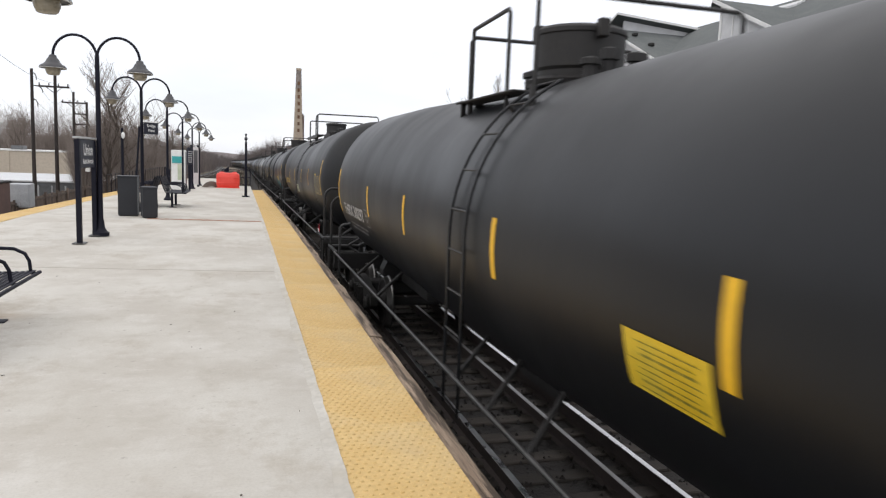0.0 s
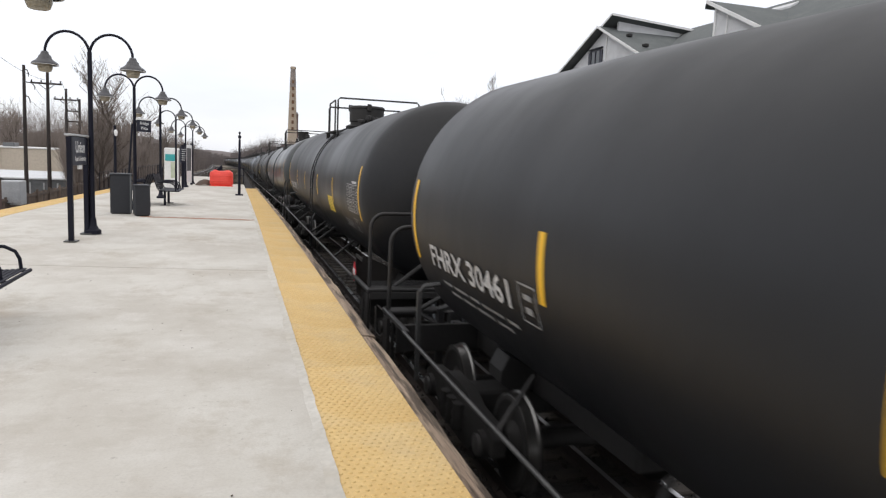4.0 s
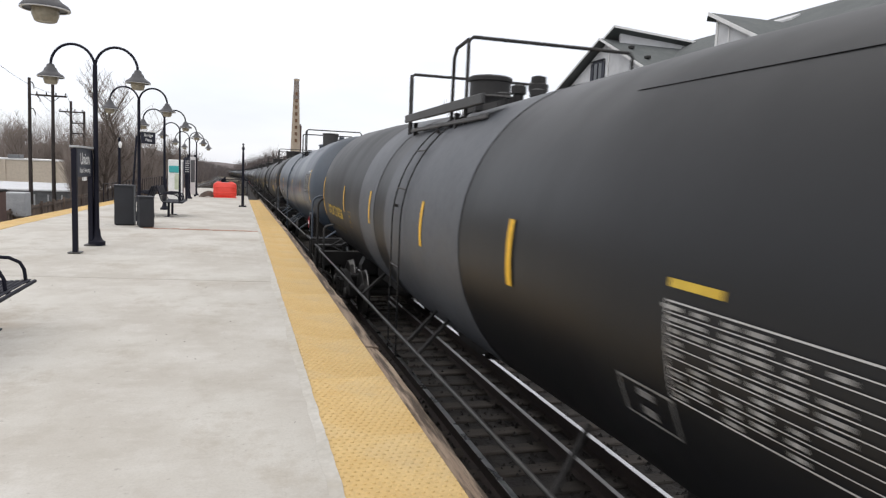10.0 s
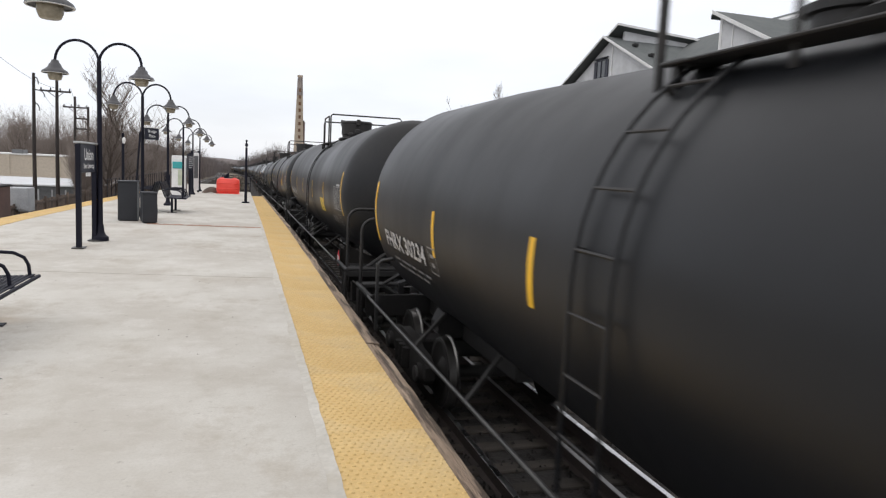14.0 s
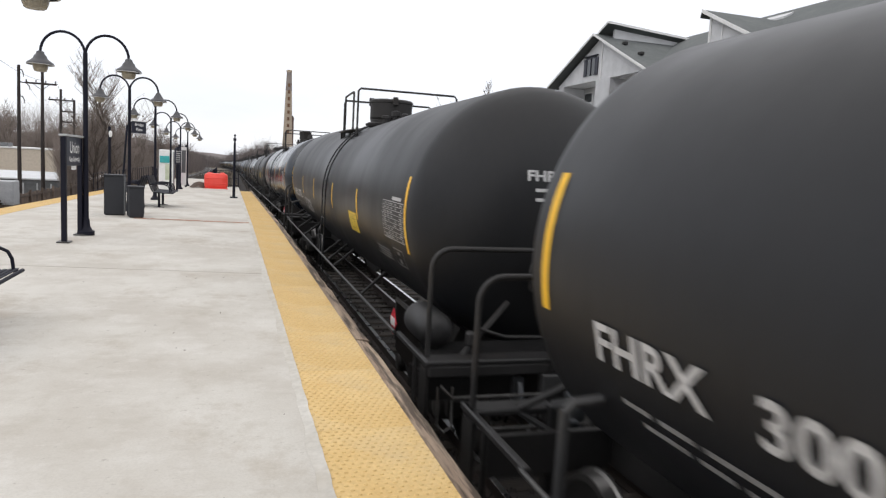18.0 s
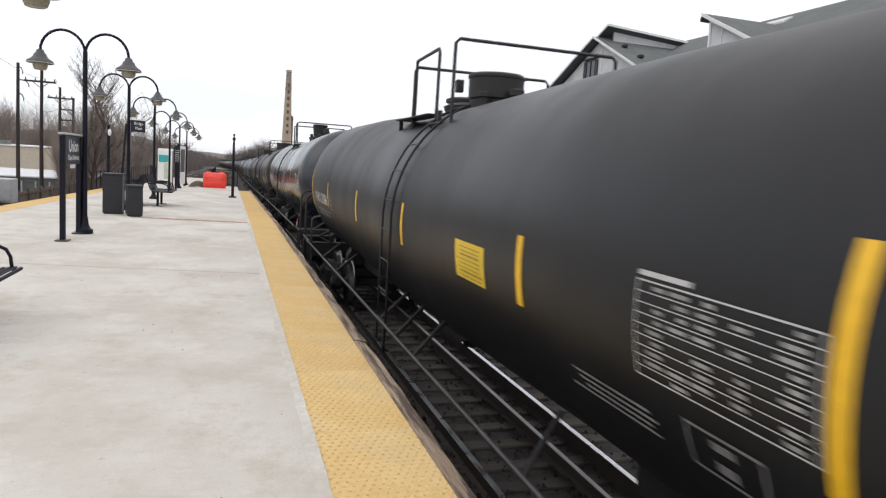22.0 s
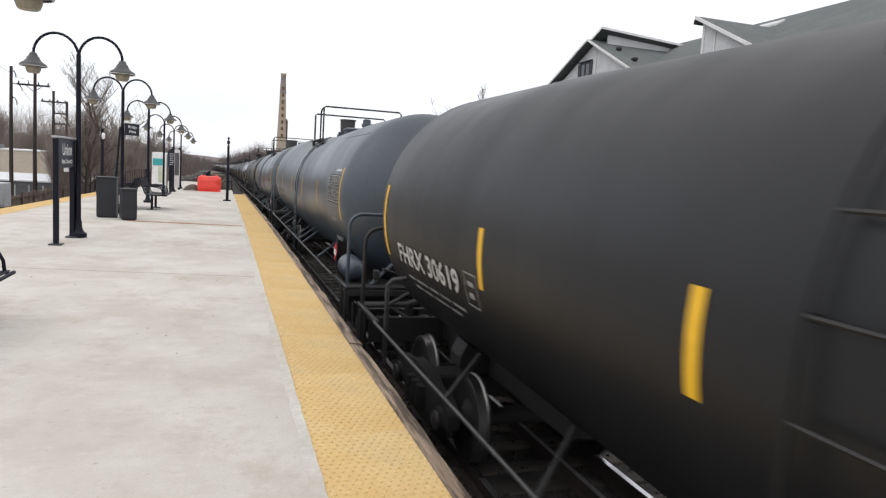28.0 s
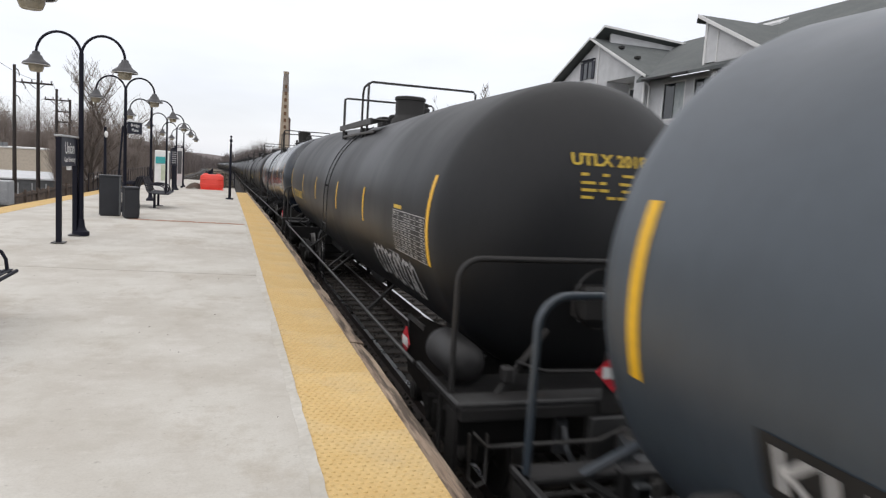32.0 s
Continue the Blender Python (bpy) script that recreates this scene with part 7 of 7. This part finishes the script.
# dense stems of the woods
def thicket(n, place, hmin, hmax, r, seed):
    rg = random.Random(seed)
    g = Geo()
    for _ in range(n):
        x, y, z = place(rg)
        x, z = x + bend(y), z + dip(y)
        h = rg.uniform(hmin, hmax)
        lean = (rg.uniform(-0.25, 0.25) * h, rg.uniform(-0.25, 0.25) * h)
        a = rg.uniform(0, 6.3)
        p0, p1, p2 = (x, y, z), (x + lean[0] * 0.4, y + lean[1] * 0.4, z + h * 0.55), (x + lean[0], y + lean[1], z + h)
        g.add([(p0[0] + r * math.cos(a + q), p0[1] + r * math.sin(a + q), p0[2]) for q in (0, 2.1, 4.2)] + [(p1[0] + r * 0.6 * math.cos(a + q), p1[1] + r * 0.6 * math.sin(a + q), p1[2]) for q in (0, 2.1, 4.2)] + [p2],
              [(0, 1, 4, 3), (1, 2, 5, 4), (2, 0, 3, 5), (3, 4, 6), (4, 5, 6), (5, 3, 6)])
        for s in range(3):
            f, b = rg.uniform(0.35, 0.8), rg.uniform(0, 6.3)
            q0 = (x + lean[0] * f, y + lean[1] * f, z + h * f)
            ln = h * rg.uniform(0.18, 0.35)
            q1 = (q0[0] + ln * 0.6 * math.cos(b), q0[1] + ln * 0.6 * math.sin(b), q0[2] + ln * 0.8)
            w_ = r * 0.5
            g.add([(q0[0] - w_, q0[1], q0[2]), (q0[0] + w_, q0[1], q0[2]), (q0[0], q0[1] + w_, q0[2] + w_), q1], [(0, 1, 3), (1, 2, 3), (2, 0, 3)])
    return g


def along_left(rg):
    y = 58 + 330 * rg.random() ** 1.5
    x = -11.4 - min(abs(rg.gauss(0, 1)) * (3 + 0.03 * y), 0.205 * y - 11.5 if y < 150 else 60)
    return (x, y, -2.8)


tagged(part("undergrowth", thicket(6500, along_left, 2.4, 7.0, 0.03, 5), M["twig"]), "dense leafless brown undergrowth along the line", "undergrowth", kind="stuff")
tagged(part("far_woods", thicket(5200, lambda rg: (rg.uniform(-150, -14), rg.uniform(170, 520), -4), 6, 13, 0.09, 6), M["twig_far"]), "distant leafless brown woods", "woods", kind="stuff")
tagged(part("far_woods", thicket(5600, lambda rg: (9 + 110 * rg.random() ** 1.5, rg.uniform(230, 560), -2), 7, 14, 0.1, 7), M["twig_far"]), "distant leafless woods on a rise", "woods", kind="stuff")
tagged(part("end_brush", thicket(2600, lambda rg: (rg.uniform(-6.0, 1.0), 73 + 170 * rg.random() ** 1.4, -1.8), 0.5, 1.7, 0.014, 18), M["brush_dark"]), "dark leafless scrub beyond the platform end", "scrub", kind="stuff")
tagged(part("far_woods", thicket(3800, lambda rg: (rg.uniform(-30, -9.8), rg.uniform(150, 560), -2.5), 4, 9, 0.06, 19), M["twig_far"]), "leafless woods closing the view along the line", "woods", kind="stuff")
tagged(part("far_woods", thicket(2600, lambda rg: (rg.choice((rg.uniform(-70, 0.8), rg.uniform(6, 60))), rg.uniform(440, 600), -3), 6, 11, 0.09, 23), M["twig_far"]), "distant leafless woods where the line bends away", "woods", kind="stuff")
tagged(part("dry_brush", thicket(2200, lambda rg: (rg.uniform(-11.0, -9.6), rg.uniform(30, 150), -1.8), 0.3, 1.1, 0.012, 8), M["brush"]), "dry brown brush beside the second track", "brush", kind="stuff")
tagged(part("tan_hedge", thicket(1500, lambda rg: (rg.uniform(13.2, 14.8), rg.uniform(-4, 16), -1.74), 0.9, 2.3, 0.02, 29), M["hedge"]), "tan hedge of dead leaves beyond the verge", "hedge", kind="stuff")
tagged(part("verge_brush", thicket(500, lambda rg: (rg.uniform(9.0, 11.5), rg.uniform(4, 14), -1.72), 0.3, 1.3, 0.012, 9), M["brush"]), "dry brown brush on the verge", "brush", kind="stuff")
tagged(part("far_woods", thicket(4600, lambda rg: (rg.uniform(-80, -19), rg.uniform(132, 172), -4), 7.5, 16.5, 0.036, 41), M["twig"]), "dense leafless grey-brown woods behind the low building", "woods", kind="stuff")
# wooded banks that close the view
def bank(name, label, y, crest):
    """A rough ridge across the view; crest gives (x, z) along its top."""
    rg, g = random.Random(name + str(y)), Geo()
    pts = []
    for (xa, za), (xb, zb) in zip(crest, crest[1:]):
        for k in range(12):
            pts.append((xa + (xb - xa) * k / 12, za + (zb - za) * k / 12))
    pts.append(crest[-1])
    for x, z in pts:
        j = rg.uniform(-0.5, 0.5)
        base = -2.2 + dip(y)
        g.v += [(x, y - 14, base - 1), (x + j, y - 8 + 2 * j, base + (z - base) * 0.6 + j), (x, y, base + (z - base) * 0.86 + rg.uniform(-0.45, 0.3)), (x, y + 12, base - 1)]
    g.f = [(i * 4 + k, i * 4 + k + 1, (i + 1) * 4 + k + 1, (i + 1) * 4 + k) for i in range(len(pts) - 1) for k in range(3)]
    # bare trees that stand along the crest
    def on_crest(rg_):
        i = rg_.randrange(len(pts) - 1)
        u, d = rg_.random(), rg_.random()
        x, z = (pts[i][k] + (pts[i + 1][k] - pts[i][k]) * u for k in (0, 1))
        yy = y - 1 - 10 * d
        base = -2.2 + dip(y)
        return x - bend(yy), yy, base + (z - base) * (0.78 - 0.45 * d) - dip(yy)
    tagged(part("far_woods", thicket(2200, on_crest, 1.2, 3.4, 0.07, int(y)), M["twig_far"]), "leafless grey-brown trees along a distant bank", "woods", kind="stuff")
    return tagged(part(name, g, M["wood_bank"], smooth=25), label, "wooded bank", kind="structure")


bank("wooded_bank", "distant grey-brown wooded bank behind the train", 352, [(4.6, -3), (6, 2.5), (9, 6.0), (13, 7.2), (18, 7.9), (24, 7.4), (34, 7.6), (60, 8.4), (110, 9)])
bank("wooded_bank", "distant grey wooded bank falling towards the line", 520, [(-180, 9), (-130, 8.2), (-80, 9), (-50, 8), (-36, 6.6), (-26, 4.4), (-14.4, 1.6), (-6.6, -1.2), (-2.5, -3.8), (8, -6)])
# rolling ground behind the woods
hill = Geo()
for i in range(41):
    x = -420 + 21 * i
    h = 9 + 4 * math.sin(i * 0.55) + 2 * math.sin(i * 1.7) - (6 * math.exp(-((x - 0) / 60) ** 2))
    hill.v += [(x, 620, -5), (x, 680, h), (x, 760, h + 2), (x, 900, -5)]
hill.f = [(i * 4 + k, i * 4 + k + 1, (i + 1) * 4 + k + 1, (i + 1) * 4 + k) for i in range(40) for k in range(3)]
tagged(part("far_hill", hill, M["twig_far"], smooth=60), "low distant wooded hill", "hill", kind="structure")

# ================= buildings, poles and fence across the second track =================
bh = empty("low_building", pose(0, 0, 0))
part("wall", Geo().box(-60, 100, -4, -21.5, 128, 1.05, 0.05), M["beige"], bh)
part("parapet", Geo().box(-60.1, 99.9, 1.05, -21.4, 128.1, 1.22), M["trim"], bh)
part("roof_unit", Geo().box(-29.6, 104, 1.22, -28.2, 106, 1.75, 0.05), M["bin_grey"], bh)
for k in range(7):
    part("pilaster", Geo().box(-58 + 5.8 * k, 99.88, -4, -57.7 + 5.8 * k, 100, 1.05), M["beige"], bh)
tagged(bh, "long low beige windowless commercial building", "building")
lb = empty("flat_roofed_shed", pose(0, 0, 0))
part("wall", Geo().box(-34, 66, -4, -12.8, 84, -1.35), M["bin_grey"], lb)
part("roof", Geo().box(-34.2, 65.8, -1.35, -12.6, 84.2, -1.2, 0.03), M["roof_white"], lb, "pale flat roof")
for k in range(9):
    part("pale_post", Geo().box(-21.0 + 1.05 * k, 65.3, -4, -20.9 + 1.05 * k, 65.42, -1.6), M["cabinet_pale"], lb)
tagged(lb, "low shed with a pale flat roof", "shed")


def utility_pole(x, y, z0, z1, arms, label="dark weathered wooden utility pole with crossarms"):
    ob = empty("utility_pole", pose(x, y, 0))
    part("pole", Geo().tube([(0, 0, z0), (0, 0, (z0 + z1) / 2), (0.04, 0, z1)], 0.165, 8, 0.11), M["pole_wood"], ob, smooth=50)
    for za, a, b in arms:
        ar = part("crossarm", Geo().box(a, -0.16, za - 0.07, b, -0.04, za + 0.07, 0.01), M["pole_wood"], ob)
        for k in range(4):
            xx = a + 0.1 + (b - a - 0.2) * k / 3
            part("insulator", Geo().lathe([(0.03, za + 0.07), (0.06, za + 0.12), (0.04, za + 0.2), (0.05, za + 0.26)], 6, "z", (xx, -0.1, 0)), M["steel_worn"], ar)
        part("brace", Geo().tube([(a * 0.5, -0.1, za - 0.05), (0, -0.05, za - 0.5)], 0.025, 4), M["steel_dark"], ob)
        part("brace", Geo().tube([(b * 0.5, -0.1, za - 0.05), (0, -0.05, za - 0.5)], 0.025, 4), M["steel_dark"], ob)
    return tagged(ob, label, "utility pole", "utility poles along the line")


hook_pole = utility_pole(-15.62, 60, -3.5, 7.6, (), "dark weathered wooden pole with insulator hooks")
for zz, out in ((7.3, 0.35), (6.35, 0.75), (5.3, 0.4)):
    part("hook", Geo().tube([(0, 0, zz), (out * 0.7, 0, zz - 0.05), (out, 0, zz - 0.3), (out, 0, zz - 0.55)], 0.05, 6, 0.03), M["pole_wood"], hook_pole)
utility_pole(-14.13, 60.5, -3.5, 7.6, ((6.35, -1.15, 1.05),))
utility_pole(-15.9, 75, -3.6, 7.1, ((6.05, -1.0, 1.15),))
utility_pole(-14.78, 75.2, -3.6, 6.2, ((5.0, -1.1, 0.1), (4.0, -1.1, 0.3)))
for (xa, ya, za), (xb, yb, zb) in (((-15.2, 60.4, 6.6), (-16.8, 75, 6.3)), ((-13.1, 60.4, 6.6), (-14.8, 75, 6.3)), ((-16.8, 75, 6.3), (-19.5, 122, 6.8)), ((-15.5, 60, 5.4), (-15.9, 75, 5.2)),
                                   ((-14.2, 60.4, 6.6), (-9.0, 18, 7.4))):
    pts = [(xa + (xb - xa) * i / 10, ya + (yb - ya) * i / 10, za + (zb - za) * i / 10 - 0.9 * 4 * (i / 10) * (1 - i / 10)) for i in range(11)]
    tagged(part("overhead_wire", Geo().tube(pts, 0.012, 4), M["steel_dark"]), "thin dark overhead wire between poles", "wire", "wires between the poles")

# wooden fence along the second track
fence = empty("board_fence", pose(0, 0, 0))
rng = random.Random(31)
for k in range(150):
    y = 34 + 0.32 * k
    h = rng.uniform(-0.05, 0.05)
    part("board", Geo().box(-10.47, y, -3.0, -10.43, y + 0.27, -0.95 + h), M["fence_wood"], fence)
for k in range(20):
    part("post", Geo().box(-10.43, 34 + 2.5 * k, -3.0, -10.32, 34.12 + 2.5 * k, -0.8), M["fence_wood"], fence)
part("rail", Geo().box(-10.43, 34, -1.15, -10.38, 82, -1.05), M["fence_wood"], fence)
tagged(fence, "weathered brown board fence beside the second track", "fence")
bx = empty("relay_cabinet", pose(-10.35, 37.0, -1.6))
part("body", Geo().box(-0.42, -0.5, 0.3, 0.5, 0.5, 1.45, 0.03), M["cabinet_pale"], bx)
for sx in (-0.4, 0.4):
    for sy in (-0.4, 0.4):
        part("leg", Geo().box(sx - 0.04, sy - 0.04, -0.5, sx + 0.04, sy + 0.04, 0.5), M["steel_worn"], bx)
part("door", Geo().box(-0.37, -0.52, 0.4, 0.45, -0.5, 1.4, 0.01), M["cabinet_pale"], bx)
tagged(bx, "grey metal trackside cabinet on four legs", "cabinet")
rb = empty("rusty_container", pose(-10.85, 33.9, -1.6))
part("body", Geo().box(-0.7, -0.9, 0.2, 0.7, 0.9, 1.6, 0.03), M["brick_dark"], rb)
part("lid", Geo().box(-0.75, -0.95, 1.6, 0.75, 0.95, 1.68, 0.02), M["steel_dark"], rb)
part("plinth", Geo().box(-0.6, -0.8, -0.4, 0.6, 0.8, 0.2), M["concrete"], rb)
tagged(rb, "dark rust-red metal trackside box", "cabinet")
# dark handrail across the second track
railing("railing", -9.6, 55, -9.6, 110, 2.75, -2.95, "long dark railing beside the second track")

# ================= chimney =================
ch = empty("brick_chimney", pose(24.7, 330, -2))
part("shaft", Geo().lathe([(2.8, -4), (2.3, 8), (1.15, 43.2), (1.3, 43.4), (1.3, 44.2), (1.05, 44.3)], 12), M["brick_pale"], ch, "tapered buff brick stack", 40)
for k in range(8):
    z = 37.4 - 3.05 * k
    r = 1.15 + (43.2 - z) * (1.15 / 35.2)
    part("letter_block", Geo().box(-0.5, -r - 0.12, z - 0.75, 0.5, -r + 0.35, z + 0.75), M["brick_print"], ch, "dark brick patch")
part("sooty_top", Geo().lathe([(1.16 + 0.0327 * 8.2 + 0.02, 35.0), (1.17, 43.15)], 12, caps=False), M["soot_brick"], ch, "sooty grey upper brickwork", 40)
tagged(ch, "tall tapered buff brick chimney with dark brick patches", "chimney")
st2 = empty("dark_stack", pose(26.9, 334, -2))
part("shaft", Geo().lathe([(0.9, -4), (0.8, 22), (0.85, 22.2), (0.85, 23.2), (0.7, 23.3)], 12), M["brick_dark"], st2, smooth=40)
part("cap", Geo().lathe([(0.5, 23.3), (0.5, 23.8), (0.3, 24.0)], 10), M["steel_dark"], st2, smooth=40)
tagged(st2, "short dark brick stack beside the chimney", "chimney")
fb = empty("far_works", pose(0, 0, 0))
part("block", Geo().box(21, 322, -6, 40, 350, 6.6), M["brick_dark"], fb)
part("roof", Geo().box(20.8, 321.8, 6.6, 40.2, 350.2, 7.0), M["steel_dark"], fb)
tagged(fb, "dark brick works building below the chimney", "building")


# ================= what moves =================
def motions():
    times = [0, 2, 4, 6, 8, 10, 12, 14, 16, 18, 20, 22, 24, 26, 28, 30, 32]
    for n, car in enumerate(train):
        walk(car, [(t, on_line(lead(n, t))) for t in times])
    # wheels roll without slipping; all turn alike, so the pairs share their keys
    sets = [w for car in train for tr in car.children if tr.name.startswith("truck") for w in tr.children if w.name.startswith("wheelset")]
    for side in (-1, 1):
        group = [w for w in sets if w.location.y * side > 0]
        rows = []
        for k in range(0, 32 * FPS + 1):
            t = k / FPS
            spin = (lead(0, t) - lead(0, 0)) / 0.457
            rows.append((t, Matrix.Translation((0, side * 0.88, 0.457)) @ Matrix.Rotation(-spin, 4, "X")))
        walk(group[0], rows)
        keys = group[0].animation_data
        for w in group[1:]:
            w.rotation_mode = "QUATERNION"
            w.animation_data_create()
            w.animation_data.action = keys.action
            w.animation_data.action_slot = keys.action_slot


motions()
